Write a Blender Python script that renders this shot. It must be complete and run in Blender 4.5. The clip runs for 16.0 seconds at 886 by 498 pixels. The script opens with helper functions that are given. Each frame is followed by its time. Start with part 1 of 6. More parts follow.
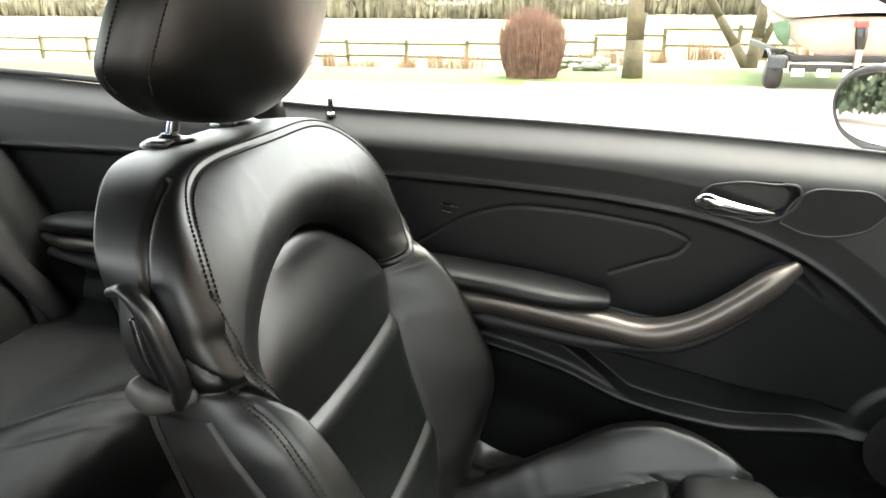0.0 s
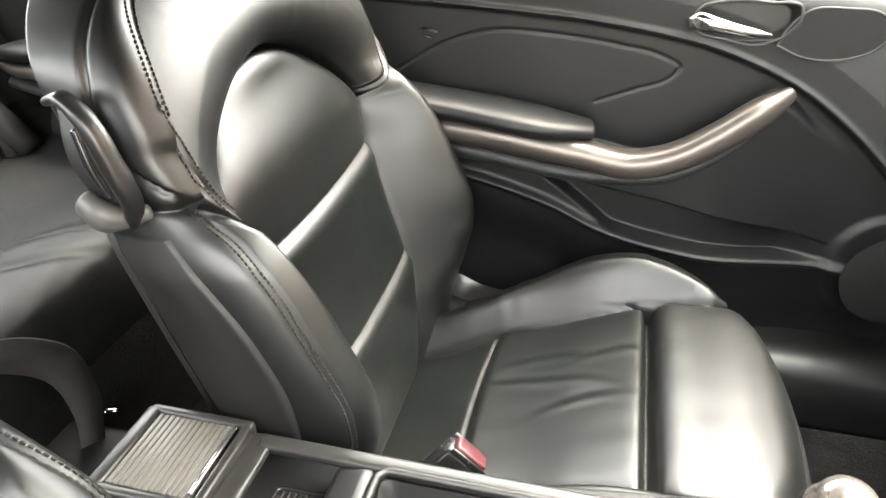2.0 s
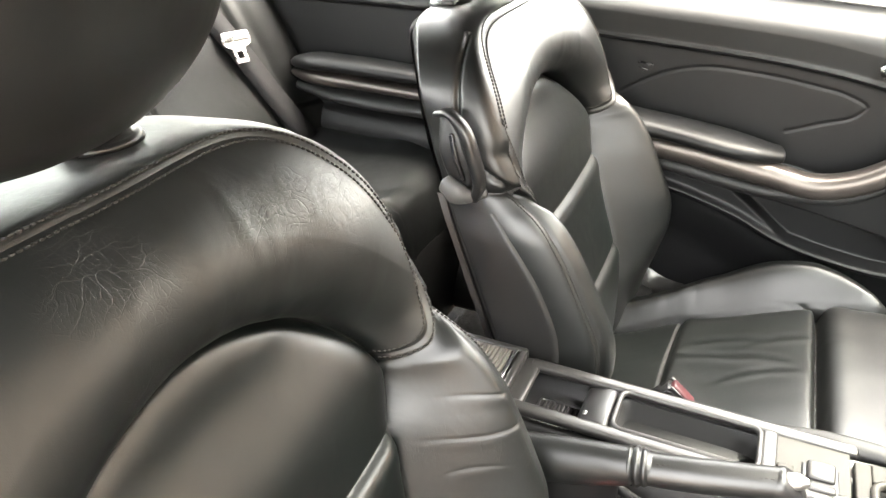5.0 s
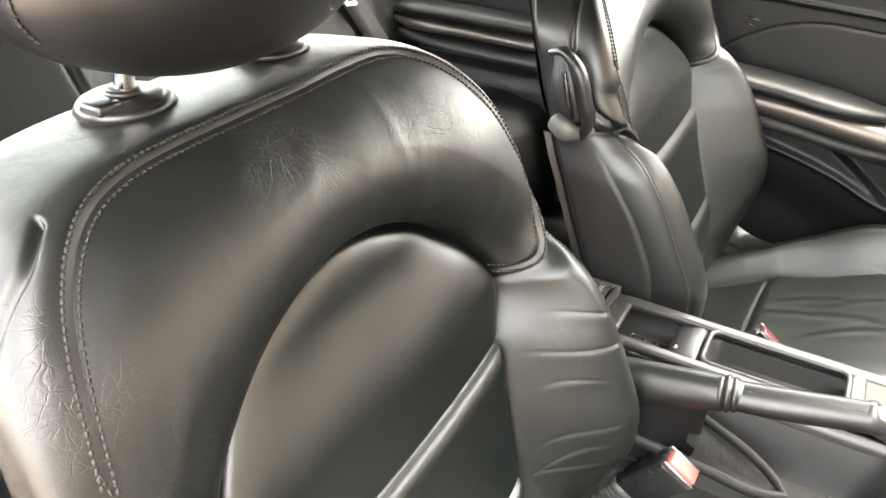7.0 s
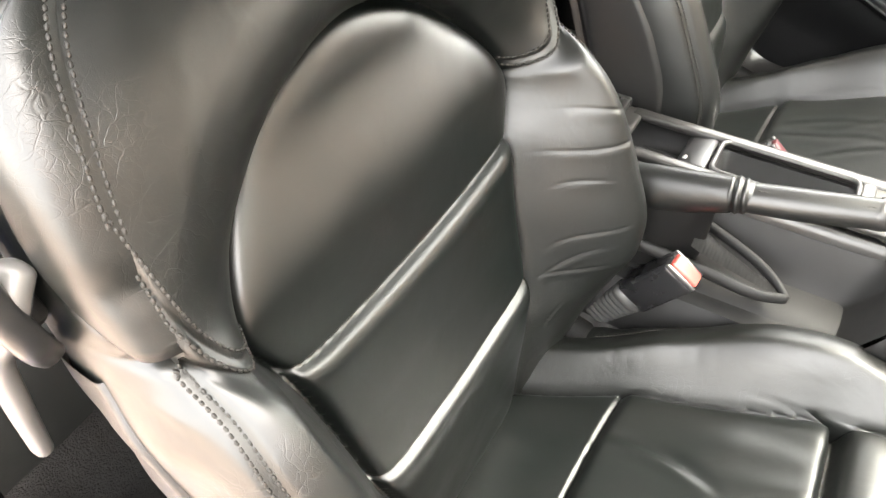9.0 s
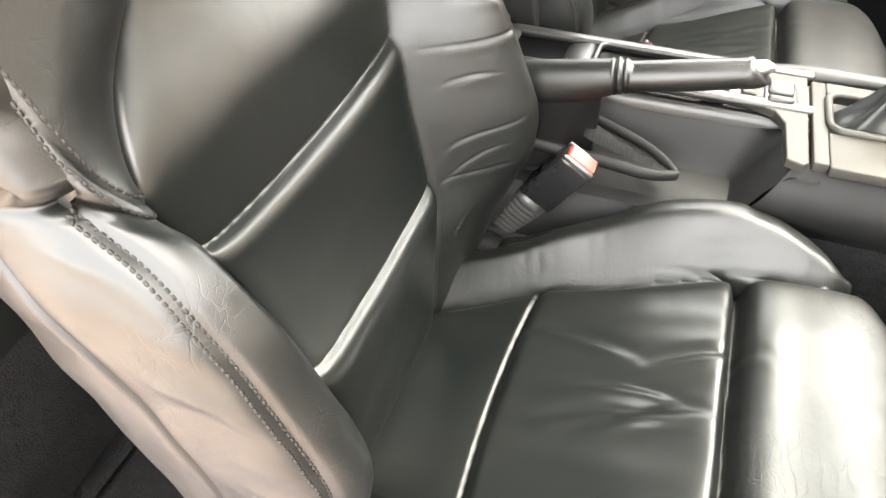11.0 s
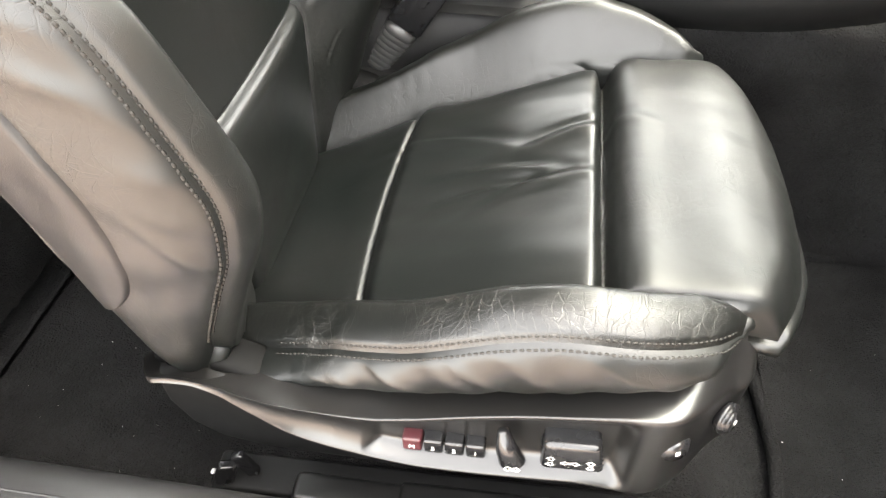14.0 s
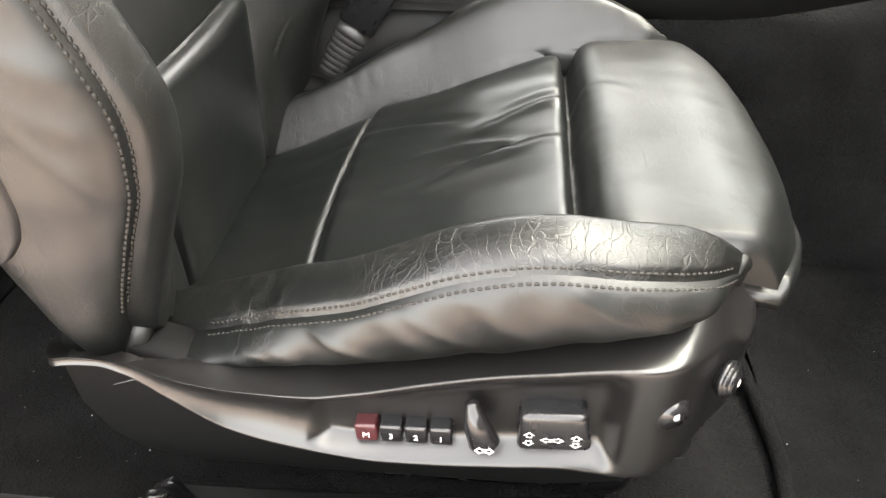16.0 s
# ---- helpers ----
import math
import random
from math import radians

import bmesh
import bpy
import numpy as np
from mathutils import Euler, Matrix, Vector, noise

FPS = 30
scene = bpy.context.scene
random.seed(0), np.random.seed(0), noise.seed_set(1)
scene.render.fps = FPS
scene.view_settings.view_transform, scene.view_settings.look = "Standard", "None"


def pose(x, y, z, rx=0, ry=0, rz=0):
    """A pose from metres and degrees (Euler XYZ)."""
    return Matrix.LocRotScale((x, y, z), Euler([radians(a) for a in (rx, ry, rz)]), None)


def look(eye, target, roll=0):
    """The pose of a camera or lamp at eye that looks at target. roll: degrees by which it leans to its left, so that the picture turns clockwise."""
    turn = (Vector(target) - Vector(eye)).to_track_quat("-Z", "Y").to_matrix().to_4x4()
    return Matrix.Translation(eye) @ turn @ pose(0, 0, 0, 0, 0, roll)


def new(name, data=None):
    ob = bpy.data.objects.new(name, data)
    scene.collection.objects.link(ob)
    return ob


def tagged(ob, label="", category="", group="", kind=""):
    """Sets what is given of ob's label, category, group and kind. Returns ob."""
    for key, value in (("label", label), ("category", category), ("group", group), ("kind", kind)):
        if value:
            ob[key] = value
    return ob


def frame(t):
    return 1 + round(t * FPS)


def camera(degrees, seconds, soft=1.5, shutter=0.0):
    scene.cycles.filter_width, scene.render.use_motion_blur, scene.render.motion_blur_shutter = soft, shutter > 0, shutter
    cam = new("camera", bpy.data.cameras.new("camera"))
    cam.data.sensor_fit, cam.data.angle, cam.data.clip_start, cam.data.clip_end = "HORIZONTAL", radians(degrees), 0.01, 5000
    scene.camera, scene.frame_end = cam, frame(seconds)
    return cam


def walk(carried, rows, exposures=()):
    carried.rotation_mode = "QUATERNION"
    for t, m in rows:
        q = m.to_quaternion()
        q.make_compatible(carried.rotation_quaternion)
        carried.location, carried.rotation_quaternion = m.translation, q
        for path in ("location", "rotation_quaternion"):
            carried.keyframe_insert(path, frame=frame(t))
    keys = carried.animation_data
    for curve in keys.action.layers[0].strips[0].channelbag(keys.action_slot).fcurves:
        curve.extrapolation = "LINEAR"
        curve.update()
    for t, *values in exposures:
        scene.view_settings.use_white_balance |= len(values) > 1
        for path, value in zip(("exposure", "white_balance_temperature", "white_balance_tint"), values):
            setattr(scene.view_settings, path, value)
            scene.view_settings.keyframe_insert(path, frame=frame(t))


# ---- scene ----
cam = camera(62.6, 16.0)
METRES, EYE, TILT, LEAN, TURN = 1.0, 1.2, -19.0, 0.0, 14.0
ROWS = [
    (0.0, 0.0, 0.0, 0.0, -0.0, 0.0, 0.0),
    (0.5, 0.0048, 0.0162, -0.0029, 0.32, -0.01, -0.15),
    (1.0, 0.0228, 0.0303, -0.0193, 0.27, -1.85, -0.12),
    (1.5, 0.0241, 0.0238, -0.0327, 0.04, -8.62, -0.06),
    (2.0, 0.0268, 0.0273, -0.0343, -0.24, -11.52, -0.0),
    (2.5, 0.0072, -0.015, -0.0239, -0.26, -11.42, -0.07),
    (3.0, -0.0272, -0.0729, -0.0035, 0.63, -11.28, -0.28),
    (3.5, -0.0488, -0.1235, 0.0041, 2.15, -11.24, -0.79),
    (4.0, -0.0643, -0.1612, -0.002, 4.03, -11.22, -1.44),
    (4.5, -0.0974, -0.1922, -0.0144, 6.14, -11.38, -2.25),
    (5.0, -0.1227, -0.2435, -0.0192, 9.5, -11.51, -3.46),
    (5.2, -0.13, -0.2603, -0.0188, 10.77, -11.47, -3.83),
    (7.3, -0.1560, -0.3107, -0.0632, 15.5, -15.45, -5.66),
    (7.5, -0.1534, -0.3088, -0.0751, 15.48, -15.91, -5.7),
    (8.0, -0.149, -0.3059, -0.1018, 15.51, -16.2, -5.73),
    (8.5, -0.1513, -0.3069, -0.1086, 15.35, -20.2, -5.79),
    (9.0, -0.1585, -0.3136, -0.1168, 15.02, -25.75, -5.83),
    (9.2, -0.1530, -0.3165, -0.1140, 15.25, -26.45, -5.9),
    (11.3, -0.1448, -0.3600, -0.2230, 4.15, -24.05, -1.73),
    (11.5, -0.1461, -0.3629, -0.2221, 3.87, -24.77, -1.63),
    (12.0, -0.1463, -0.4018, -0.2388, 2.51, -26.1, -1.11),
    (12.5, -0.1488, -0.4376, -0.2542, 1.22, -25.98, -0.57),
    (13.0, -0.1283, -0.4496, -0.2963, -1.46, -25.83, 0.4),
    (13.5, -0.1323, -0.4394, -0.3425, -3.58, -25.83, 1.07),
    (14.0, -0.1269, -0.4376, -0.374, -5.08, -25.8, 1.66),
    (14.5, -0.1266, -0.4308, -0.4147, -6.31, -25.75, 2.04),
    (15.0, -0.117, -0.42, -0.4566, -7.18, -25.71, 2.38),
    (15.5, -0.118, -0.4119, -0.4732, -7.57, -23.86, 2.49),
    (16.0, -0.1169, -0.4147, -0.4964, -7.83, -18.43, 2.67),
]
walk(cam, [(t, pose(0, 0, EYE, TILT, LEAN, TURN) @ pose(METRES * x, METRES * y, METRES * z, 90 + pitch, roll, yaw)) for t, x, y, z, yaw, pitch, roll in ROWS],
     exposures=[(0.0, 3.57, 7000, 6), (0.5, 3.68, 7000, 6), (0.8, 3.60, 7000, 6), (1.4, 5.02, 7350, 10), (2.5, 5.05, 7350, 10), (9.0, 5.05, 7350, 10), (11.5, 4.85, 7350, 10), (13.0, 4.75, 7350, 10), (14.5, 4.45, 7350, 10), (16.0, 4.2, 7350, 10)])

# ---- world and light ----
world = bpy.data.worlds.new("world")
scene.world = world
world.use_nodes = True
wn = world.node_tree
sky = wn.nodes.new("ShaderNodeTexSky")
sky.sky_type = 'NISHITA'
sky.sun_disc = False
sky.sun_elevation = radians(66)
sky.sun_rotation = radians(53)
sky.dust_density = 2.6
sky.ozone_density = 0.6
wn.nodes["Background"].inputs[1].default_value = 0.24
veil = wn.nodes.new("ShaderNodeHueSaturation")
veil.inputs["Saturation"].default_value = 0.25
wn.links.new(sky.outputs[0], veil.inputs["Color"])
wn.links.new(veil.outputs[0], wn.nodes["Background"].inputs[0])
sun = new("sun", bpy.data.lights.new("sun", 'SUN'))
sun.data.energy, sun.data.angle, sun.data.color = 0.2, radians(60), (1.0, 0.95, 0.86)
sun.matrix_world = look((0, 0, 20), (-4.0, -0.55, 11.0))


# ---- materials ----
def material(name, col, rough=0.5, metal=0.0, spec=0.5, grain=0.0, grain_scale=900.0, wave=0.0, wave_scale=25.0, vary=0.15, vary_scale=6.0, tint=None, kind="noise", coat=0.0, rvary=0.08):
    """Principled surface with two scales of variation: fine grain relief and broad wear."""
    m = bpy.data.materials.new(name)
    m.use_nodes = True
    n, l = m.node_tree.nodes, m.node_tree.links
    b = n["Principled BSDF"]
    b.inputs["Roughness"].default_value, b.inputs["Metallic"].default_value = rough, metal
    b.inputs["Specular IOR Level"].default_value = spec
    b.inputs["Coat Weight"].default_value = coat
    tc = n.new("ShaderNodeTexCoord")
    big = n.new("ShaderNodeTexNoise")
    big.inputs["Scale"].default_value, big.inputs["Detail"].default_value = vary_scale, 6
    l.new(tc.outputs["Object"], big.inputs["Vector"])
    ramp = n.new("ShaderNodeMix")
    ramp.data_type = 'RGBA'
    c2 = tint or [min(1, c * (1 + 2 * vary)) for c in col]
    c1 = [c * (1 - vary) for c in col]
    ramp.inputs["A"].default_value, ramp.inputs["B"].default_value = (*c1, 1), (*c2, 1)
    mr = n.new("ShaderNodeMapRange")
    mr.inputs["From Min"].default_value, mr.inputs["From Max"].default_value = 0.3, 0.72
    l.new(big.outputs["Fac"], mr.inputs["Value"])
    l.new(mr.outputs["Result"], ramp.inputs["Factor"])
    l.new(ramp.outputs["Result"], b.inputs["Base Color"])
    rr = n.new("ShaderNodeMapRange")
    rr.inputs["To Min"].default_value, rr.inputs["To Max"].default_value = max(0, rough - rvary), rough + rvary
    fine = n.new("ShaderNodeTexNoise")
    fine.inputs["Scale"].default_value, fine.inputs["Detail"].default_value = vary_scale * 9, 5
    l.new(tc.outputs["Object"], fine.inputs["Vector"])
    l.new(fine.outputs["Fac"], rr.inputs["Value"])
    l.new(rr.outputs["Result"], b.inputs["Roughness"])
    last = None
    if wave:
        wv = n.new("ShaderNodeTexNoise")
        wv.inputs["Scale"].default_value, wv.inputs["Detail"].default_value = wave_scale, 3
        wv.inputs["Distortion"].default_value = 0.6
        l.new(tc.outputs["Object"], wv.inputs["Vector"])
        last = n.new("ShaderNodeBump")
        last.inputs["Strength"].default_value, last.inputs["Distance"].default_value = 1.0, wave
        l.new(wv.outputs["Fac"], last.inputs["Height"])
    if grain:
        g = n.new("ShaderNodeTexVoronoi" if kind == "cells" else "ShaderNodeTexNoise")
        g.inputs["Scale"].default_value = grain_scale
        l.new(tc.outputs["Object"], g.inputs["Vector"])
        bump = n.new("ShaderNodeBump")
        bump.inputs["Strength"].default_value, bump.inputs["Distance"].default_value = 1.0, grain
        l.new(g.outputs["Distance" if kind == "cells" else "Fac"], bump.inputs["Height"])
        if last:
            l.new(last.outputs["Normal"], bump.inputs["Normal"])
        last = bump
    if last:
        l.new(last.outputs["Normal"], b.inputs["Normal"])
    return m


def creased(m, amount, low, high, rubbed):
    """Adds the net of fine creases that sitting presses into leather, in patches, over a pebbled grain."""
    n, l = m.node_tree.nodes, m.node_tree.links
    b = n["Principled BSDF"]
    tc = n.new("ShaderNodeTexCoord")
    bend = n.new("ShaderNodeTexNoise")
    bend.inputs["Scale"].default_value, bend.inputs["Detail"].default_value = 11, 4
    add = n.new("ShaderNodeMixRGB")
    add.blend_type, add.inputs[0].default_value = 'ADD', 0.075
    l.new(tc.outputs["Object"], bend.inputs["Vector"])
    l.new(tc.outputs["Object"], add.inputs[1])
    l.new(bend.outputs["Color"], add.inputs[2])
    patch = n.new("ShaderNodeTexNoise")
    patch.inputs["Scale"].default_value, patch.inputs["Detail"].default_value = 10, 4
    l.new(tc.outputs["Object"], patch.inputs["Vector"])
    pm = n.new("ShaderNodeMapRange")
    pm.inputs["From Min"].default_value, pm.inputs["From Max"].default_value = low, high
    l.new(patch.outputs["Fac"], pm.inputs["Value"])
    total = None
    for scale, width, stretch, turn, share in ((52, 0.026, (1.9, 0.40, 0.7), (0.5, 0.3, 0.2), 1.0), (110, 0.045, (0.45, 1.7, 0.8), (0.2, 0.7, 0.5), 0.6), (230, 0.07, (1.0, 0.7, 1.3), (0.9, 0.1, 0.4), 0.35)):
        run = n.new("ShaderNodeMapping")
        run.inputs["Scale"].default_value, run.inputs["Rotation"].default_value = stretch, turn
        l.new(add.outputs[0], run.inputs["Vector"])
        v = n.new("ShaderNodeTexVoronoi")
        v.feature = 'DISTANCE_TO_EDGE'
        v.inputs["Scale"].default_value = scale
        l.new(run.outputs["Vector"], v.inputs["Vector"])
        line = n.new("ShaderNodeMapRange")
        line.interpolation_type = 'SMOOTHSTEP'
        line.inputs["From Min"].default_value, line.inputs["From Max"].default_value = 0.0, width
        line.inputs["To Min"].default_value, line.inputs["To Max"].default_value = share, 0.0
        l.new(v.outputs["Distance"], line.inputs["Value"])
        if total:
            mx = n.new("ShaderNodeMath")
            mx.operation = 'MAXIMUM'
            l.new(total, mx.inputs[0])
            l.new(line.outputs["Result"], mx.inputs[1])
            total = mx.outputs[0]
        else:
            total = line.outputs["Result"]
    mul = n.new("ShaderNodeMath")
    mul.operation = 'MULTIPLY'
    l.new(total, mul.inputs[0])
    l.new(pm.outputs["Result"], mul.inputs[1])
    rub = n.new("ShaderNodeMix")
    rub.data_type = 'RGBA'
    rub.inputs["B"].default_value = (*rubbed, 1)
    l.new(b.inputs["Base Color"].links[0].from_socket, rub.inputs["A"])
    l.new(mul.outputs[0], rub.inputs["Factor"])
    l.new(rub.outputs["Result"], b.inputs["Base Color"])
    bump = n.new("ShaderNodeBump")
    bump.invert = True
    bump.inputs["Strength"].default_value, bump.inputs["Distance"].default_value = 1.0, amount
    l.new(mul.outputs[0], bump.inputs["Height"])
    l.new(b.inputs["Normal"].links[0].from_socket, bump.inputs["Normal"])
    l.new(bump.outputs["Normal"], b.inputs["Normal"])
    return m


LEATHER = creased(material("black_leather", (0.0019, 0.0030, 0.0029), 0.41, spec=0.52, grain=0.00003, grain_scale=1300, wave=0.0006, wave_scale=15, vary=0.3, kind="cells", tint=(0.0022, 0.0023, 0.0021), rvary=0.05), 0.00006, 0.56, 0.72, (0.004, 0.004, 0.0036))
LEATHER_WORN = creased(material("worn_black_leather", (0.0010, 0.0020, 0.0017), 0.42, grain=0.00003, grain_scale=1300, wave=0.0012, wave_scale=17, vary=0.3, kind="cells", tint=(0.0022, 0.0027, 0.0023), rvary=0.07), 0.00016, 0.47, 0.66, (0.0075, 0.0072, 0.0065))
LEATHER_CRACKED = creased(material("cracked_black_leather", (0.0010, 0.0017, 0.0015), 0.35, grain=0.00003, grain_scale=1300, wave=0.0010, wave_scale=19, vary=0.3, kind="cells", tint=(0.0019, 0.0023, 0.0020), rvary=0.07), 0.00018, 0.36, 0.58, (0.0150, 0.0145, 0.0130))
LEATHER_PAD = creased(material("polished_black_pad_leather", (0.0012, 0.0026, 0.0023), 0.34, spec=0.48, grain=0.00002, grain_scale=1400, wave=0.0007, wave_scale=15, vary=0.3, tint=(0.0036, 0.0041, 0.0038), rvary=0.04, kind="cells"), 0.00008, 0.52, 0.74, (0.0045, 0.0046, 0.0042))
LEATHER_REAR = material("rear_black_leather", (0.0032, 0.0037, 0.0036), 0.50, spec=0.24, grain=0.00005, grain_scale=1100, wave=0.0015, wave_scale=14, vary=0.2, kind="cells")
THREAD = material("grey_thread", (0.012, 0.0112, 0.0100), 0.6, spec=0.25, vary=0.25)
SOFT = material("soft_black_dash_skin", (0.0078, 0.0081, 0.0081), 0.56, spec=0.4, grain=0.00008, grain_scale=900, kind="cells", vary=0.12)
INSERT = material("black_door_leather", (0.0034, 0.0036, 0.0038), 0.46, spec=0.24, grain=0.00006, grain_scale=1000, wave=0.0006, wave_scale=10, kind="cells")
PLASTIC = material("satin_black_plastic", (0.006, 0.006, 0.0061), 0.36, vary=0.15)
SHELL = material("grained_shell_plastic", (0.0065, 0.0063, 0.0062), 0.45, spec=0.4, grain=0.0001, grain_scale=900, kind="cells", vary=0.12)
VALANCE = material("satin_grey_black_valance", (0.0048, 0.0047, 0.0046), 0.29, spec=0.56, grain=0.00003, grain_scale=1400, vary=0.12, rvary=0.03)
GLOSSBLACK = material("gloss_black_plastic", (0.007, 0.007, 0.0075), 0.26, vary=0.2)
TITAN = material("titanium_shadow_trim", (0.070, 0.062, 0.056), 0.36, metal=0.8, vary=0.1, vary_scale=1.5, rvary=0.02)
SILVER = material("pale_metallic_trim", (0.25, 0.24, 0.215), 0.38, metal=0.75, grain=0.0001, grain_scale=1500, vary=0.06)
CHROME = material("polished_chrome", (0.72, 0.72, 0.72), 0.07, metal=1.0, vary=0.04, rvary=0.03)
BRIGHTSTEEL = material("bright_steel", (0.55, 0.55, 0.54), 0.28, metal=0.9, vary=0.08)
STEEL = material("dull_steel", (0.35, 0.34, 0.33), 0.35, metal=1.0, vary=0.15)
CARPET = material("charcoal_carpet", (0.0068, 0.0068, 0.0069), 0.95, spec=0.1, grain=0.004, grain_scale=420, vary=0.35, vary_scale=14, wave=0.004, wave_scale=90)
GREYLEVER = material("grey_plastic_lever", (0.05, 0.049, 0.047), 0.45, vary=0.08)
RED = material("red_release_button", (0.40, 0.055, 0.045), 0.35, vary=0.12)
DARKRED = material("dark_red_button", (0.035, 0.006, 0.008), 0.4, vary=0.1)
WHITE = material("white_print", (0.50, 0.50, 0.485), 0.6, vary=0.03)
WEBBING = material("black_belt_webbing", (0.009, 0.009, 0.0095), 0.75, spec=0.25, grain=0.0006, grain_scale=900, vary=0.15)
SILLSKIN = material("grained_sill_plastic", (0.013, 0.013, 0.0132), 0.42, grain=0.00004, grain_scale=1300, vary=0.15)
RUBBER = material("black_rubber", (0.014, 0.014, 0.014), 0.6, vary=0.2)
FLANK = material("matt_black_console_plastic", (0.0038, 0.0039, 0.0040), 0.6, spec=0.22, vary=0.15)
BOOTSKIN = material("dull_black_boot_skin", (0.0022, 0.0022, 0.0022), 0.7, spec=0.1, grain=0.0001, grain_scale=900, vary=0.2)
BELLOWS = material("grey_black_ribbed_rubber", (0.024, 0.024, 0.0235), 0.36, vary=0.15)
HEADLINER = material("anthracite_headliner_cloth", (0.025, 0.025, 0.025), 0.95, grain=0.0005, grain_scale=800, vary=0.05)
PAINT = material("blue_car_paint", (0.012, 0.035, 0.16), 0.22, metal=0.3, coat=0.8, vary=0.06)
GRAVEL = material("pale_concrete_drive", (0.42, 0.333, 0.277), 0.9, grain=0.01, grain_scale=60, vary=0.1, vary_scale=0.8)
GRASS = material("green_grass", (0.050, 0.092, 0.009), 0.85, grain=0.03, grain_scale=30, vary=0.35, vary_scale=0.9, tint=(0.095, 0.13, 0.020))
FIELD = material("pale_winter_field", (0.155, 0.15, 0.085), 0.9, vary=0.15, vary_scale=0.05)
TIMBER = material("weathered_fence_timber", (0.085, 0.072, 0.032), 0.85, grain=0.004, grain_scale=60, vary=0.3, vary_scale=4)
BARK = material("grey_brown_bark", (0.075, 0.062, 0.034), 0.9, grain=0.02, grain_scale=40, vary=0.3, vary_scale=5)
TWIG = material("red_brown_twigs", (0.15, 0.085, 0.058), 0.85, vary=0.35, vary_scale=9)
DRYGRASS = material("dry_reed_grass", (0.17, 0.105, 0.058), 0.9, vary=0.3, vary_scale=9)
WOODS = material("bare_far_woods", (0.13, 0.115, 0.075), 0.95, vary=0.4, vary_scale=0.4)
COVER = material("pale_boat_cover", (0.40, 0.33, 0.28), 0.7, wave=0.02, wave_scale=3, vary=0.1)
GREENTARP = material("green_tarpaulin", (0.05, 0.10, 0.055), 0.6, wave=0.02, wave_scale=4, vary=0.2)
HEDGE = material("dark_evergreen_hedge", (0.035, 0.05, 0.028), 0.8, vary=0.4, vary_scale=2)
STONE = material("lichen_grey_stone", (0.22, 0.22, 0.18), 0.9, grain=0.02, grain_scale=25, vary=0.3)

GLASS = bpy.data.materials.new("clear_glass")
GLASS.use_nodes = True
gn = GLASS.node_tree
clear, gloss, blend = gn.nodes.new("ShaderNodeBsdfTransparent"), gn.nodes.new("ShaderNodeBsdfGlossy"), gn.nodes.new("ShaderNodeMixShader")
clear.inputs["Color"].default_value = (0.93, 0.95, 0.93, 1)
gloss.inputs["Roughness"].default_value = 0.01
blend.inputs[0].default_value = 0.05
gn.links.new(clear.outputs[0], blend.inputs[1])
gn.links.new(gloss.outputs[0], blend.inputs[2])
gn.links.new(blend.outputs[0], gn.nodes["Material Output"].inputs["Surface"])
TINTED = GLASS.copy()
TINTED.name = "tinted_screen_glass"
TINTED.node_tree.nodes["Transparent BSDF"].inputs["Color"].default_value = (0.68, 0.73, 0.71, 1)
MIRROR = material("mirror_glass", (0.8, 0.82, 0.85), 0.02, metal=1.0, vary=0.01, rvary=0.01)


# ---- builders ----
def cur(*pairs):
    """A smooth curve through a few (x, y) stations, held flat outside them."""
    xs = np.array([p[0] for p in pairs], float)
    ys = np.array([p[1] for p in pairs], float)
    d = np.diff(ys) / np.diff(xs)
    m = np.zeros(len(xs))
    for i in range(1, len(xs) - 1):
        if d[i - 1] * d[i] > 0:
            m[i] = 2 * d[i - 1] * d[i] / (d[i - 1] + d[i])
    m[0], m[-1] = d[0], d[-1]

    def f(x):
        x = np.clip(np.asarray(x, float), xs[0], xs[-1])
        i = np.clip(np.searchsorted(xs, x) - 1, 0, len(xs) - 2)
        h = xs[i + 1] - xs[i]
        t = (x - xs[i]) / h
        return (ys[i] * (1 + 2 * t) * (1 - t) ** 2 + m[i] * h * t * (1 - t) ** 2 + ys[i + 1] * t * t * (3 - 2 * t) + m[i + 1] * h * t * t * (t - 1))
    return f


def sm(x):
    x = np.clip(x, 0, 1)
    return x * x * (3 - 2 * x)


def ripple(a, b, seed, scale):
    """Gentle uneven relief, as of worked leather."""
    r = np.random.RandomState(seed)
    out = np.zeros(np.broadcast(a, b).shape)
    for k in range(14):
        f = scale * (0.5 + 1.6 * r.rand())
        th = r.rand() * 6.283
        out = out + np.sin(f * (a * math.cos(th) + b * math.sin(th)) + r.rand() * 6.283) / (0.6 + f / scale)
    return out / 14


def link(name, me, mat, parent=None, label="", smooth=True):
    if mat:
        me.materials.append(mat)
    if smooth:
        me.polygons.foreach_set("use_smooth", [True] * len(me.polygons))
    ob = new(name, me)
    if parent:
        ob.parent = parent
    if label:
        ob["label"] = label
    return ob


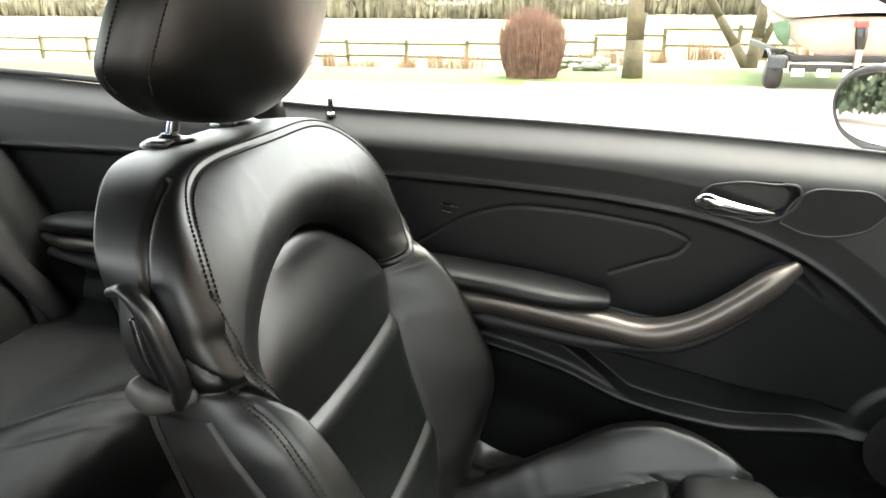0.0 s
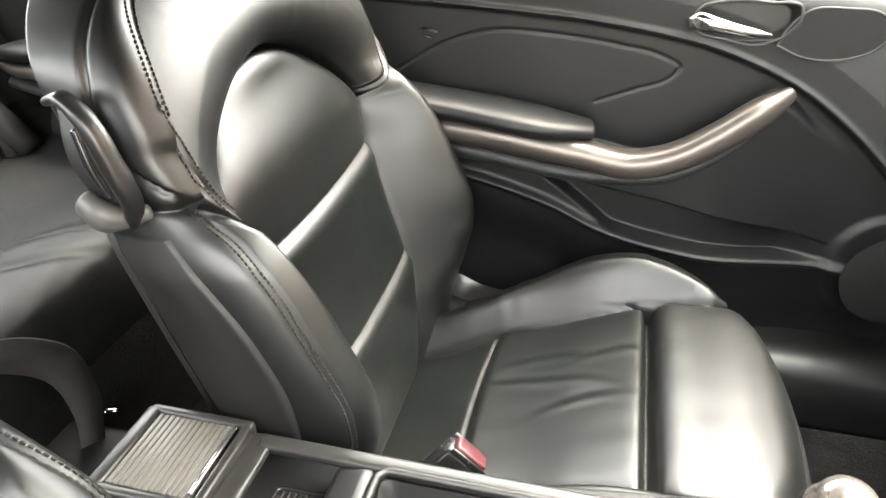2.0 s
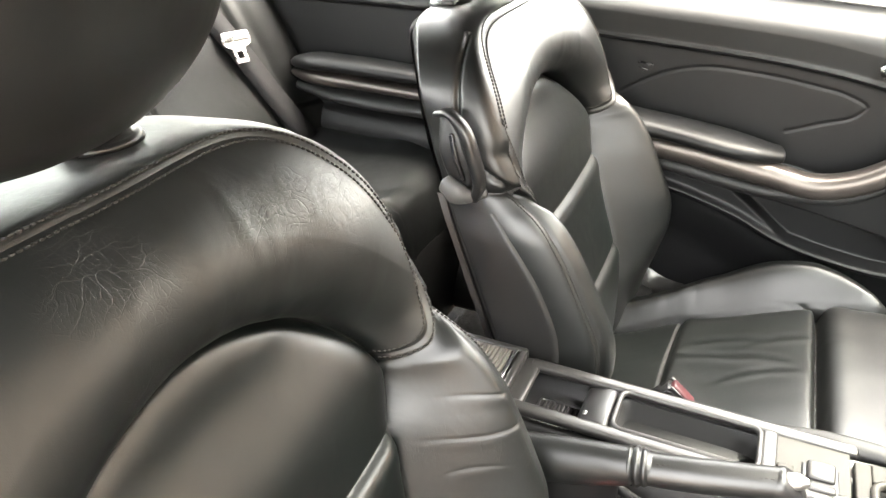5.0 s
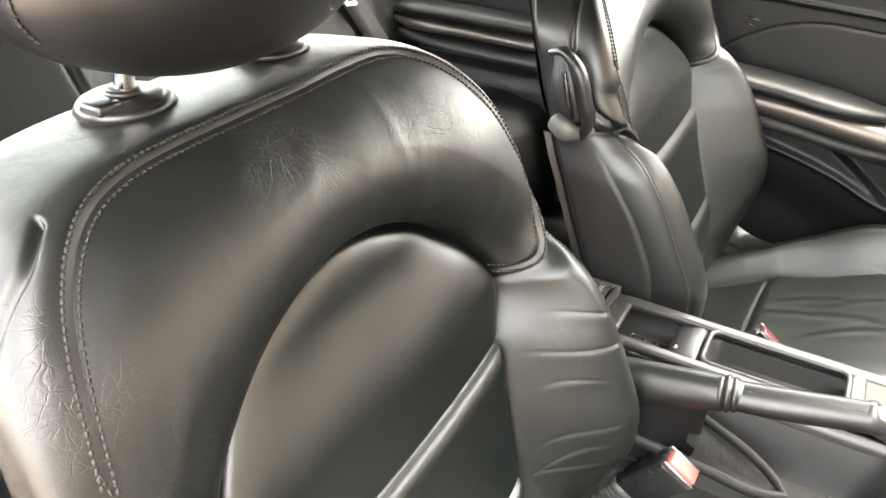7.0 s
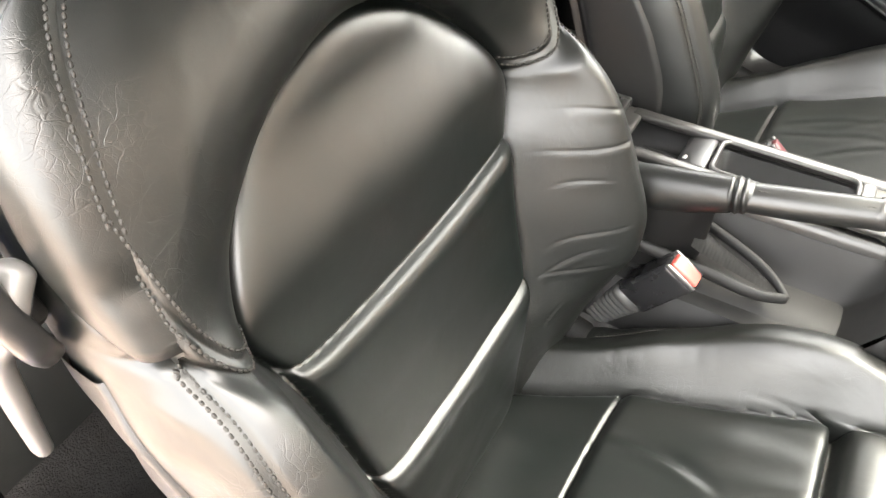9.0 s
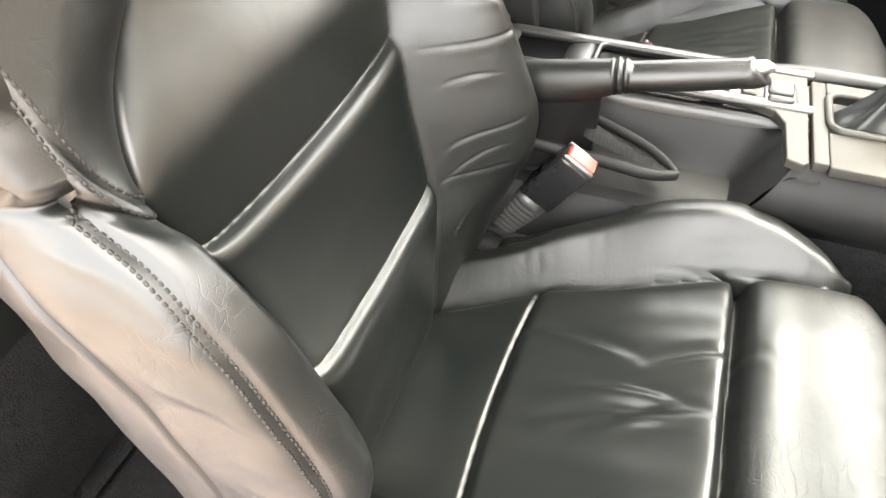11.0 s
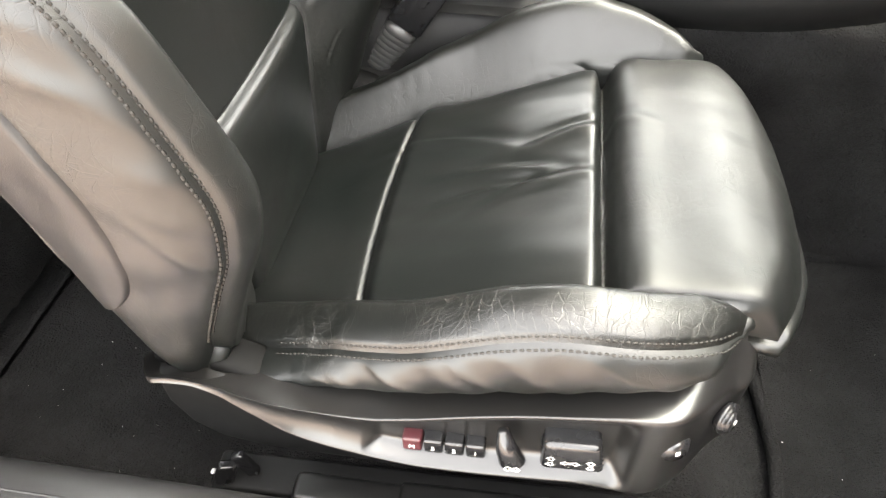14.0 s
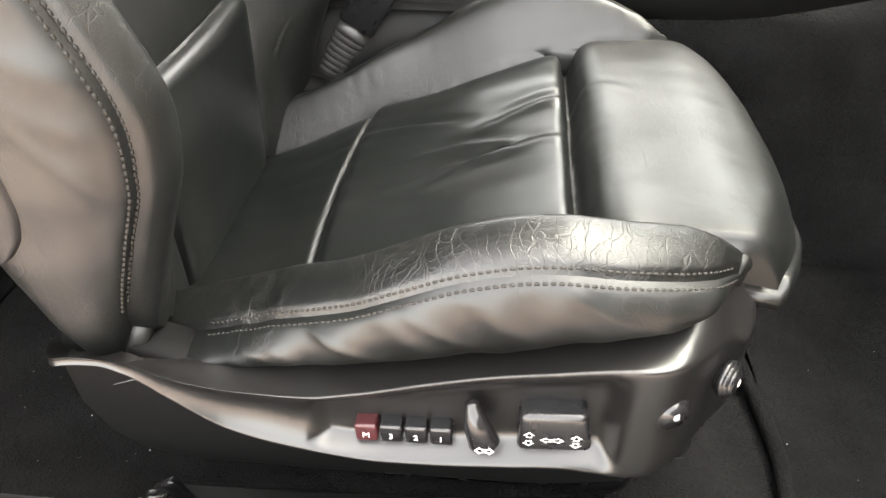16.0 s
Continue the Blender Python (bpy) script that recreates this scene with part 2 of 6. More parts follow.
def surf(name, P, mat, parent=None, label="", mask=None, closed=False):
    """A smooth sheet from a grid of places (rows, columns, 3); mask picks its faces."""
    ni, nj = P.shape[:2]
    idx = np.arange(ni * nj).reshape(ni, nj)
    if closed:
        idx = np.concatenate([idx, idx[:, :1]], 1)
    a, b, c, d = idx[:-1, :-1], idx[:-1, 1:], idx[1:, 1:], idx[1:, :-1]
    faces = np.stack([a, b, c, d], -1)
    if mask is not None:
        faces = faces[mask]
    faces = faces.reshape(-1, 4)
    used, inv = np.unique(faces, return_inverse=True)
    me = bpy.data.meshes.new(name)
    me.from_pydata(P.reshape(-1, 3)[used].tolist(), [], inv.reshape(-1, 4).tolist())
    me.update()
    ob = link(name, me, mat, parent, label)
    if mask is not None:
        n = grid_normals(P).reshape(-1, 3)[used]
        face_n = np.zeros(len(me.polygons) * 3)
        me.polygons.foreach_get("normal", face_n)
        if (face_n.reshape(-1, 3) * n[inv.reshape(-1, 4)[:, 0]]).sum() < 0:
            n = -n
        me.normals_split_custom_set_from_vertices(n.tolist())
    return ob


def part(name, bm, mat, parent=None, label="", smooth=True):
    """Links a bmesh as one mesh object, under a thing or a part."""
    me = bpy.data.meshes.new(name)
    bm.to_mesh(me)
    bm.free()
    return link(name, me, mat, parent, label, smooth)


def thing(name, at, label, category, group="", kind=""):
    ob = new(name)
    ob.matrix_basis = pose(*at)
    ob.empty_display_size = 0.05
    return tagged(ob, label, category, group, kind)


def block(size, at=(0, 0, 0), bevel=0.004, seg=3, turn=(0, 0, 0), taper=1.0):
    bm = bmesh.new()
    bmesh.ops.create_cube(bm, size=1)
    for v in bm.verts:
        k = taper if v.co.z > 0 else 1
        v.co = Vector((v.co.x * size[0] * k, v.co.y * size[1] * k, v.co.z * size[2]))
    if bevel:
        bmesh.ops.bevel(bm, geom=bm.edges[:], offset=bevel, segments=seg, profile=0.5, affect='EDGES')
    bm.transform(pose(*at, *turn))
    return bm


def join(*bms):
    out = bms[0]
    for b in bms[1:]:
        me = bpy.data.meshes.new("tmp")
        b.to_mesh(me)
        b.free()
        out.from_mesh(me)
        bpy.data.meshes.remove(me)
    return out


def round_bar(r1, r2, length, at=(0, 0, 0), turn=(0, 0, 0), seg=20, bevel=0.0):
    bm = bmesh.new()
    bmesh.ops.create_cone(bm, cap_ends=True, segments=seg, radius1=r1, radius2=r2, depth=length)
    if bevel:
        bmesh.ops.bevel(bm, geom=[e for e in bm.edges if len(e.link_faces) == 2 and e.calc_face_angle() > 0.8], offset=bevel, segments=3, affect='EDGES')
    bm.transform(pose(*at, *turn))
    return bm


def spline(points, n):
    """n places along a smooth curve through the points."""
    p = np.array(points, float)
    s = np.concatenate([[0], np.cumsum(np.linalg.norm(np.diff(p, axis=0), axis=1))])
    t = np.linspace(0, s[-1], n)
    return np.stack([cur_open(s, p[:, k], t) for k in range(p.shape[1])], 1)


def cur_open(xs, ys, x):
    m = np.gradient(ys, xs)
    i = np.clip(np.searchsorted(xs, x) - 1, 0, len(xs) - 2)
    h = xs[i + 1] - xs[i]
    t = (x - xs[i]) / h
    return ys[i] * (1 + 2 * t) * (1 - t) ** 2 + m[i] * h * t * (1 - t) ** 2 + ys[i + 1] * t * t * (3 - 2 * t) + m[i + 1] * h * t * t * (t - 1)


def sweep(name, points, mat, parent=None, label="", n=40, m=16, up=(0, 0, 1), square=2.0, cap=True):
    """A rounded bar along points (x, y, z, half width, half height)."""
    q = spline(points, n)
    c, w, h = q[:, :3], q[:, 3], q[:, 4]
    tan = np.gradient(c, axis=0)
    tan /= np.linalg.norm(tan, axis=1)[:, None]
    side = np.cross(tan, np.array(up, float))
    side /= np.linalg.norm(side, axis=1)[:, None]
    vert = np.cross(side, tan)
    a = np.linspace(0, 2 * np.pi, m, endpoint=False)
    ca, sa = np.cos(a), np.sin(a)
    e = 2.0 / square
    ca, sa = np.sign(ca) * abs(ca) ** e, np.sign(sa) * abs(sa) ** e
    rows = [c[i] + np.outer(ca * w[i], side[i]) + np.outer(sa * h[i], vert[i]) for i in range(n)]
    if cap:
        for k in (0.97, 0.8, 0.4, 0.01):
            o = math.sqrt(1 - k * k) * min(w[0], h[0]) * 0.7
            rows.insert(0, c[0] - tan[0] * o + np.outer(ca * w[0] * k, side[0]) + np.outer(sa * h[0] * k, vert[0]))
            o = math.sqrt(1 - k * k) * min(w[-1], h[-1]) * 0.7
            rows.append(c[-1] + tan[-1] * o + np.outer(ca * w[-1] * k, side[-1]) + np.outer(sa * h[-1] * k, vert[-1]))
    return surf(name, np.array(rows), mat, parent, label, closed=True)


def stitches(name, path, normal, mat, parent, gap=0.0047, length=0.0036, r=0.0012, offset=0.0):
    """Thread stitches laid along a path, each a small rounded bead, joined as one part."""
    p = np.array(path)
    s = np.concatenate([[0], np.cumsum(np.linalg.norm(np.diff(p, axis=0), axis=1))])
    k = np.arange(gap / 2, s[-1], gap)
    c = np.stack([np.interp(k, s, p[:, j]) for j in range(3)], 1)
    c2 = np.stack([np.interp(k + 1e-3, s, p[:, j]) for j in range(3)], 1)
    nn = np.stack([np.interp(k, s, np.array(normal)[:, j]) for j in range(3)], 1)
    nn /= np.linalg.norm(nn, axis=1)[:, None] + 1e-9
    tan = c2 - c
    tan /= np.linalg.norm(tan, axis=1)[:, None] + 1e-9
    side = np.cross(tan, nn)
    verts, faces = [], []
    for i in range(len(k)):
        o = c[i] + side[i] * offset + nn[i] * r * 0.4
        b = len(verts)
        for e, rr in ((-1.0, 0.45), (-0.6, 1.0), (0.6, 1.0), (1.0, 0.45)):
            for q in range(6):
                th = q * math.pi / 3
                verts.append(tuple(o + tan[i] * e * length / 2 + (side[i] * math.cos(th) + nn[i] * math.sin(th)) * r * rr))
        for e in range(3):
            for q in range(6):
                faces.append((b + e * 6 + q, b + e * 6 + (q + 1) % 6, b + e * 6 + 6 + (q + 1) % 6, b + e * 6 + 6 + q))
        faces.append(tuple(b + q for q in range(6)))
        faces.append(tuple(b + 18 + q for q in range(5, -1, -1)))
    me = bpy.data.meshes.new(name)
    me.from_pydata(verts, [], faces)
    ob = link(name, me, mat, parent)
    ob["kind"] = "stuff"
    return ob


def grid_normals(P):
    n = np.cross(np.gradient(P, axis=1), np.gradient(P, axis=0))
    return n / (np.linalg.norm(n, axis=2)[:, :, None] + 1e-12)


def groove(d, w, depth):
    return -depth * np.exp(-(d / w) ** 2)


def near(x, y, px, py):
    """Distance from places to a line of closely spaced points."""
    best = np.full(np.broadcast(x, y).shape, 9.0)
    for k in range(len(px) - 1):
        dx, dy = px[k + 1] - px[k], py[k + 1] - py[k]
        t = np.clip(((x - px[k]) * dx + (y - py[k]) * dy) / (dx * dx + dy * dy + 1e-12), 0, 1)
        best = np.minimum(best, np.hypot(x - px[k] - t * dx, y - py[k] - t * dy))
    return best


def inset(lines, d):
    """On each line of places, the place d metres from its start."""
    seg = np.linalg.norm(np.diff(lines, axis=1), axis=2)
    c = np.concatenate([np.zeros((len(lines), 1)), np.cumsum(seg, 1)], 1)
    return np.array([[np.interp(d, c[i], lines[i, :, k]) for k in range(3)] for i in range(len(lines))])


def on_grid(P, r, c):
    """Places between the points of a grid."""
    i, j = np.clip(r.astype(int), 0, P.shape[0] - 2), np.clip(c.astype(int), 0, P.shape[1] - 2)
    a, b = (r - i)[:, None], (c - j)[:, None]
    return P[i, j] * (1 - a) * (1 - b) + P[i + 1, j] * a * (1 - b) + P[i, j + 1] * (1 - a) * b + P[i + 1, j + 1] * a * b


def rim_inset(P, d):
    return np.concatenate([inset(P[:, :60], d), inset(P[::-1, 1:-1].transpose(1, 0, 2)[:, :80], d), inset(P[::-1, ::-1][:, :60], d)])


# ---- car seats ----
BACK_X = cur((0.43, -0.252), (0.47, -0.247), (0.55, -0.249), (0.635, -0.262), (0.70, -0.283), (0.77, -0.305), (0.83, -0.320), (0.90, -0.338), (0.964, -0.357), (1.0, -0.372), (1.04, -0.398), (1.07, -0.43))
BACK_W = cur((0.50, 0.214), (0.52, 0.230), (0.55, 0.239), (0.60, 0.244), (0.75, 0.247), (0.82, 0.246), (0.86, 0.239), (0.90, 0.235), (0.95, 0.232), (1.0, 0.230), (1.07, 0.229))
BOLSTER = cur((0.43, 0.016), (0.50, 0.024), (0.543, 0.036), (0.60, 0.064), (0.645, 0.089), (0.70, 0.107), (0.75, 0.103), (0.796, 0.094), (0.83, 0.079), (0.85, 0.063), (0.868, 0.040), (0.885, 0.022), (0.91, 0.014), (0.95, 0.008), (1.05, 0.0))
INSERT_W = cur((0.44, 0.112), (0.55, 0.118), (0.635, 0.140), (0.70, 0.150), (0.77, 0.164), (0.833, 0.186), (1.1, 0.186))
BACK_REAR = cur((0.43, -0.272), (0.571, -0.312), (0.65, -0.339), (0.724, -0.366), (0.806, -0.396), (0.909, -0.438), (1.0, -0.470), (1.03, -0.490), (1.06, -0.53))
SIDE_SEAM = cur((0.875, -0.300), (0.895, -0.337), (0.915, -0.360), (0.95, -0.378), (1.03, -0.396), (1.05, -0.42), (1.07, -0.475))
WRAP = cur((0.84, 0.016), (0.87, 0.016), (0.90, 0.018), (0.94, 0.023), (0.98, 0.028), (1.0, 0.029), (1.04, 0.026), (1.068, 0.014))
SHELL_EDGE = cur((0.585, -0.300), (0.592, -0.280), (0.602, -0.265), (0.618, -0.254), (0.64, -0.249), (0.694, -0.254), (0.757, -0.278), (0.834, -0.329), (0.885, -0.372))
LEG_U = cur((0.842, 0.176), (0.848, 0.192), (0.857, 0.206), (0.870, 0.2180), (0.890, 0.2265), (0.915, 0.2310), (0.945, 0.2330), (0.99, 0.2345))


def backrest(seat, seed, wear, leather, lean=0.0, crown=0.188):
    a = np.linspace(-1, 1, 261)
    s = np.sin(a * np.pi / 2)[None, :]
    t = np.linspace(0, 1, 381)[:, None]
    ztop = 0.88 + crown * (1 - np.abs(s) ** 5.0 + 1e-9) ** 0.3846
    foot = 0.437 + 0.063 * sm((np.abs(s) - 0.72) / 0.22)
    z = foot + t * (ztop - foot)
    u = s * BACK_W(z)
    au = np.abs(u)
    w = BACK_W(z)
    # region fields, positive inside
    arch = 0.123 - 0.5 * lean
    ta = np.clip((z - 0.833) / arch, 0, 1)
    edge = np.where(z < 0.833, INSERT_W(z), 0.186 * (1 - ta ** 1.5) ** 0.55)
    inside = (au < edge) & (z < 0.833 + arch)
    zb = np.concatenate([np.linspace(0.43, 0.833, 60), 0.833 + arch * np.sin(np.linspace(0, np.pi / 2, 90))])
    tb = np.clip((zb - 0.833) / arch, 0, 1)
    ub = np.where(zb < 0.833, INSERT_W(zb), 0.186 * (1 - tb ** 1.5) ** 0.55)
    d_ins = near(au + 0 * z, z + 0 * u, ub, zb) * np.where(inside, 1, -1)
    ins = d_ins
    leg = 0.832 + 0.5 * np.maximum(au - 0.184, 0) + 8.0 * np.maximum(au - 0.184, 0) ** 2
    d_leg = (z - leg) / np.hypot(1, (0.5 + 16.0 * np.maximum(au - 0.184, 0)) * (au > 0.184))
    zg = np.linspace(0.834, 0.985, 70)
    d_seam = near(au + 0 * z, z + 0 * u, LEG_U(zg), zg)
    is_ins = ins > 0
    yoke = (~is_ins) & (d_leg > 0)
    # relief
    ridge = 0.222
    rise = sm((au - edge) / np.maximum(ridge - edge, 0.02))
    fall = np.clip((au - ridge) / np.maximum(w - ridge, 0.005), 0, 1) ** 2
    lift = BOLSTER(z) * (0.90 if lean else 1.0)
    lower = lift * rise ** 0.8 - 0.012 * fall + 0.006 * (1 - np.exp(-np.maximum(-d_ins, 0) / 0.012))
    roll = 1 - np.exp(-np.maximum(-d_ins, 0) / 0.020)
    upper = 0.020 * roll + 0.10 * np.minimum(np.maximum(-d_ins, 0), 0.07) - 0.016 * np.exp(-np.maximum(-d_ins, 0) / 0.030) * sm((z - 0.84) / 0.07) + BOLSTER(z) * rise * 0.35 + 0.010 * np.exp(-np.maximum(d_leg, 0) / 0.022) * sm((au - 0.178) / 0.035) * sm((0.97 - z) / 0.05) - 0.016 * np.clip((np.hypot(au / 0.300, np.maximum(z - 0.90, 0) / 0.17)), 0, 1.1) ** 6
    k = sm((d_leg + 0.003) / 0.006)
    f_out = lower * (1 - k) + upper * k
    f_in = 0.011 * (1 - np.exp(-np.maximum(d_ins, 0) / 0.009)) - 0.006 - 0.020 * sm((z - 0.835) / 0.085)
    kin = sm((d_ins + 0.0025) / 0.005)
    f = f_out * (1 - kin) + f_in * kin
    f = f + groove(d_ins, 0.0035, 0.010)
    out = ~is_ins & (au > 0.15)
    f = f + np.where(out & (z < 0.955), groove(d_leg, 0.0030, 0.008) + groove(d_seam, 0.0020, 0.0030), 0)
    for zp in (0.775, 0.632):
        bow = zp + 0.006 * (u / 0.15) ** 2
        step = 0.011 * (1 / (1 + np.exp((z - bow + 0.006) / 0.004))) * np.exp(-np.maximum(bow - z, 0) / 0.09)
        f = f + np.where(is_ins, step + groove(z - bow, 0.003, 0.006), 0)
    f = f + wear * 0.0045 * ripple(u, z * 1.4, seed, 40) * np.where(is_ins, 0.35, 1.0)
    # creases of worn side pads
    r = np.random.RandomState(seed + 5)
    for c in range(9):
        zc = 0.575 + 0.027 * c + 0.014 * r.rand()
        side = 1 if c % 5 else -1
        tilt, length, start = 0.75 * (r.rand() - 0.25), 0.030 + 0.034 * r.rand(), 0.014 * r.rand()
        line = z - zc - tilt * (au - 0.19) + (6.0 + 8.0 * r.rand()) * (au - 0.195) ** 2 - 0.002 * np.sin(110 * au + 2.1 * c)
        fold = -np.exp(-(line / 0.0013) ** 2) + 0.6 * np.exp(-((line + 0.0055) / 0.0050) ** 2)
        reach = sm((au - edge - 0.003 - start) / 0.020) * sm((edge + 0.010 + start + length - au) / 0.020)
        f = f + wear ** 3 * 0.0019 * fold * np.where(out & (d_leg < -0.008) & (u * side > 0), reach, 0)
    # drag folds of the shoulder panel and the pads
    for c in range(10):
        uc, zc, ang = (r.rand() - 0.5) * 0.36, 0.88 + 0.15 * r.rand(), 1.2 + 0.9 * (r.rand() - 0.5)
        along = (u - uc) * math.cos(ang) + (z - zc) * math.sin(ang)
        across = -(u - uc) * math.sin(ang) + (z - zc) * math.cos(ang) + 2.0 * along ** 2
        f = f + wear * 0.0008 * np.exp(-(across / 0.007) ** 2) * np.exp(-(along / 0.035) ** 2) * np.where(is_ins, 0.2, 1)
    f = f + groove(w - au, 0.0024, 0.0045)
    x = BACK_X(z) + f - lean * sm((z - 0.48) / 0.36)
    P = np.stack([x, u + 0 * z, z + 0 * u], -1)

    def faces(m):
        c = m[:-1, :-1].astype(int) + m[1:, 1:] + m[:-1, 1:] + m[1:, :-1]
        return c >= 2
    p1 = 0.775 + 0.006 * (u / 0.15) ** 2
    p2 = 0.632 + 0.006 * (u / 0.15) ** 2
    fi, fy = faces(is_ins), faces(yoke)
    f1, f2 = faces(z + 0 * u > p1), faces(z + 0 * u > p2)
    left = faces(u + 0 * z > 0)
    surf("upper_insert", P, LEATHER_PAD, seat, mask=fi & f1)
    surf("middle_insert", P, LEATHER_PAD, seat, mask=fi & ~f1 & f2)
    surf("lower_insert", P, LEATHER_PAD, seat, mask=fi & ~f2)
    surf("shoulder_panel", P, leather, seat, "creased black leather shoulder panel", mask=fy & ~fi)
    surf("side_bolster", P, leather, seat, "worn black leather side bolster", mask=~fi & ~fy & left)
    surf("side_bolster", P, leather, seat, "worn black leather side bolster", mask=~fi & ~fy & ~left)
    # rim from the stitched edge to the rear shell
    loop = np.concatenate([P[:, 0], P[-1, 1:-1], P[::-1, -1]])
    nrm = grid_normals(P)
    nl = np.concatenate([nrm[:, 0], nrm[-1, 1:-1], nrm[::-1, -1]])
    tan = np.gradient(loop, axis=0)
    outw = np.stack([0 * tan[:, 0], -tan[:, 2], tan[:, 1]], 1)
    outw /= np.linalg.norm(outw, axis=1)[:, None] + 1e-9
    q = np.linspace(0, 1, 91)[None, :]
    xb = BACK_REAR(loop[:, 2])[:, None] - (0.3 * lean if lean else -0.022 * sm((0.87 - loop[:, 2][:, None]) / 0.08))
    xl = loop[:, 0][:, None]
    X = xl + (xb - xl) * q
    zz = loop[:, 2][:, None] - 0.010 * q ** 2.2 * sm((loop[:, 2][:, None] - 0.93) / 0.10)
    zz = zz + 0.040 * (((q - 0.35) / 0.65) ** 2 - 0.29) * sm((0.60 - loop[:, 2][:, None]) / 0.10)
    ly = loop[:, 1][:, None]
    broad = WRAP(zz) * sm((-ly - 0.02) / 0.12) + 0.014 * (1 - sm((-ly - 0.02) / 0.12))
    body = 0.016 * np.sin(np.pi * np.clip(q * 1.02, 0, 1)) ** 0.7
    low = 1 - 0.8 * outw[:, 2][:, None] ** 2
    cap = low * broad * (1 - np.exp(-q / 0.07)) * (1 - 0.8 * sm((q - 0.84) / 0.16))
    seam = SIDE_SEAM(zz) - lean * sm((zz - 0.87) / 0.06)
    up_k = np.maximum(sm((zz - 0.93) / 0.06), sm((X - seam + 0.006) / 0.014) * sm((zz - 0.870) / 0.02))
    puff = body * (1 - up_k) + cap * up_k + 0.0045 * (1 - np.exp(-q / 0.02)) - 0.012 * sm((q - 0.86) / 0.14)
    high = sm((zz - 0.84) / 0.03)
    k_side = np.abs(loop[:, 1][:, None]) > 0.17
    gap = np.abs(X - seam) / np.hypot(1, 2.2 * sm((0.93 - zz) / 0.05))
    puff = puff + np.where((zz > 0.872) & k_side, groove(gap, 0.0035, 0.005), 0)
    puff = puff + wear ** 2.2 * 0.0065 * ripple(zz * 1.1, X * 1.8, seed + 2, 55) * sm(q * 5) * (1 - high * 0.6)
    for c in range(7):
        zc, lean_by, wide = 0.63 + 0.034 * c + 0.016 * r.rand(), -1.1 + 0.8 * r.rand(), 0.006 + 0.007 * r.rand()
        reach = np.exp(-((q - 0.10 - 0.14 * r.rand()) / (0.09 + 0.10 * r.rand())) ** 2)
        puff = puff + wear ** 2.5 * 0.0017 * np.exp(-((zz - zc - lean_by * (X - xl)) / wide) ** 2) * reach * (1 - high)
    R = np.stack([X, loop[:, 1][:, None] + outw[:, 1][:, None] * puff, zz + outw[:, 2][:, None] * puff], -1)
    rear_side = faces((X < seam) | (zz < 0.875))
    half = faces(loop[:, 1][:, None] + 0 * X > 0)
    surf("shoulder_wrap", R, leather, seat, "black leather shoulder wrap", mask=~rear_side)
    surf("side_panel", R, leather, seat, "creased black leather side panel", mask=rear_side & half)
    surf("side_panel", R, leather, seat, "creased black leather side panel", mask=rear_side & ~half)
    # hard shell laid over the rear of the side panels
    for cols in (R[:360:2], R[::-1][:360:2]):
        keep = cols[(cols[:, 0, 2] > 0.589) & (cols[:, 0, 2] < 0.885)]
        qs = np.linspace(0, 1, 40)
        rows = []
        for row in keep:
            e = float(SHELL_EDGE(row[0, 2]))
            xs = e + (row[-1, 0] - 0.012 - e) * qs
            yy = np.interp(-xs, -row[:, 0], row[:, 1])
            sg = 1 if row[0, 1] > 0 else -1
            rows.append(np.stack([xs, yy + sg * (0.0045 * np.minimum(1, qs * 18) ** 0.5 - 0.001), 0 * xs + row[0, 2]], 1))
        surf("rear_shell", np.array(rows), SHELL, seat, "grained dark plastic seat shell")
    # rear face
    C = np.zeros_like(P)
    C[..., 1], C[..., 2] = P[..., 1], P[..., 2] - 0.010 * sm((P[..., 2] - 0.93) / 0.10)
    C[..., 0] = BACK_REAR(z + 0 * u) - (0.3 * lean if lean else -0.022 * sm((0.87 - z) / 0.08)) - 0.03 * (1 - s ** 4) * np.minimum(1, 8 * (1 - t))
    surf("back_cover", C[::4, ::4], SHELL, seat, "grained dark plastic seat back")
    # double rows of stitching each side of the rim seam
    lz = loop[:, 2]
    half = len(lz) // 2
    low_a, low_b, high_a = (int(np.argmax(lz > v)) for v in (0.545, 0.875, 0.955))
    spans = [slice(low_a, low_b), slice(high_a, len(lz) - high_a), slice(len(lz) - low_b, len(lz) - low_a)]
    row, wrap_row, rn = rim_inset(P, 0.0045), inset(R, 0.0055), grid_normals(R)[:, 6]
    for span in spans:
        stitches("stitching", row[span], nl[span], THREAD, seat)
        stitches("stitching", wrap_row[span], -rn[span], THREAD, seat)
    for off in (-0.0045, 0.0045):
        for sg in (-1, 1):
            zl = np.linspace(0.845, 0.965, 60)
            ul = LEG_U(zl)
            du, dz = np.gradient(ul), np.gradient(zl)
            ln = np.hypot(du, dz)
            un, zn = ul - off * dz / ln, zl + off * du / ln
            sn = sg * np.minimum(un / BACK_W(zn), 0.998)
            ci = (np.arcsin(np.clip(sn, -1, 1)) * 2 / np.pi + 1) / 2 * (P.shape[1] - 1)
            fn = 0.437 + 0.063 * sm((np.abs(sn) - 0.72) / 0.22)
            ri = (zn - fn) / (0.88 + crown * (1 - np.abs(sn) ** 5.0 + 1e-9) ** 0.3846 - fn) * (P.shape[0] - 1)
            stitches("stitching", on_grid(P, ri, ci), on_grid(nrm, ri, ci), THREAD, seat)
    return P


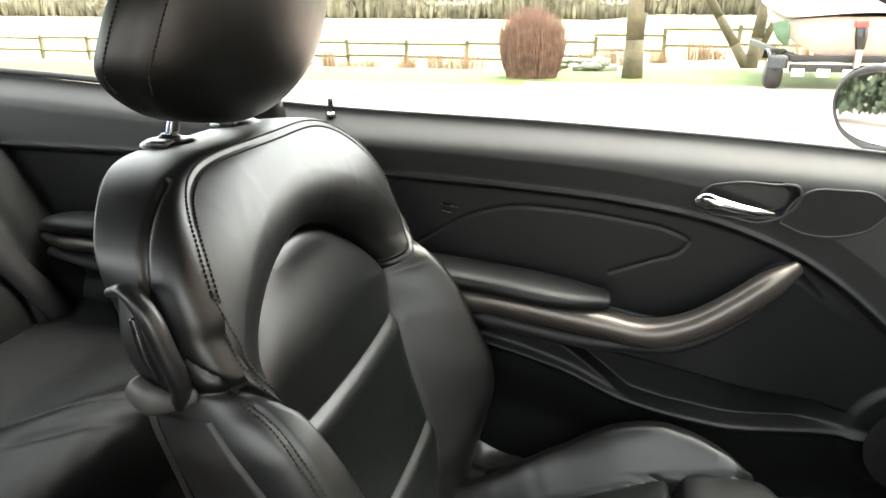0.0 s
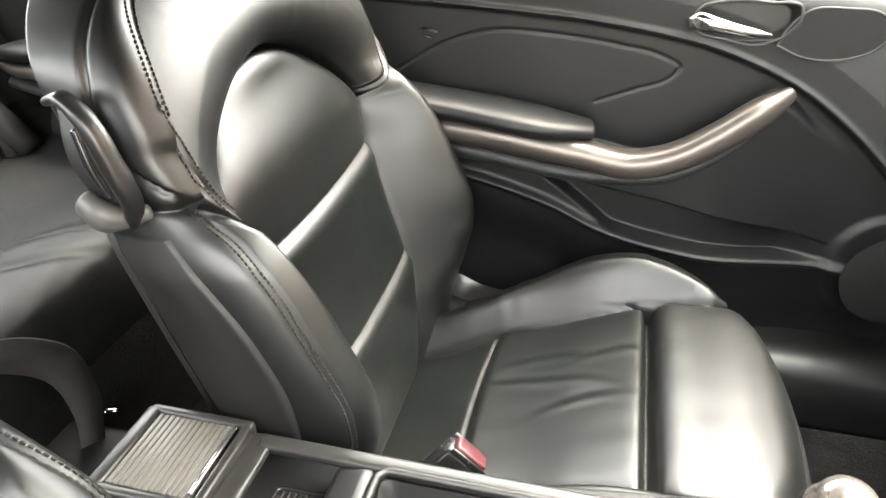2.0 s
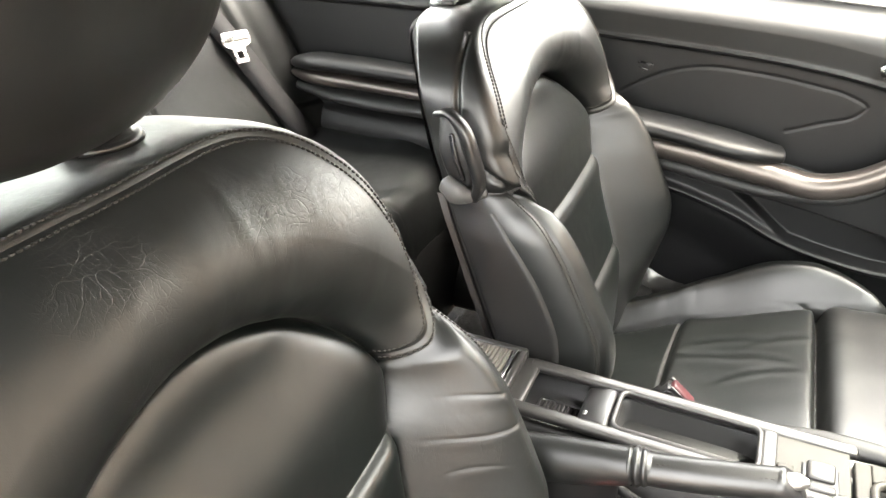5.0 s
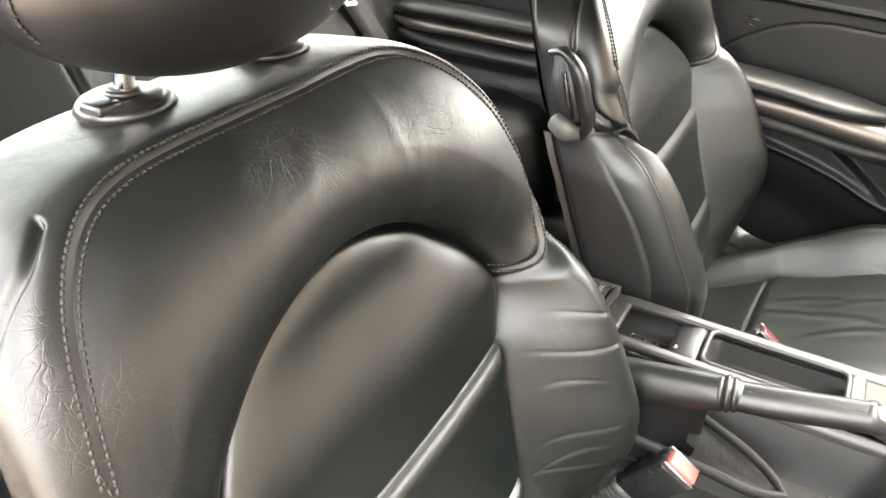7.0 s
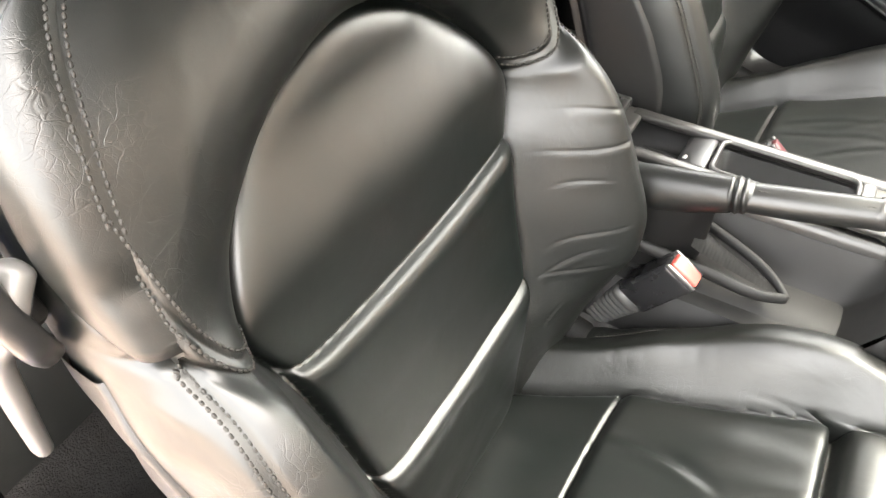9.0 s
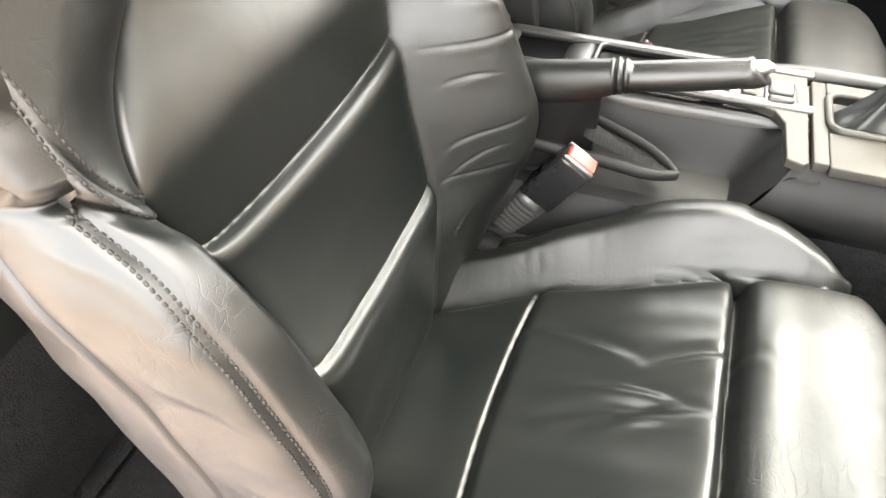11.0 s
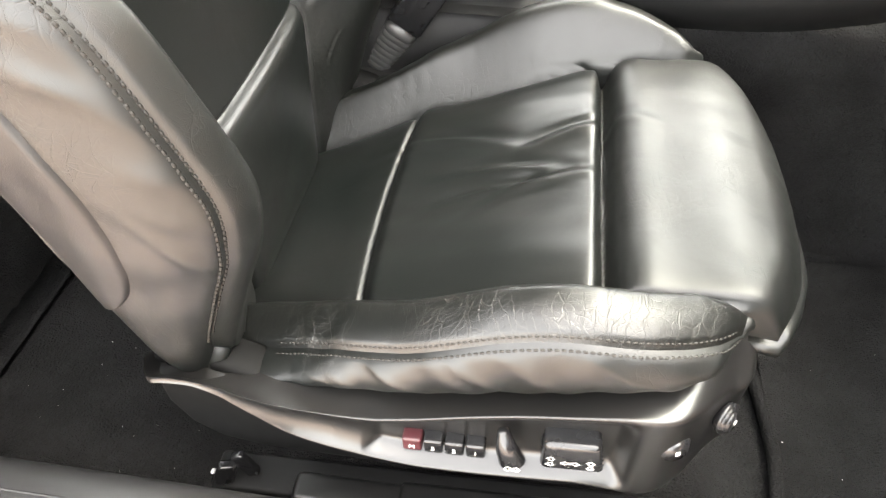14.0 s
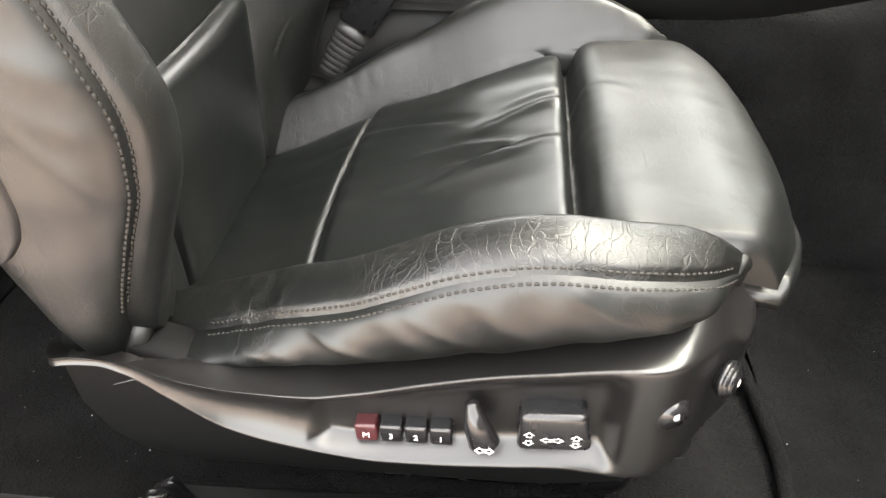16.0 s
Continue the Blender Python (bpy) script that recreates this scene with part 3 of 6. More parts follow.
CUSH_Z = cur((-0.28, 0.440), (-0.20, 0.464), (-0.138, 0.489), (-0.06, 0.518), (0.0, 0.543), (0.071, 0.567), (0.12, 0.579), (0.17, 0.584), (0.21, 0.577), (0.24, 0.560), (0.267, 0.525))
CUSH_H = cur((-0.28, 0.030), (-0.20, 0.040), (-0.16, 0.043), (-0.11, 0.050), (-0.08, 0.052), (-0.045, 0.058), (-0.01, 0.061), (0.02, 0.059), (0.056, 0.052), (0.09, 0.038), (0.12, 0.025), (0.15, 0.012), (0.175, 0.0))
CUSH_W = cur((-0.28, 0.198), (-0.20, 0.206), (-0.16, 0.215), (-0.11, 0.231), (-0.08, 0.239), (-0.045, 0.247), (-0.01, 0.250), (0.055, 0.250), (0.09, 0.246), (0.12, 0.237), (0.15, 0.221), (0.175, 0.199), (0.21, 0.185), (0.30, 0.182))
CUSH_E = cur((-0.28, 0.118), (-0.19, 0.142), (-0.138, 0.155), (0.0, 0.168), (0.071, 0.176), (0.3, 0.178))
TRIM_TOP = cur((-0.30, 0.486), (-0.21, 0.490), (-0.19, 0.493), (-0.15, 0.497), (-0.11, 0.504), (-0.08, 0.508), (-0.04, 0.516), (0.0, 0.526), (0.04, 0.534), (0.08, 0.545), (0.12, 0.556), (0.15, 0.564), (0.18, 0.568))


def cushion(seat, seed, wear, leather):
    a = np.linspace(-1, 1, 181)
    s = np.sign(a) * (0.35 * np.abs(a) + 0.65 * np.sin(np.abs(a) * np.pi / 2))
    s = s[None, :]
    t = np.linspace(0, 1, 201)[:, None]
    au0 = np.abs(s) * 0.252
    front = np.where(au0 < 0.179, 0.259 - 0.050 * (au0 / 0.179) ** 2.2, 0.177 - 0.006 * np.clip((au0 - 0.179) / 0.073, 0, 1) ** 1.5)
    x = -0.275 + t * (front + 0.275)
    inner, full = 0.179 / 0.252, CUSH_W(np.minimum(x, 0.05))
    u = np.where(np.abs(s) < inner, s * full, np.sign(s) * (inner * full + (np.abs(s) - inner) / (1 - inner) * (CUSH_W(x) - inner * full)))
    au = np.abs(u)
    e = CUSH_E(x)
    is_ins = au < e
    thigh = is_ins & (x > 0.077)
    ridge = CUSH_W(x) - 0.034
    rise = sm((au - e) / np.maximum(ridge - e, 0.02))
    fall = np.clip((au - ridge) / 0.036, 0, 1) ** 2
    g = np.where(is_ins, 0, CUSH_H(x) * rise ** 0.85 - 0.014 * fall + 0.006 * (1 - np.exp(-np.maximum(au - e, 0) / 0.01)))
    d_e = au - e
    pillow = 0.008 * (1 - np.exp(-np.maximum(-d_e, 0) / 0.012)) - 0.004
    g = g + np.where(is_ins, pillow, 0) + groove(d_e, 0.0035, 0.008)
    seam = -0.138 + 0.008 * (u / 0.15) ** 2
    step = 0.010 / (1 + np.exp(-(x - seam - 0.006) / 0.0025)) * np.exp(-np.maximum(x - seam, 0) / 0.06)
    g = g + np.where(is_ins, step + groove(x - seam, 0.003, 0.006), 0)
    gap = np.abs(x - 0.077)
    g = g + np.where(au < e + 0.002, groove(gap, 0.006, 0.026) + groove(gap, 0.014, 0.005), 0)
    g = g + 0.004 * np.exp(-((x - 0.10) / 0.02) ** 2) * (x > 0.077) * is_ins
    # sat-in hollow and creases
    g = g - wear * 0.006 * np.exp(-((x - 0.0) / 0.07) ** 2 - (u / 0.09) ** 2) * is_ins
    g = g + wear * 0.0052 * ripple(x * 0.6, u * 2.2, seed, 38) * np.where(is_ins & (x < 0.07) & (x > -0.13), sm(-d_e / 0.03), 0.45)
    g = g + 0.0030 * ripple(x * 3.2 + 1.2 * au, au * 0.8, seed + 13, 70) * np.where(is_ins, 0, 1) * np.exp(-((x + 0.15) / 0.07) ** 2) * sm((au - e) / 0.02)
    r = np.random.RandomState(seed + 3)
    for c in range(5):
        xc, uc = -0.08 + 0.15 * r.rand(), -0.02 + 0.12 * r.rand()
        ang = 0.5 * (r.rand() - 0.5)
        along = (x - xc) * math.cos(ang) + (u - uc) * math.sin(ang)
        across = -(x - xc) * math.sin(ang) + (u - uc) * math.cos(ang) + 3 * along ** 2
        g = g + wear * 0.0035 * (np.exp(-(across / 0.008) ** 2) - 0.8 * np.exp(-((across - 0.013) / 0.008) ** 2)) * np.exp(-(along / 0.05) ** 2) * sm(-d_e / 0.02)
    g = g + groove(CUSH_W(x) - au, 0.0024, 0.0045)
    z = CUSH_Z(x) + g
    z = z - 0.025 * np.clip((t - 0.93) / 0.07, 0, 1) ** 2.5 * sm((0.190 - au) / 0.012)
    P = np.stack([x + 0 * u, u + 0 * x, z], -1)

    def faces(m):
        c = m[:-1, :-1].astype(int) + m[1:, 1:] + m[:-1, 1:] + m[1:, :-1]
        return c >= 2
    fi, ft = faces(is_ins), faces(thigh)
    fr = faces(x + 0 * u > seam)
    left = faces(u + 0 * x > 0)
    surf("seat_pad", P, LEATHER_PAD, seat, "creased black leather seat pad", mask=fi & fr & ~ft)
    surf("rear_pad", P, LEATHER_PAD, seat, mask=fi & ~fr)
    surf("thigh_support", P, leather, seat, "sliding black leather thigh support", mask=ft)
    surf("cushion_bolster", P, leather, seat, "black leather cushion bolster", mask=~fi & left)
    surf("cushion_bolster", P, LEATHER_CRACKED if wear > 0.5 else leather, seat, "rubbed and cracked black leather cushion bolster" if wear > 0.5 else "black leather cushion bolster", mask=~fi & ~left)
    # apron that drops from the stitched edge to the plastic trim
    loop = np.concatenate([P[:, 0], P[-1, 1:-1], P[::-1, -1]])
    nrm = grid_normals(P)
    nl = np.concatenate([nrm[:, 0], nrm[-1, 1:-1], nrm[::-1, -1]])
    tan = np.gradient(loop, axis=0)
    outw = np.stack([tan[:, 1], -tan[:, 0], 0 * tan[:, 0]], 1)
    outw /= np.linalg.norm(outw, axis=1)[:, None] + 1e-9
    q = np.linspace(0, 1, 25)[None, :]
    lx, ly, lz = [loop[:, k][:, None] for k in range(3)]
    fx = sm((np.abs(ly) - 0.186) / 0.016)
    zb = (TRIM_TOP(lx) - 0.004) * fx + (lz - 0.024) * (1 - fx)
    zb = np.minimum(zb, lz - 0.006 - 0.020 * sm((lx - 0.06) / 0.08) * (1 - 0.7 * sm((lx - 0.12) / 0.05)) * fx)
    puff = (0.005 + 0.009 * fx) * np.sin(np.pi * q * 0.9) + 0.004 * (1 - np.exp(-q / 0.03)) - 0.03 * q ** 3 * (1 - fx)
    puff = puff + wear * 0.005 * ripple(lx * 2 + 0 * q, lz + (zb - lz) * q, seed + 9, 60) * sm(q * 4)
    for c in range(7):
        xc, slant, wide = -0.19 + 0.036 * c + 0.03 * r.rand(), 0.05 + 0.05 * r.rand(), 0.004 + 0.006 * r.rand()
        puff = puff + wear * 0.0015 * np.exp(-((lx - xc - slant * q) / wide) ** 2) * sm(q / 0.15) * sm((0.95 - q) / 0.3) * fx
    puff = puff * (1 - 0.75 * sm((lx - 0.135) / 0.035) * fx)
    foot = 0.238 - 0.060 * sm((lx - 0.10) / 0.085) ** 2
    reach = (foot - 0.008 - np.abs(ly)) * fx * q ** 1.5 * np.sign(ly)
    R = np.stack([lx + outw[:, 0][:, None] * puff, ly + outw[:, 1][:, None] * puff + reach, lz + (zb - lz) * q], -1)
    surf("apron", R, leather, seat, "puckered black leather side apron")
    row, low = rim_inset(P, 0.0045), inset(R, 0.0055)
    rn = grid_normals(R)[:, 3]
    for part_of in (slice(40, 199), slice(-199, -40)):
        stitches("stitching", row[part_of], nl[part_of], THREAD, seat)
        stitches("stitching", low[part_of], -rn[part_of], THREAD, seat)
    return P


def side_trim(seat, sign, switches):
    """Moulded plastic valance along the foot of the cushion; sign -1 is the seat's right side."""
    run = np.linspace(-0.290, 0.300, 220)[:, None]
    nose = np.maximum(run - 0.183, 0)
    x = np.minimum(run, 0.183) + 0.016 * (1 - np.exp(-nose / 0.016))
    v = np.linspace(0, 1, 120)[None, :]
    low = cur((-0.290, 0.500), (-0.272, 0.512), (-0.256, 0.516), (-0.239, 0.517), (-0.219, 0.510), (-0.196, 0.491), (-0.160, 0.463), (-0.130, 0.452), (-0.097, 0.445), (-0.054, 0.440), (-0.018, 0.441), (0.03, 0.445), (0.07, 0.449), (0.111, 0.446), (0.158, 0.448), (0.176, 0.458), (0.190, 0.475), (0.205, 0.482))(x)
    high = cur((-0.290, 0.508), (-0.272, 0.520), (-0.250, 0.524), (-0.217, 0.521), (-0.196, 0.512), (-0.177, 0.506), (-0.152, 0.502), (-0.111, 0.500), (-0.07, 0.508), (-0.018, 0.524), (0.024, 0.535), (0.059, 0.541), (0.094, 0.546), (0.126, 0.547), (0.150, 0.542), (0.184, 0.530))(x)
    top = TRIM_TOP(x) - 0.003 - 0.014 * sm((x - 0.160) / 0.03)
    un, mid, hi = np.clip(v / 0.18, 0, 1), np.clip((v - 0.18) / 0.47, 0, 1), np.clip((v - 0.65) / 0.35, 0, 1)
    z = low - 0.014 * (1 - un) ** 1.5 + (high - low) * mid + (top - high) * hi
    in_x = sm((x + 0.108) / 0.018) * sm((0.110 - x) / 0.018)
    scoop = 0.018 * sm((mid - 0.02) / 0.12) * sm((0.98 - mid) / 0.30) * in_x
    hollow = np.sin(np.pi * mid) ** 0.8 * (0.010 * sm((x + 0.21) / 0.08) * sm((0.06 - x) / 0.1) + 0.002) * (1 - in_x)
    out = 0.268 - 0.030 * (1 - un) ** 2.0 - scoop - hollow - 0.046 * hi ** 1.35
    out = out - 0.052 * sm((x - 0.10) / 0.085) ** 2 - 0.030 * sm((-0.262 - x) / 0.030) ** 2 - nose
    ker = np.exp(-(np.arange(-9, 10) / 4.0) ** 2)
    ker /= ker.sum()

    def soften(a):
        a = np.pad(a + 0 * x * v, ((0, 0), (9, 9)), mode="edge")
        return np.stack([np.convolve(row, ker, "valid") for row in a])
    out, z = soften(out), soften(z)
    P = np.stack([x + 0 * v, sign * out, z], -1)
    surf("side_trim", P, VALANCE, seat, "moulded satin black plastic valance")
    # dull cover that hangs below the valance
    outline = [(-0.284, 0.506), (-0.291, 0.475), (-0.289, 0.440), (-0.274, 0.408), (-0.248, 0.388), (-0.205, 0.380), (-0.10, 0.380), (0.06, 0.384), (0.120, 0.396), (0.146, 0.424), (0.146, 0.452), (0.02, 0.452), (-0.10, 0.452), (-0.16, 0.470), (-0.20, 0.495), (-0.25, 0.510)]
    bm = bmesh.new()
    bm.faces.new([bm.verts.new((a, sign * 0.205, b)) for a, b in outline])
    ext = bmesh.ops.extrude_face_region(bm, geom=bm.faces[:])
    bmesh.ops.translate(bm, vec=(0, sign * 0.032, 0), verts=[g for g in ext["geom"] if isinstance(g, bmesh.types.BMVert)])
    bmesh.ops.recalc_face_normals(bm, faces=bm.faces[:])
    rim = [e for e in bm.edges if all(abs(abs(p.co.y) - 0.237) < 1e-4 for p in e.verts)]
    bmesh.ops.bevel(bm, geom=rim, offset=0.006, segments=3, affect='EDGES', profile=0.5)
    part("lower_cover", bm, BOOTSKIN, seat, "dull black cover below the valance")
    if not switches:
        return
    for k, ch in enumerate("M321"):
        bx, bz = -0.064 + 0.0172 * k, 0.4620 + 0.0005 * k
        b = part("memory_button", block((0.0158, 0.014, 0.0165), (bx, -0.254, bz), 0.0022, 3, (0, -2, 0)), DARKRED if k == 0 else GLOSSBLACK, seat, "dark red memory button" if k == 0 else "black numbered memory button")
        letter(ch, 0.0072, pose(bx, -0.2614, bz - 0.0012, 90, 0, 0), b)
    knob = sweep("backrest_switch", [(0.008, -0.260, 0.500, 0.005, 0.006), (0.011, -0.266, 0.490, 0.008, 0.008), (0.017, -0.267, 0.471, 0.011, 0.008)], GLOSSBLACK, seat, "black upright backrest switch", n=16, up=(0, 1, 0))
    slab = part("seat_switch", block((0.050, 0.024, 0.033), (0.062, -0.256, 0.4835), 0.005, 5, (0, -5, 0), 0.86), GLOSSBLACK, seat, "wide black seat position switch")
    for ax, turn in ((0.0145, 90), (0.0205, -90)):
        arrow(pose(ax, -0.2762, 0.4735, 80, 0, 0), 0.0030, knob, turn)
    for ax, az, turn in ((0.046, 0.4975, 0), (0.046, 0.4905, 180), (0.0575, 0.494, 90), (0.0645, 0.4945, -90), (0.0765, 0.4975, 0), (0.0765, 0.4915, 180)):
        arrow(pose(ax, -0.2688 + 0.042 * (az - 0.484), az - 0.0145, 87.6, 0, 0) @ Matrix.Diagonal((1.25, 0.85, 1, 1)), 0.0030, slab, turn)
    for bx, by, bz, tz in ((0.134, -0.255, 0.503, 22), (0.176, -0.224, 0.503, 52)):
        sw = part("round_switch", join(round_bar(0.0118, 0.0112, 0.012, (bx, by - 0.001, bz), (82, 0, tz), 32, 0.0020), round_bar(0.0135, 0.0135, 0.008, (bx, by, bz), (82, 0, tz), 32, 0.002)), GLOSSBLACK, seat, "round black lumbar switch")
        part("printed_mark", block((0.0036, 0.0003, 0.0040), (bx + 0.0078 * math.sin(radians(tz)), by - 0.0078 * math.cos(radians(tz)), bz + 0.001), 0, 1, (-8, 0, tz)), WHITE, sw, smooth=False)


def letter(text, size, m, parent):
    cu = bpy.data.curves.new("letter", 'FONT')
    cu.body, cu.size, cu.align_x, cu.align_y, cu.extrude = text, size, 'CENTER', 'CENTER', 0.0002
    tmp = bpy.data.objects.new("tmp", cu)
    scene.collection.objects.link(tmp)
    me = bpy.data.meshes.new_from_object(tmp.evaluated_get(bpy.context.evaluated_depsgraph_get()))
    bpy.data.objects.remove(tmp)
    me.transform(m)
    return link("legend", me, WHITE, parent, smooth=False)


def arrow(m, r, parent, turn):
    """A small printed outline arrow."""
    bm = bmesh.new()
    pts = [(0, 1.2), (1.1, 0), (0.55, 0), (0.55, -0.9), (-0.55, -0.9), (-0.55, 0), (-1.1, 0)]
    o = [bm.verts.new((px * r, py * r, 0)) for px, py in pts]
    i = [bm.verts.new((px * r * 0.6, (py - 0.05) * r * 0.6, 0)) for px, py in pts]
    for k in range(len(pts)):
        bm.faces.new((o[k], o[(k + 1) % 7], i[(k + 1) % 7], i[k]))
    bm.transform(m @ pose(0, 0, 0, 0, 0, turn))
    part("arrow_mark", bm, WHITE, parent, smooth=False)


def headrest(seat, lift, back, base):
    a = np.linspace(0, 2 * np.pi, 72, endpoint=False)[None, :]
    v = np.linspace(-1, 1, 41)[:, None]
    zc = 1.168 + 3.0 * lift + 0.100 * v
    k = (1 - np.abs(v) ** 2.6 + 1e-6) ** 0.42
    ca, sa = np.cos(a), np.sin(a)
    rx = 0.064 * k * np.sign(ca) * np.abs(ca) ** 0.75
    ry = (0.153 - 0.010 * v) * (0.25 + 0.75 * k) * np.sign(sa) * np.abs(sa) ** 0.72 * np.minimum(1, k * 2.2)
    cx = -0.434 + 2.2 * lift + 0.030 * v + 0.03 * (ry / 0.14) ** 2 * -1
    bulge = 0.012 * np.maximum(ca, 0) * (1 - v ** 2)
    crease = -0.005 * (np.exp(-((np.abs(a - np.pi) - 1.70) / 0.05) ** 2) + np.exp(-((np.abs(a - np.pi) - 0.60) / 0.05) ** 2)) * k
    P = np.stack([cx + rx + bulge + crease * ca, ry + crease * sa, zc + 0.030 * (np.abs(ry) / 0.15) ** 2 * sm(-0.9 * v)], -1)
    rest = surf("headrest", P, LEATHER, seat, "black leather headrest with piped seams", closed=True)
    for col in (14, 19, 53, 58):
        line = P[6:-3, col]
        stitches("seam_stitching", line, line - np.array([-0.45, 0.0, 1.18]), THREAD, rest)
    for u in (-0.068, 0.068):
        sweep("headrest_post", [(back - 0.010, u, base - 0.04, 0.0065, 0.0065), (back, u, base, 0.0065, 0.0065), (back + 0.023, u, base + 0.08, 0.0065, 0.0065)], CHROME, seat, "chrome headrest post", n=8, up=(0, 1, 0))
        part("post_collar", join(round_bar(0.034, 0.027, 0.010, (back, u, base + 0.001), seg=32, bevel=0.003), round_bar(0.012, 0.0105, 0.008, (back, u, base + 0.008), seg=24, bevel=0.002), block((0.020, 0.018, 0.008), (back + 0.004, u - 0.020, base + 0.005), 0.003)), PLASTIC, seat, "black plastic headrest collar")


def car_seat(x, y, label, seed, wear, long_lever, lean=0.0, crown=0.188, group="front seats"):
    seat = thing("car_seat", (x, y, 0), label, "car seat", group)
    leather = LEATHER_WORN if wear > 0.5 else LEATHER
    backrest(seat, seed, wear, leather, lean, crown)
    cushion(seat, seed + 20, wear, leather)
    headrest(seat, 0.0 if lean else 0.006, -0.476 - 0.6 * lean, 1.072 - 0.8 * lean)
    side_trim(seat, -1, True)
    side_trim(seat, 1, False)
    part("front_cover", block((0.030, 0.40, 0.17), (0.158, 0, 0.462), 0.012, 3, (0, -6, 0)), FLANK, seat, "black front cover under the cushion")
    part("seat_base", block((0.40, 0.40, 0.06), (-0.02, 0, 0.405), 0.015), CARPET, seat)
    for u in (-0.212, 0.212):
        part("seat_rail", block((0.52, 0.044, 0.020), (-0.03, u, 0.283), 0.005, 3, (0, -3.5, 0)), FLANK, seat, "black steel seat runner")
        part("rail_cover", join(block((0.325, 0.040, 0.024), (0.072, u * 1.06, 0.292), 0.008, 4, (0, -3.5, 0)), block((0.15, 0.036, 0.020), (-0.125, u * 1.06, 0.281), 0.008, 4, (0, -1, 0))), PLASTIC, seat, "black plastic runner cover")
        part("rail_bracket", block((0.008, 0.012, 0.006), (0.226, u, 0.309), 0.002), SILVER, seat, "white end clip")
    part("seat_frame", block((0.36, 0.36, 0.12), (-0.03, 0, 0.35), 0.02), GLOSSBLACK, seat, "dark steel seat frame")
    # belt guide and tilt lever on the right shoulder
    sweep("belt_guide", [(-0.420, -0.268, 0.976, 0.004, 0.008), (-0.402, -0.277, 0.981, 0.005, 0.008), (-0.384, -0.281, 0.968, 0.007, 0.009), (-0.370, -0.281, 0.934, 0.008, 0.009), (-0.364, -0.275, 0.897, 0.007, 0.009), (-0.372, -0.268, 0.878, 0.006, 0.008)], PLASTIC, seat, "black plastic belt guide loop", n=36, up=(0, 1, 0), square=2.6)
    sweep("guide_plate", [(-0.409, -0.262, 0.970, 0.010, 0.008), (-0.400, -0.267, 0.935, 0.017, 0.010), (-0.388, -0.264, 0.895, 0.014, 0.010)], SHELL, seat, n=16, up=(0, 1, 0), square=3)
    sweep("guide_slot", [(-0.400, -0.2745, 0.955, 0.003, 0.0035), (-0.393, -0.2775, 0.930, 0.0035, 0.0035), (-0.384, -0.2745, 0.902, 0.003, 0.0035)], GLOSSBLACK, seat, "black belt slot", n=14, up=(0, 1, 0), square=3)
    if long_lever:
        sweep("tilt_lever", [(-0.375, -0.262, 0.935, 0.012, 0.008), (-0.374, -0.278, 0.915, 0.013, 0.009), (-0.392, -0.284, 0.886, 0.011, 0.008), (-0.402, -0.286, 0.835, 0.009, 0.007), (-0.416, -0.285, 0.772, 0.008, 0.006)], GREYLEVER, seat, "long grey plastic tilt lever", n=30, up=(0, 1, 0), square=2.6)
    else:
        sweep("tilt_lever", [(-0.362, -0.262, 0.884, 0.005, 0.007), (-0.376, -0.273, 0.882, 0.007, 0.009), (-0.391, -0.280, 0.886, 0.010, 0.014), (-0.405, -0.278, 0.894, 0.009, 0.013)], GREYLEVER, seat, "short grey plastic tilt lever", n=18, up=(0, 0, 1))
    return seat


car_seat(0.0, 0.010, "worn black leather driver's sports seat with power switches", 11, 1.0, True, 0.0, 0.184)
car_seat(0.028, 0.735, "smooth black leather passenger sports seat beside the door", 31, 0.35, False, 0.022, 0.172)


# ---- car interior: floor and body ----
def profile(name, pts, x0, x1, mat, parent=None, label="", n=2, bow=0.0):
    """A section in y and z drawn out along x."""
    xs = np.linspace(x0, x1, n)
    P = np.array([[(x, y + bow * ((x - x0) / (x1 - x0) - 0.5) ** 2, z) for y, z in pts] for x in xs])
    return surf(name, P, mat, parent, label, closed=True)


def smooth_section(pts, n):
    q = spline([(a, b, 0) for a, b in pts], n)
    return [(a, b) for a, b, c in q]


fx = np.linspace(-1.0, 1.0, 160)[:, None]
fy = np.linspace(-0.31, 1.10, 150)[None, :]
tunnel = 0.17 * sm((0.15 - np.abs(fy - 0.372)) / 0.06)
fz = 0.272 + tunnel - 0.03 * sm((-0.585 - fx) / 0.02) + 0.006 * ripple(fx, fy, 3, 9) + 0.25 * sm((fx - 0.72) / 0.3) + 0.12 * sm((-0.285 - fy) / 0.02) * 0
fz = fz + 0.10 * sm((0.012 - (fy + 0.31)) / 0.012)
tagged(surf("floor", np.stack([fx + 0 * fy, fy + 0 * fx, fz], -1), CARPET), "charcoal carpet over the car floor and tunnel", "floor", kind="structure")

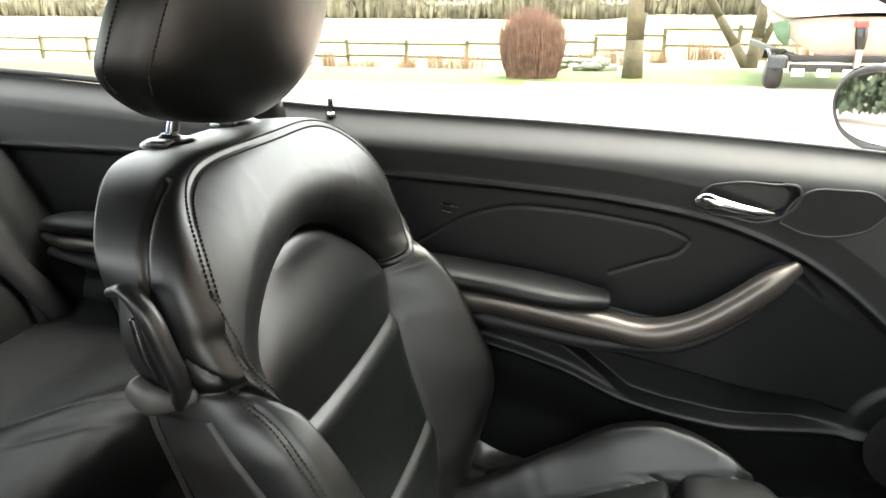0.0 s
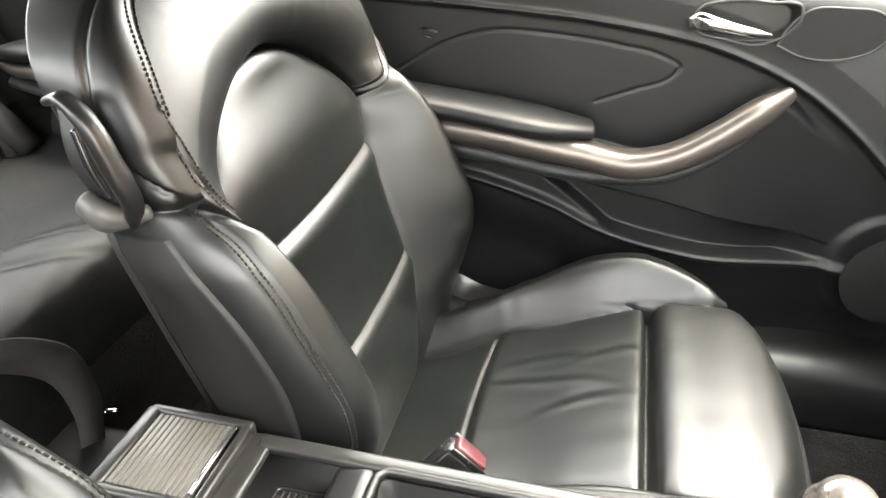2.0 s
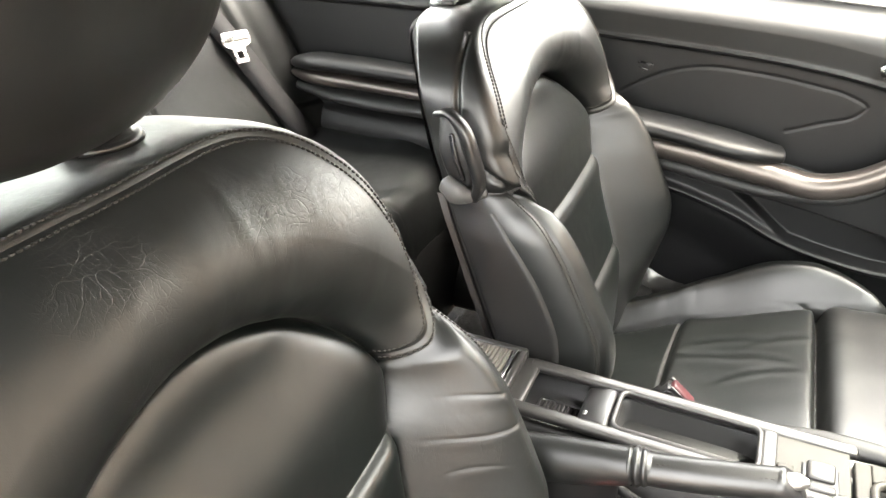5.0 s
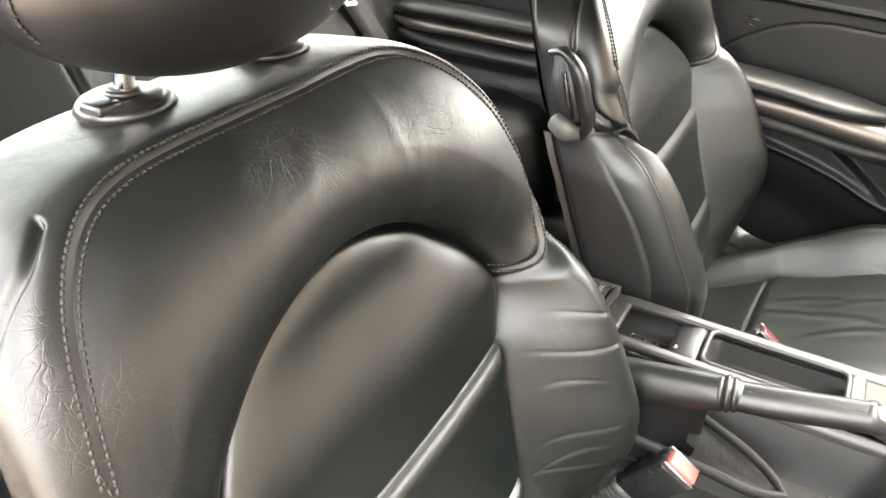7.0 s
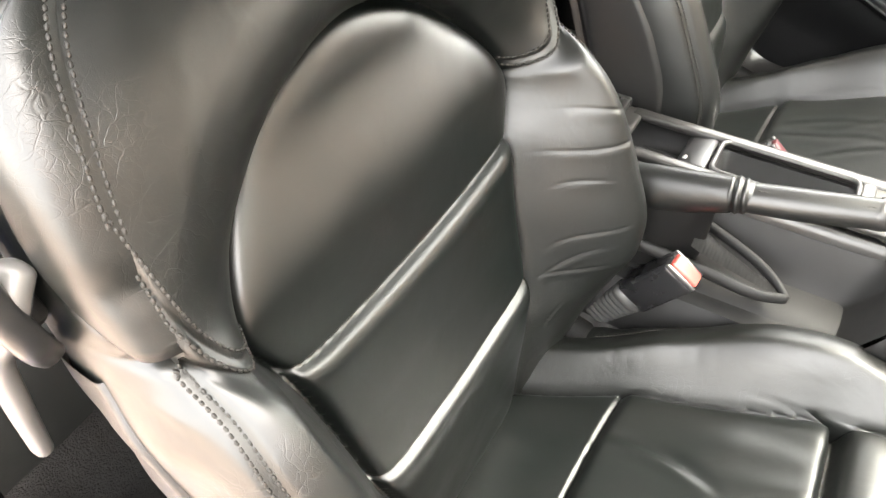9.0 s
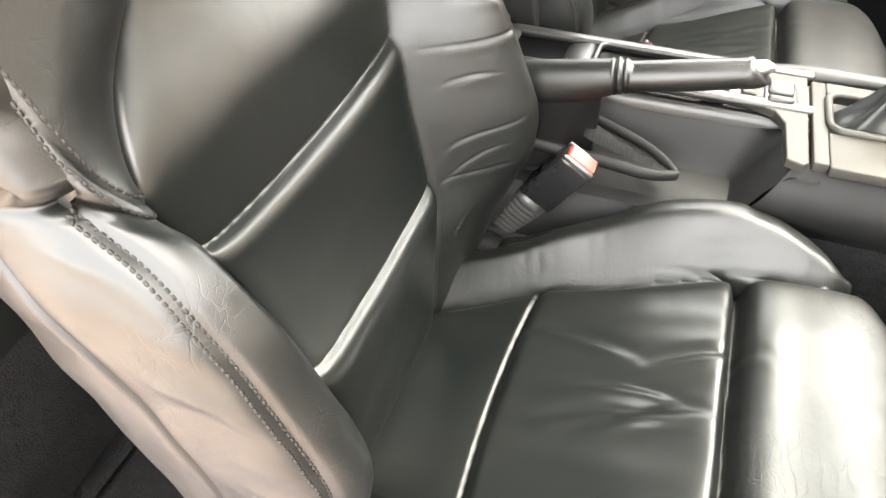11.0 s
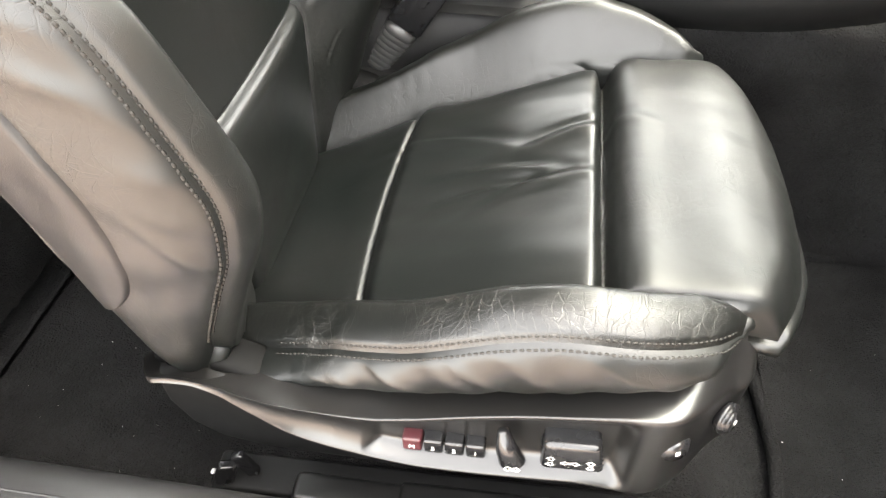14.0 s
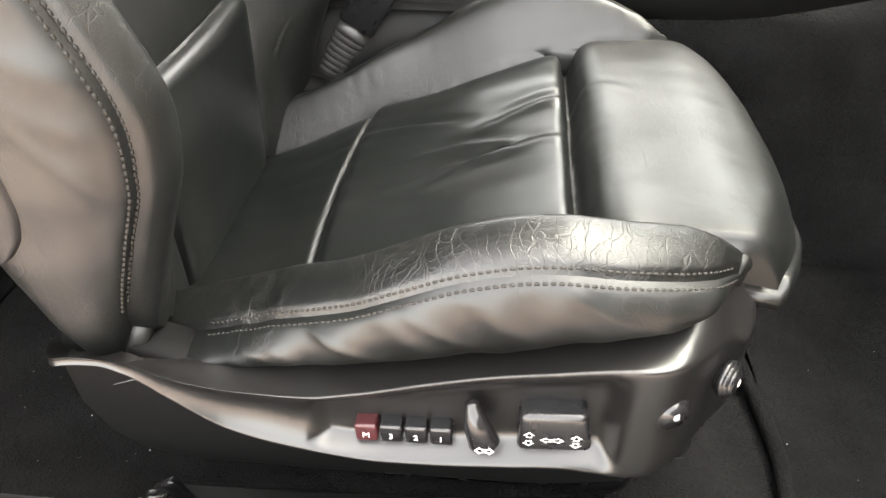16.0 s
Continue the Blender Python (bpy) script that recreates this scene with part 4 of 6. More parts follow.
mat_grid_x = np.linspace(0.298, 0.78, 60)[:, None]
mat_grid_y = np.linspace(-0.235, 0.20, 60)[None, :]
floor_mat = thing("floor_mat", (0, 0, 0), "charcoal carpet floor mat in the driver's footwell", "floor mat")
surf("mat_surface", np.stack([mat_grid_x + 0 * mat_grid_y, mat_grid_y + 0 * mat_grid_x, 0.288 + 0.003 * ripple(mat_grid_x, mat_grid_y, 8, 20) + 0.22 * sm((mat_grid_x - 0.70) / 0.3)], -1), CARPET, floor_mat)
sweep("bound_edge", [(0.42, -0.240, 0.286, 0.007, 0.009), (0.318, -0.238, 0.287, 0.007, 0.009), (0.299, -0.215, 0.287, 0.007, 0.009), (0.296, -0.10, 0.287, 0.007, 0.009), (0.296, 0.16, 0.287, 0.007, 0.009), (0.312, 0.20, 0.287, 0.007, 0.009), (0.42, 0.207, 0.287, 0.007, 0.009)], CARPET, floor_mat, "bound carpet edge", n=60, m=10)

rear_mat = thing("floor_mat", (0, 0, 0), "charcoal carpet mat behind the driver's seat", "floor mat")
surf("mat_surface", np.stack([np.linspace(-0.80, -0.60, 30)[:, None] + 0 * np.linspace(-0.2, 0.2, 30)[None, :], np.linspace(-0.2, 0.2, 30)[None, :] + 0 * np.linspace(0, 1, 30)[:, None], 0.262 + 0.003 * ripple(np.linspace(0, 1, 30)[:, None], np.linspace(0, 1, 30)[None, :], 4, 12)], -1), CARPET, rear_mat)
sweep("bound_edge", [(-0.78, -0.205, 0.262, 0.006, 0.008), (-0.61, -0.205, 0.262, 0.006, 0.008), (-0.592, -0.19, 0.262, 0.006, 0.008), (-0.592, 0.19, 0.262, 0.006, 0.008), (-0.61, 0.205, 0.262, 0.006, 0.008), (-0.78, 0.205, 0.262, 0.006, 0.008)], CARPET, rear_mat, "bound carpet edge", n=50, m=10)

# pale crumbs on the carpet
bm = bmesh.new()
rnd = random.Random(4)
for k in range(46):
    px, py = (-0.55 + 0.27 * rnd.random(), -0.28 + 0.22 * rnd.random()) if k < 30 else (0.25 + 0.45 * rnd.random(), -0.25 + 0.3 * rnd.random())
    r = 0.0004 + 0.0010 * rnd.random() ** 4
    bmesh.ops.create_icosphere(bm, subdivisions=1, radius=r, matrix=pose(px, py, 0.286 if px < 0 else 0.293) @ Matrix.Diagonal((1, 1, 0.5, 1)))
tagged(part("carpet_crumbs", bm, WHITE), "pale crumbs scattered over the dark carpet", "crumbs", kind="stuff")

# sills
sill = thing("door_sill", (0, 0, 0), "black plastic sill cover with a pale tread strip", "door sill", kind="structure")
sec = smooth_section([(-0.262, 0.30), (-0.270, 0.37), (-0.285, 0.402), (-0.305, 0.414), (-0.345, 0.420), (-0.385, 0.416), (-0.405, 0.400), (-0.41, 0.30)], 40)
profile("sill_cover", sec, -0.85, 0.90, SILLSKIN, sill)
profile("sill_groove", [(-0.3165, 0.4165), (-0.3165, 0.4185), (-0.3185, 0.4188), (-0.3185, 0.4165)], -0.80, 0.86, SHELL, sill)
profile("tread_strip", [(-0.352, 0.418), (-0.354, 0.4232), (-0.376, 0.4225), (-0.380, 0.415)], -0.70, 0.80, SILVER, sill, "pale metal tread strip")
profile("outer_sill", smooth_section([(-0.40, 0.405), (-0.43, 0.40), (-0.465, 0.37), (-0.47, 0.30), (-0.45, 0.20), (-0.38, 0.18)], 20), -0.95, 0.95, PAINT, sill, "blue painted outer sill")
sill_l = thing("door_sill", (0, 0, 0), "black plastic sill cover along the passenger side", "door sill", kind="structure")
profile("sill_cover", [(0.744 - a, b + 0.01) for a, b in sec], -0.85, 0.90, PLASTIC, sill_l)
prot = thing("seat_wiring_clip", (-0.27, -0.215, 0.283), "small dark wiring clip with a painted white glint on the carpet", "clip")
part("clip_body", join(block((0.02, 0.012, 0.03), (0, 0, 0.012), 0.003, 2, (0, 20, 30)), block((0.014, 0.01, 0.04), (0.018, 0.01, 0.016), 0.003, 2, (0, -20, 10))), GLOSSBLACK, prot)
# small white block stands in for the glint on the dark prongs
part("clip_glint", block((0.004, 0.006, 0.003), (-0.008, -0.008, 0.026), 0.001, 1), WHITE, prot)

# ---- passenger door ----
ZT = cur((-0.62, 0.940), (-0.337, 0.933), (-0.077, 0.921), (0.02, 0.912), (0.123, 0.895), (0.19, 0.875), (0.257, 0.846), (0.32, 0.805), (0.378, 0.756), (0.47, 0.66), (0.60, 0.50))
BELT = cur((-1.4, 1.085), (-1.04, 1.070), (-0.482, 1.034), (-0.082, 1.021), (0.287, 1.002), (0.42, 0.992), (0.70, 0.975))
POCKET = cur((-0.60, 0.715), (-0.30, 0.708), (-0.163, 0.683), (-0.062, 0.655), (0.028, 0.617), (0.10, 0.600), (0.199, 0.588), (0.358, 0.578), (0.65, 0.565))


def door_panel():
    door = thing("passenger_door", (0, 0, 0), "closed black passenger door with dark metallic grip and chrome handle", "car door")
    x = np.linspace(-0.60, 0.62, 420)[:, None]
    v = np.linspace(0, 1, 330)[None, :]
    belt = BELT(x)
    z = 0.41 + v * (belt - 0.41)
    zt = ZT(x)
    over = z - zt
    slope = np.gradient(ZT(x[:, 0]), x[:, 0])[:, None]
    d_t = over / np.hypot(1, slope)
    y_up = 1.052 + 0.045 * sm((z - belt + 0.055) / 0.055) ** 1.6 + 0.012 * np.clip(-(d_t - 0.05), 0, 0.05) / 0.05
    y_mid = 1.078 + 0.0 * x
    k = sm((d_t + 0.003) / 0.010)
    y = y_mid * (1 - k) + y_up * k - 0.007 * np.exp(-((d_t - 0.004) / 0.005) ** 2)
    # armrest shelf below the grip
    shelf = cur((-0.62, 0.765), (-0.2, 0.765), (0.0, 0.745), (0.07, 0.735), (0.15, 0.765), (0.24, 0.84), (0.30, 0.80), (0.62, 0.60))(x)
    low = sm((shelf - z) / 0.02) * (1 - k)
    y = y - low * 0.040 * sm((0.36 - x) / 0.20)
    # map pocket: proud lower lip, sunken mouth
    lip = POCKET(x) - z
    fold = cur((-0.10, 0.697), (-0.05, 0.692), (0.05, 0.678), (0.133, 0.663), (0.316, 0.622), (0.40, 0.600))(x)
    mouth = sm((-lip - 0.001) / 0.005) * sm((fold - z) / 0.004) * sm((x + 0.075 - 1.6 * (fold - z)) / 0.02) * sm((0.37 - x) / 0.10)
    y = y + 0.024 * mouth - 0.012 * np.exp(-((lip - 0.004) / 0.007) ** 2) * sm((x + 0.62) / 0.2) + 0.03 * sm((lip - 0.012) / 0.12)
    # fold line over the pocket and insert outline
    y = y - groove(near(x + 0 * z, z, np.array([-0.05, 0.05, 0.133, 0.316]), np.array([0.692, 0.678, 0.663, 0.622])), 0.0016, 0.0035) * -1 * -1
    th = np.linspace(0, 1, 60)
    ip = spline([(-0.40, 0.765, 0), (-0.302, 0.832, 0), (-0.22, 0.880, 0), (-0.16, 0.896, 0), (-0.08, 0.896, 0), (0.02, 0.886, 0), (0.08, 0.874, 0), (0.105, 0.860, 0), (0.095, 0.845, 0), (0.05, 0.825, 0), (-0.005, 0.802, 0)], 70)
    y = y - groove(near(x + 0 * z, z, ip[:, 0], ip[:, 1]), 0.0028, 0.0014)
    # recess for the release handle and tweeter
    hx, hz = (x - 0.175) / 0.068, (z - 0.934 - 0.06 * (x - 0.175)) / 0.026
    y = y + 0.020 * sm((1.0 - (np.abs(hx) ** 3 + np.abs(hz) ** 3)) / 0.5)
    # speaker swell
    rs = np.hypot(x - 0.455, z - 0.572)
    y = y - 0.006 * sm((0.105 - rs) / 0.02)
    P = np.stack([x + 0 * v, y, z], -1)

    def faces(m):
        c = m[:-1, :-1].astype(int) + m[1:, 1:] + m[:-1, 1:] + m[1:, :-1]
        return c >= 2
    up = faces(d_t > -0.001)
    surf("upper_panel", P, SOFT, door, "soft black upper door panel", mask=up)
    surf("lower_panel", P, INSERT, door, "black leather-grained door lining", mask=~up)
    # outer skin with thickness
    profile("door_skin", smooth_section([(1.116, 0.990), (1.15, 0.955), (1.195, 0.84), (1.21, 0.70), (1.19, 0.45), (1.17, 0.36), (1.145, 0.38), (1.14, 0.70)], 40), -0.60, 0.72, PAINT, door, "blue painted outer skin")
    sweep("window_seal", [(-0.60, 1.100, 1.043, 0.0035, 0.003), (-0.482, 1.100, 1.036, 0.0035, 0.003), (-0.082, 1.100, 1.023, 0.0035, 0.003), (0.287, 1.100, 1.004, 0.0035, 0.003), (0.42, 1.099, 0.994, 0.0035, 0.003), (0.66, 1.098, 0.979, 0.0035, 0.003)], RUBBER, door, n=50, m=10)
    # side window
    gx = np.linspace(-0.57, 0.70, 20)[:, None]
    gv = np.linspace(0, 1, 12)[None, :]
    gz = 1.00 + gv * 0.34 * sm((0.90 - gx) / 0.75)
    G = np.stack([gx + 0 * gv, 1.108 - 0.14 * gv ** 1.4 * sm((0.90 - gx) / 0.75), gz], -1)
    pane = surf("window_pane", G, GLASS, door, "clear side window glass")
    pane.visible_shadow = False
    # armrest pad and grip
    sweep("armrest_pad", [(-0.58, 1.020, 0.812, 0.040, 0.014), (-0.40, 1.016, 0.814, 0.044, 0.016), (-0.20, 1.012, 0.803, 0.044, 0.016), (-0.06, 1.012, 0.787, 0.042, 0.015), (-0.008, 1.022, 0.780, 0.026, 0.011)], INSERT, door, "padded black armrest", n=50, m=24, square=2.6)
    sweep("grip", [(-0.60, 1.008, 0.785, 0.020, 0.018), (-0.30, 1.000, 0.778, 0.022, 0.019), (-0.15, 0.998, 0.768, 0.023, 0.020), (-0.02, 0.998, 0.752, 0.024, 0.020), (0.06, 0.998, 0.743, 0.024, 0.020), (0.11, 1.000, 0.757, 0.023, 0.020), (0.17, 1.006, 0.794, 0.021, 0.020), (0.215, 1.014, 0.830, 0.018, 0.018), (0.245, 1.026, 0.850, 0.008, 0.010)], TITAN, door, "dark titanium finish pull grip", n=90, m=28, square=2.5)
    sweep("under_grip", [(-0.60, 1.028, 0.745, 0.020, 0.016), (-0.20, 1.022, 0.736, 0.022, 0.016), (0.02, 1.020, 0.715, 0.022, 0.015), (0.10, 1.024, 0.722, 0.020, 0.014), (0.18, 1.034, 0.766, 0.016, 0.012), (0.235, 1.044, 0.822, 0.008, 0.008)], SOFT, door, n=60, m=16)
    # release handle, bezel and tweeter grille
    ring = spline([(0.106, 0.928, 0), (0.116, 0.948, 0), (0.145, 0.958, 0), (0.200, 0.959, 0), (0.238, 0.954, 0), (0.240, 0.944, 0), (0.215, 0.912, 0), (0.195, 0.905, 0), (0.150, 0.910, 0), (0.120, 0.916, 0), (0.106, 0.928, 0)], 60)
    sweep("handle_bezel", [(a, 1.0475 + 0.012 * abs(b - 0.93) * 2, b, 0.0022, 0.0018) for a, b, c in ring], SOFT, door, n=120, m=8, up=(0, 1, 0), cap=False)
    ring = spline([(0.218, 0.906, 0), (0.228, 0.930, 0), (0.250, 0.952, 0), (0.29, 0.956, 0), (0.335, 0.950, 0), (0.350, 0.935, 0), (0.335, 0.908, 0), (0.300, 0.893, 0), (0.25, 0.893, 0), (0.218, 0.906, 0)], 60)
    sweep("tweeter_ring", [(a, 1.048, b, 0.002, 0.0016) for a, b, c in ring], SOFT, door, n=120, m=8, up=(0, 1, 0), cap=False)
    bm = bmesh.new()
    vs = [bm.verts.new((a, 1.0475, b)) for a, b, c in ring[:-1]]
    bm.faces.new(vs)
    part("tweeter_grille", bm, GRILLE, door, "black perforated tweeter grille")
    sweep("door_handle", [(0.108, 1.046, 0.930, 0.006, 0.010), (0.118, 1.040, 0.933, 0.008, 0.012), (0.132, 1.036, 0.932, 0.008, 0.010), (0.16, 1.034, 0.927, 0.006, 0.0075), (0.19, 1.036, 0.922, 0.005, 0.006), (0.207, 1.042, 0.920, 0.003, 0.003)], CHROME, door, "polished chrome door release", n=36, m=18, square=2.6)
    sweep("lock_pin", [(-0.455, 1.088, 1.018, 0.004, 0.004), (-0.455, 1.088, 1.048, 0.0045, 0.0045)], GLOSSBLACK, door, n=6, m=14, up=(0, 1, 0))
    part("lock_collar", round_bar(0.008, 0.006, 0.006, (-0.455, 1.088, 1.026), seg=18), CHROME, door)
    part("belt_clip", join(block((0.030, 0.006, 0.004), (-0.258, 1.074, 0.892), 0.0015, 2, (0, 8, 0)), block((0.018, 0.005, 0.003), (-0.262, 1.076, 0.882), 0.0012, 2, (0, 12, 0))), GLOSSBLACK, door)
    a = np.linspace(0, 2 * np.pi, 64, endpoint=False)[None, :]
    r = np.linspace(0.0, 1, 12)[:, None]
    S = np.stack([0.455 + 0.074 * r * np.cos(a), 1.052 - 0.006 * (1 - r ** 2) + 0 * a, 0.572 + 0.074 * r * np.sin(a)], -1)
    surf("speaker_grille", S, GRILLE, door, "round black speaker grille", closed=True)
    # door mirror outside
    m = thing("door_mirror", (0.425, 1.27, 1.040, 0, 0, 22), "blue painted door mirror with oval glass", "door mirror")
    sweep("mirror_shell", [(0.10, 0.005, 0.0, 0.02, 0.02), (0.07, 0.0, 0.0, 0.085, 0.055), (0.02, 0.0, 0.0, 0.108, 0.068), (-0.03, 0.0, 0.0, 0.108, 0.067), (-0.056, 0.0, 0.0, 0.104, 0.064)], PAINT, m, "blue painted shell", n=24, m=40, square=2.4, cap=False)
    bm = bmesh.new()
    oval = []
    for k in range(48):
        ca, sa = math.cos(k * math.pi / 24), math.sin(k * math.pi / 24)
        oval.append(bm.verts.new((-0.050, 0.094 * math.copysign(abs(ca) ** 0.83, ca), 0.056 * math.copysign(abs(sa) ** 0.83, sa))))
    bm.faces.new(oval)
    bm.transform(pose(0.0, 0, 0, 0, 3, 9))
    part("mirror_glass", bm, MIRROR, m, "oval mirror glass", smooth=False)
    sweep("mirror_rim", [(-0.044 - 0.012, 0.098 * math.cos(q), 0.060 * math.sin(q), 0.006, 0.006) for q in np.linspace(0, 2 * math.pi, 40)], RUBBER, m, n=100, m=8, up=(1, 0, 0), cap=False)
    sweep("mirror_arm", [(0.03, -0.09, -0.04, 0.03, 0.018), (0.06, -0.18, -0.05, 0.04, 0.02)], PAINT, m, n=8)
    return door


GRILLE = material("fine_black_mesh", (0.0055, 0.0055, 0.0055), 0.7, spec=0.2, grain=0.0003, grain_scale=1400, kind="cells", vary=0.2)
door_panel()


# ---- driver's door, standing open ----
def driver_door():
    door = thing("driver_door", (0.80, -0.425, 0, 0, 0, 64), "open driver's door with black lining and blue paint", "car door")
    x = np.linspace(-1.24, -0.02, 90)[:, None]
    v = np.linspace(0, 1, 80)[None, :]
    z = 0.36 + v * (0.64 - 0.03 * (x + 0.6))
    y = 0.020 - 0.035 * sm((z - 0.96) / 0.05) + 0.030 * np.exp(-((z - 0.77 - 0.05 * sm((x + 0.55) / 0.3)) / 0.035) ** 2) * sm((x + 1.2) / 0.1) * sm((-0.30 - x) / 0.1)
    y = y + 0.025 * sm((0.62 - z) / 0.04) * sm((x + 1.1) / 0.1) * sm((-0.12 - x) / 0.1)
    surf("lining", np.stack([x + 0 * v, y, z], -1), SOFT, door, "black door lining")
    surf("outer_skin", np.stack([x + 0 * v, -0.075 - 0.03 * np.sin(np.pi * v) ** 0.7 + 0.075 * sm((v - 0.90) / 0.10) + 0 * x, z], -1), PAINT, door, "blue painted door skin")
    part("door_edge", block((0.012, 0.085, 0.62), (-1.24, -0.035, 0.66), 0.004, 2), PAINT, door)
    g = np.linspace(-1.20, -0.10, 14)[:, None]
    w = np.linspace(0, 1, 8)[None, :]
    pane = surf("window_pane", np.stack([g + 0 * w, -0.02 + 0.14 * w ** 1.4 + 0 * g, 0.98 + 0.34 * w * sm((0.12 - g) / 0.75)], -1), GLASS, door, "clear driver's window glass")
    pane.visible_shadow = False
    sweep("pull_grip", [(-0.95, 0.062, 0.752, 0.014, 0.014), (-0.55, 0.066, 0.742, 0.016, 0.016), (-0.38, 0.060, 0.79, 0.014, 0.014), (-0.30, 0.040, 0.84, 0.008, 0.008)], TITAN, door, n=40, m=16)


driver_door()


# ---- rear of the cabin ----
def rear_side():
    panel = thing("rear_side_panel", (0, 0, 0), "black moulded rear side panel with slim armrest", "side panel", kind="structure")
    x = np.linspace(-1.45, -0.605, 240)[:, None]
    v = np.linspace(0, 1, 160)[None, :]
    belt = BELT(x)
    z = 0.30 + v * (belt - 0.30)
    line = 0.948 + 0.0 * x
    d = z - line
    k = sm((d + 0.002) / 0.010)
    y = 1.078 * (1 - k) + (1.050 + 0.05 * sm((z - belt + 0.05) / 0.05) ** 1.6) * k - 0.006 * np.exp(-((d - 0.004) / 0.005) ** 2)
    y = y - 0.045 * sm((0.77 - z) / 0.09)
    ex = near(x + 0 * z, z, np.array([-1.145, -1.078, -1.034, -0.956, -0.81, -0.60]), np.array([0.938, 0.838, 0.773, 0.727, 0.726, 0.724]))
    y = y - groove(ex, 0.005, 0.010) * sm((0.95 - z) / 0.02)
    inner = (z > 0.74) & (z < 0.94) & (x > -1.0)
    P = np.stack([x + 0 * v, y, z], -1)
    m = d > 0
    c = m[:-1, :-1].astype(int) + m[1:, 1:] + m[:-1, 1:] + m[1:, :-1] >= 2
    surf("upper_panel", P, SOFT, panel, mask=c)
    surf("lower_panel", P, INSERT, panel, mask=~c)
    sweep("armrest_pad", [(-0.985, 1.042, 0.818, 0.018, 0.010), (-0.96, 1.030, 0.826, 0.030, 0.014), (-0.85, 1.024, 0.832, 0.036, 0.015), (-0.72, 1.024, 0.830, 0.036, 0.015), (-0.62, 1.03, 0.826, 0.03, 0.014)], INSERT, panel, "padded black armrest", n=40, m=20, square=2.6)
    sweep("armrest_trim", [(-0.985, 1.034, 0.800, 0.014, 0.008), (-0.95, 1.020, 0.800, 0.020, 0.012), (-0.80, 1.012, 0.800, 0.022, 0.012), (-0.62, 1.014, 0.796, 0.022, 0.012)], TITAN, panel, "dark titanium finish strip", n=30, m=18, square=2.6)
    sweep("armrest_base", [(-0.975, 1.036, 0.772, 0.020, 0.012), (-0.90, 1.026, 0.766, 0.028, 0.014), (-0.62, 1.022, 0.760, 0.030, 0.016)], SOFT, panel, n=24, m=16)
    profile("outer_skin", smooth_section([(1.105, 1.06), (1.16, 1.03), (1.205, 0.85), (1.21, 0.60), (1.18, 0.30), (1.10, 0.30), (1.09, 0.70)], 30), -1.5, -0.61, PAINT, panel)
    sweep("window_seal", [(-1.42, 1.100, 1.090, 0.006, 0.006), (-1.04, 1.100, 1.076, 0.006, 0.006), (-0.61, 1.100, 1.048, 0.006, 0.006)], RUBBER, panel, n=20, m=10)
    q = np.linspace(-1.30, -0.62, 10)[:, None]
    w = np.linspace(0, 1, 8)[None, :]
    G = np.stack([q + 0 * w, 1.108 - 0.11 * w ** 1.4 + 0 * q, 1.04 + w * 0.31 * sm((q + 1.45) / 0.5)], -1)
    pane = surf("window_pane", G, GLASS, panel, "clear rear quarter window")
    pane.visible_shadow = False


rear_side()


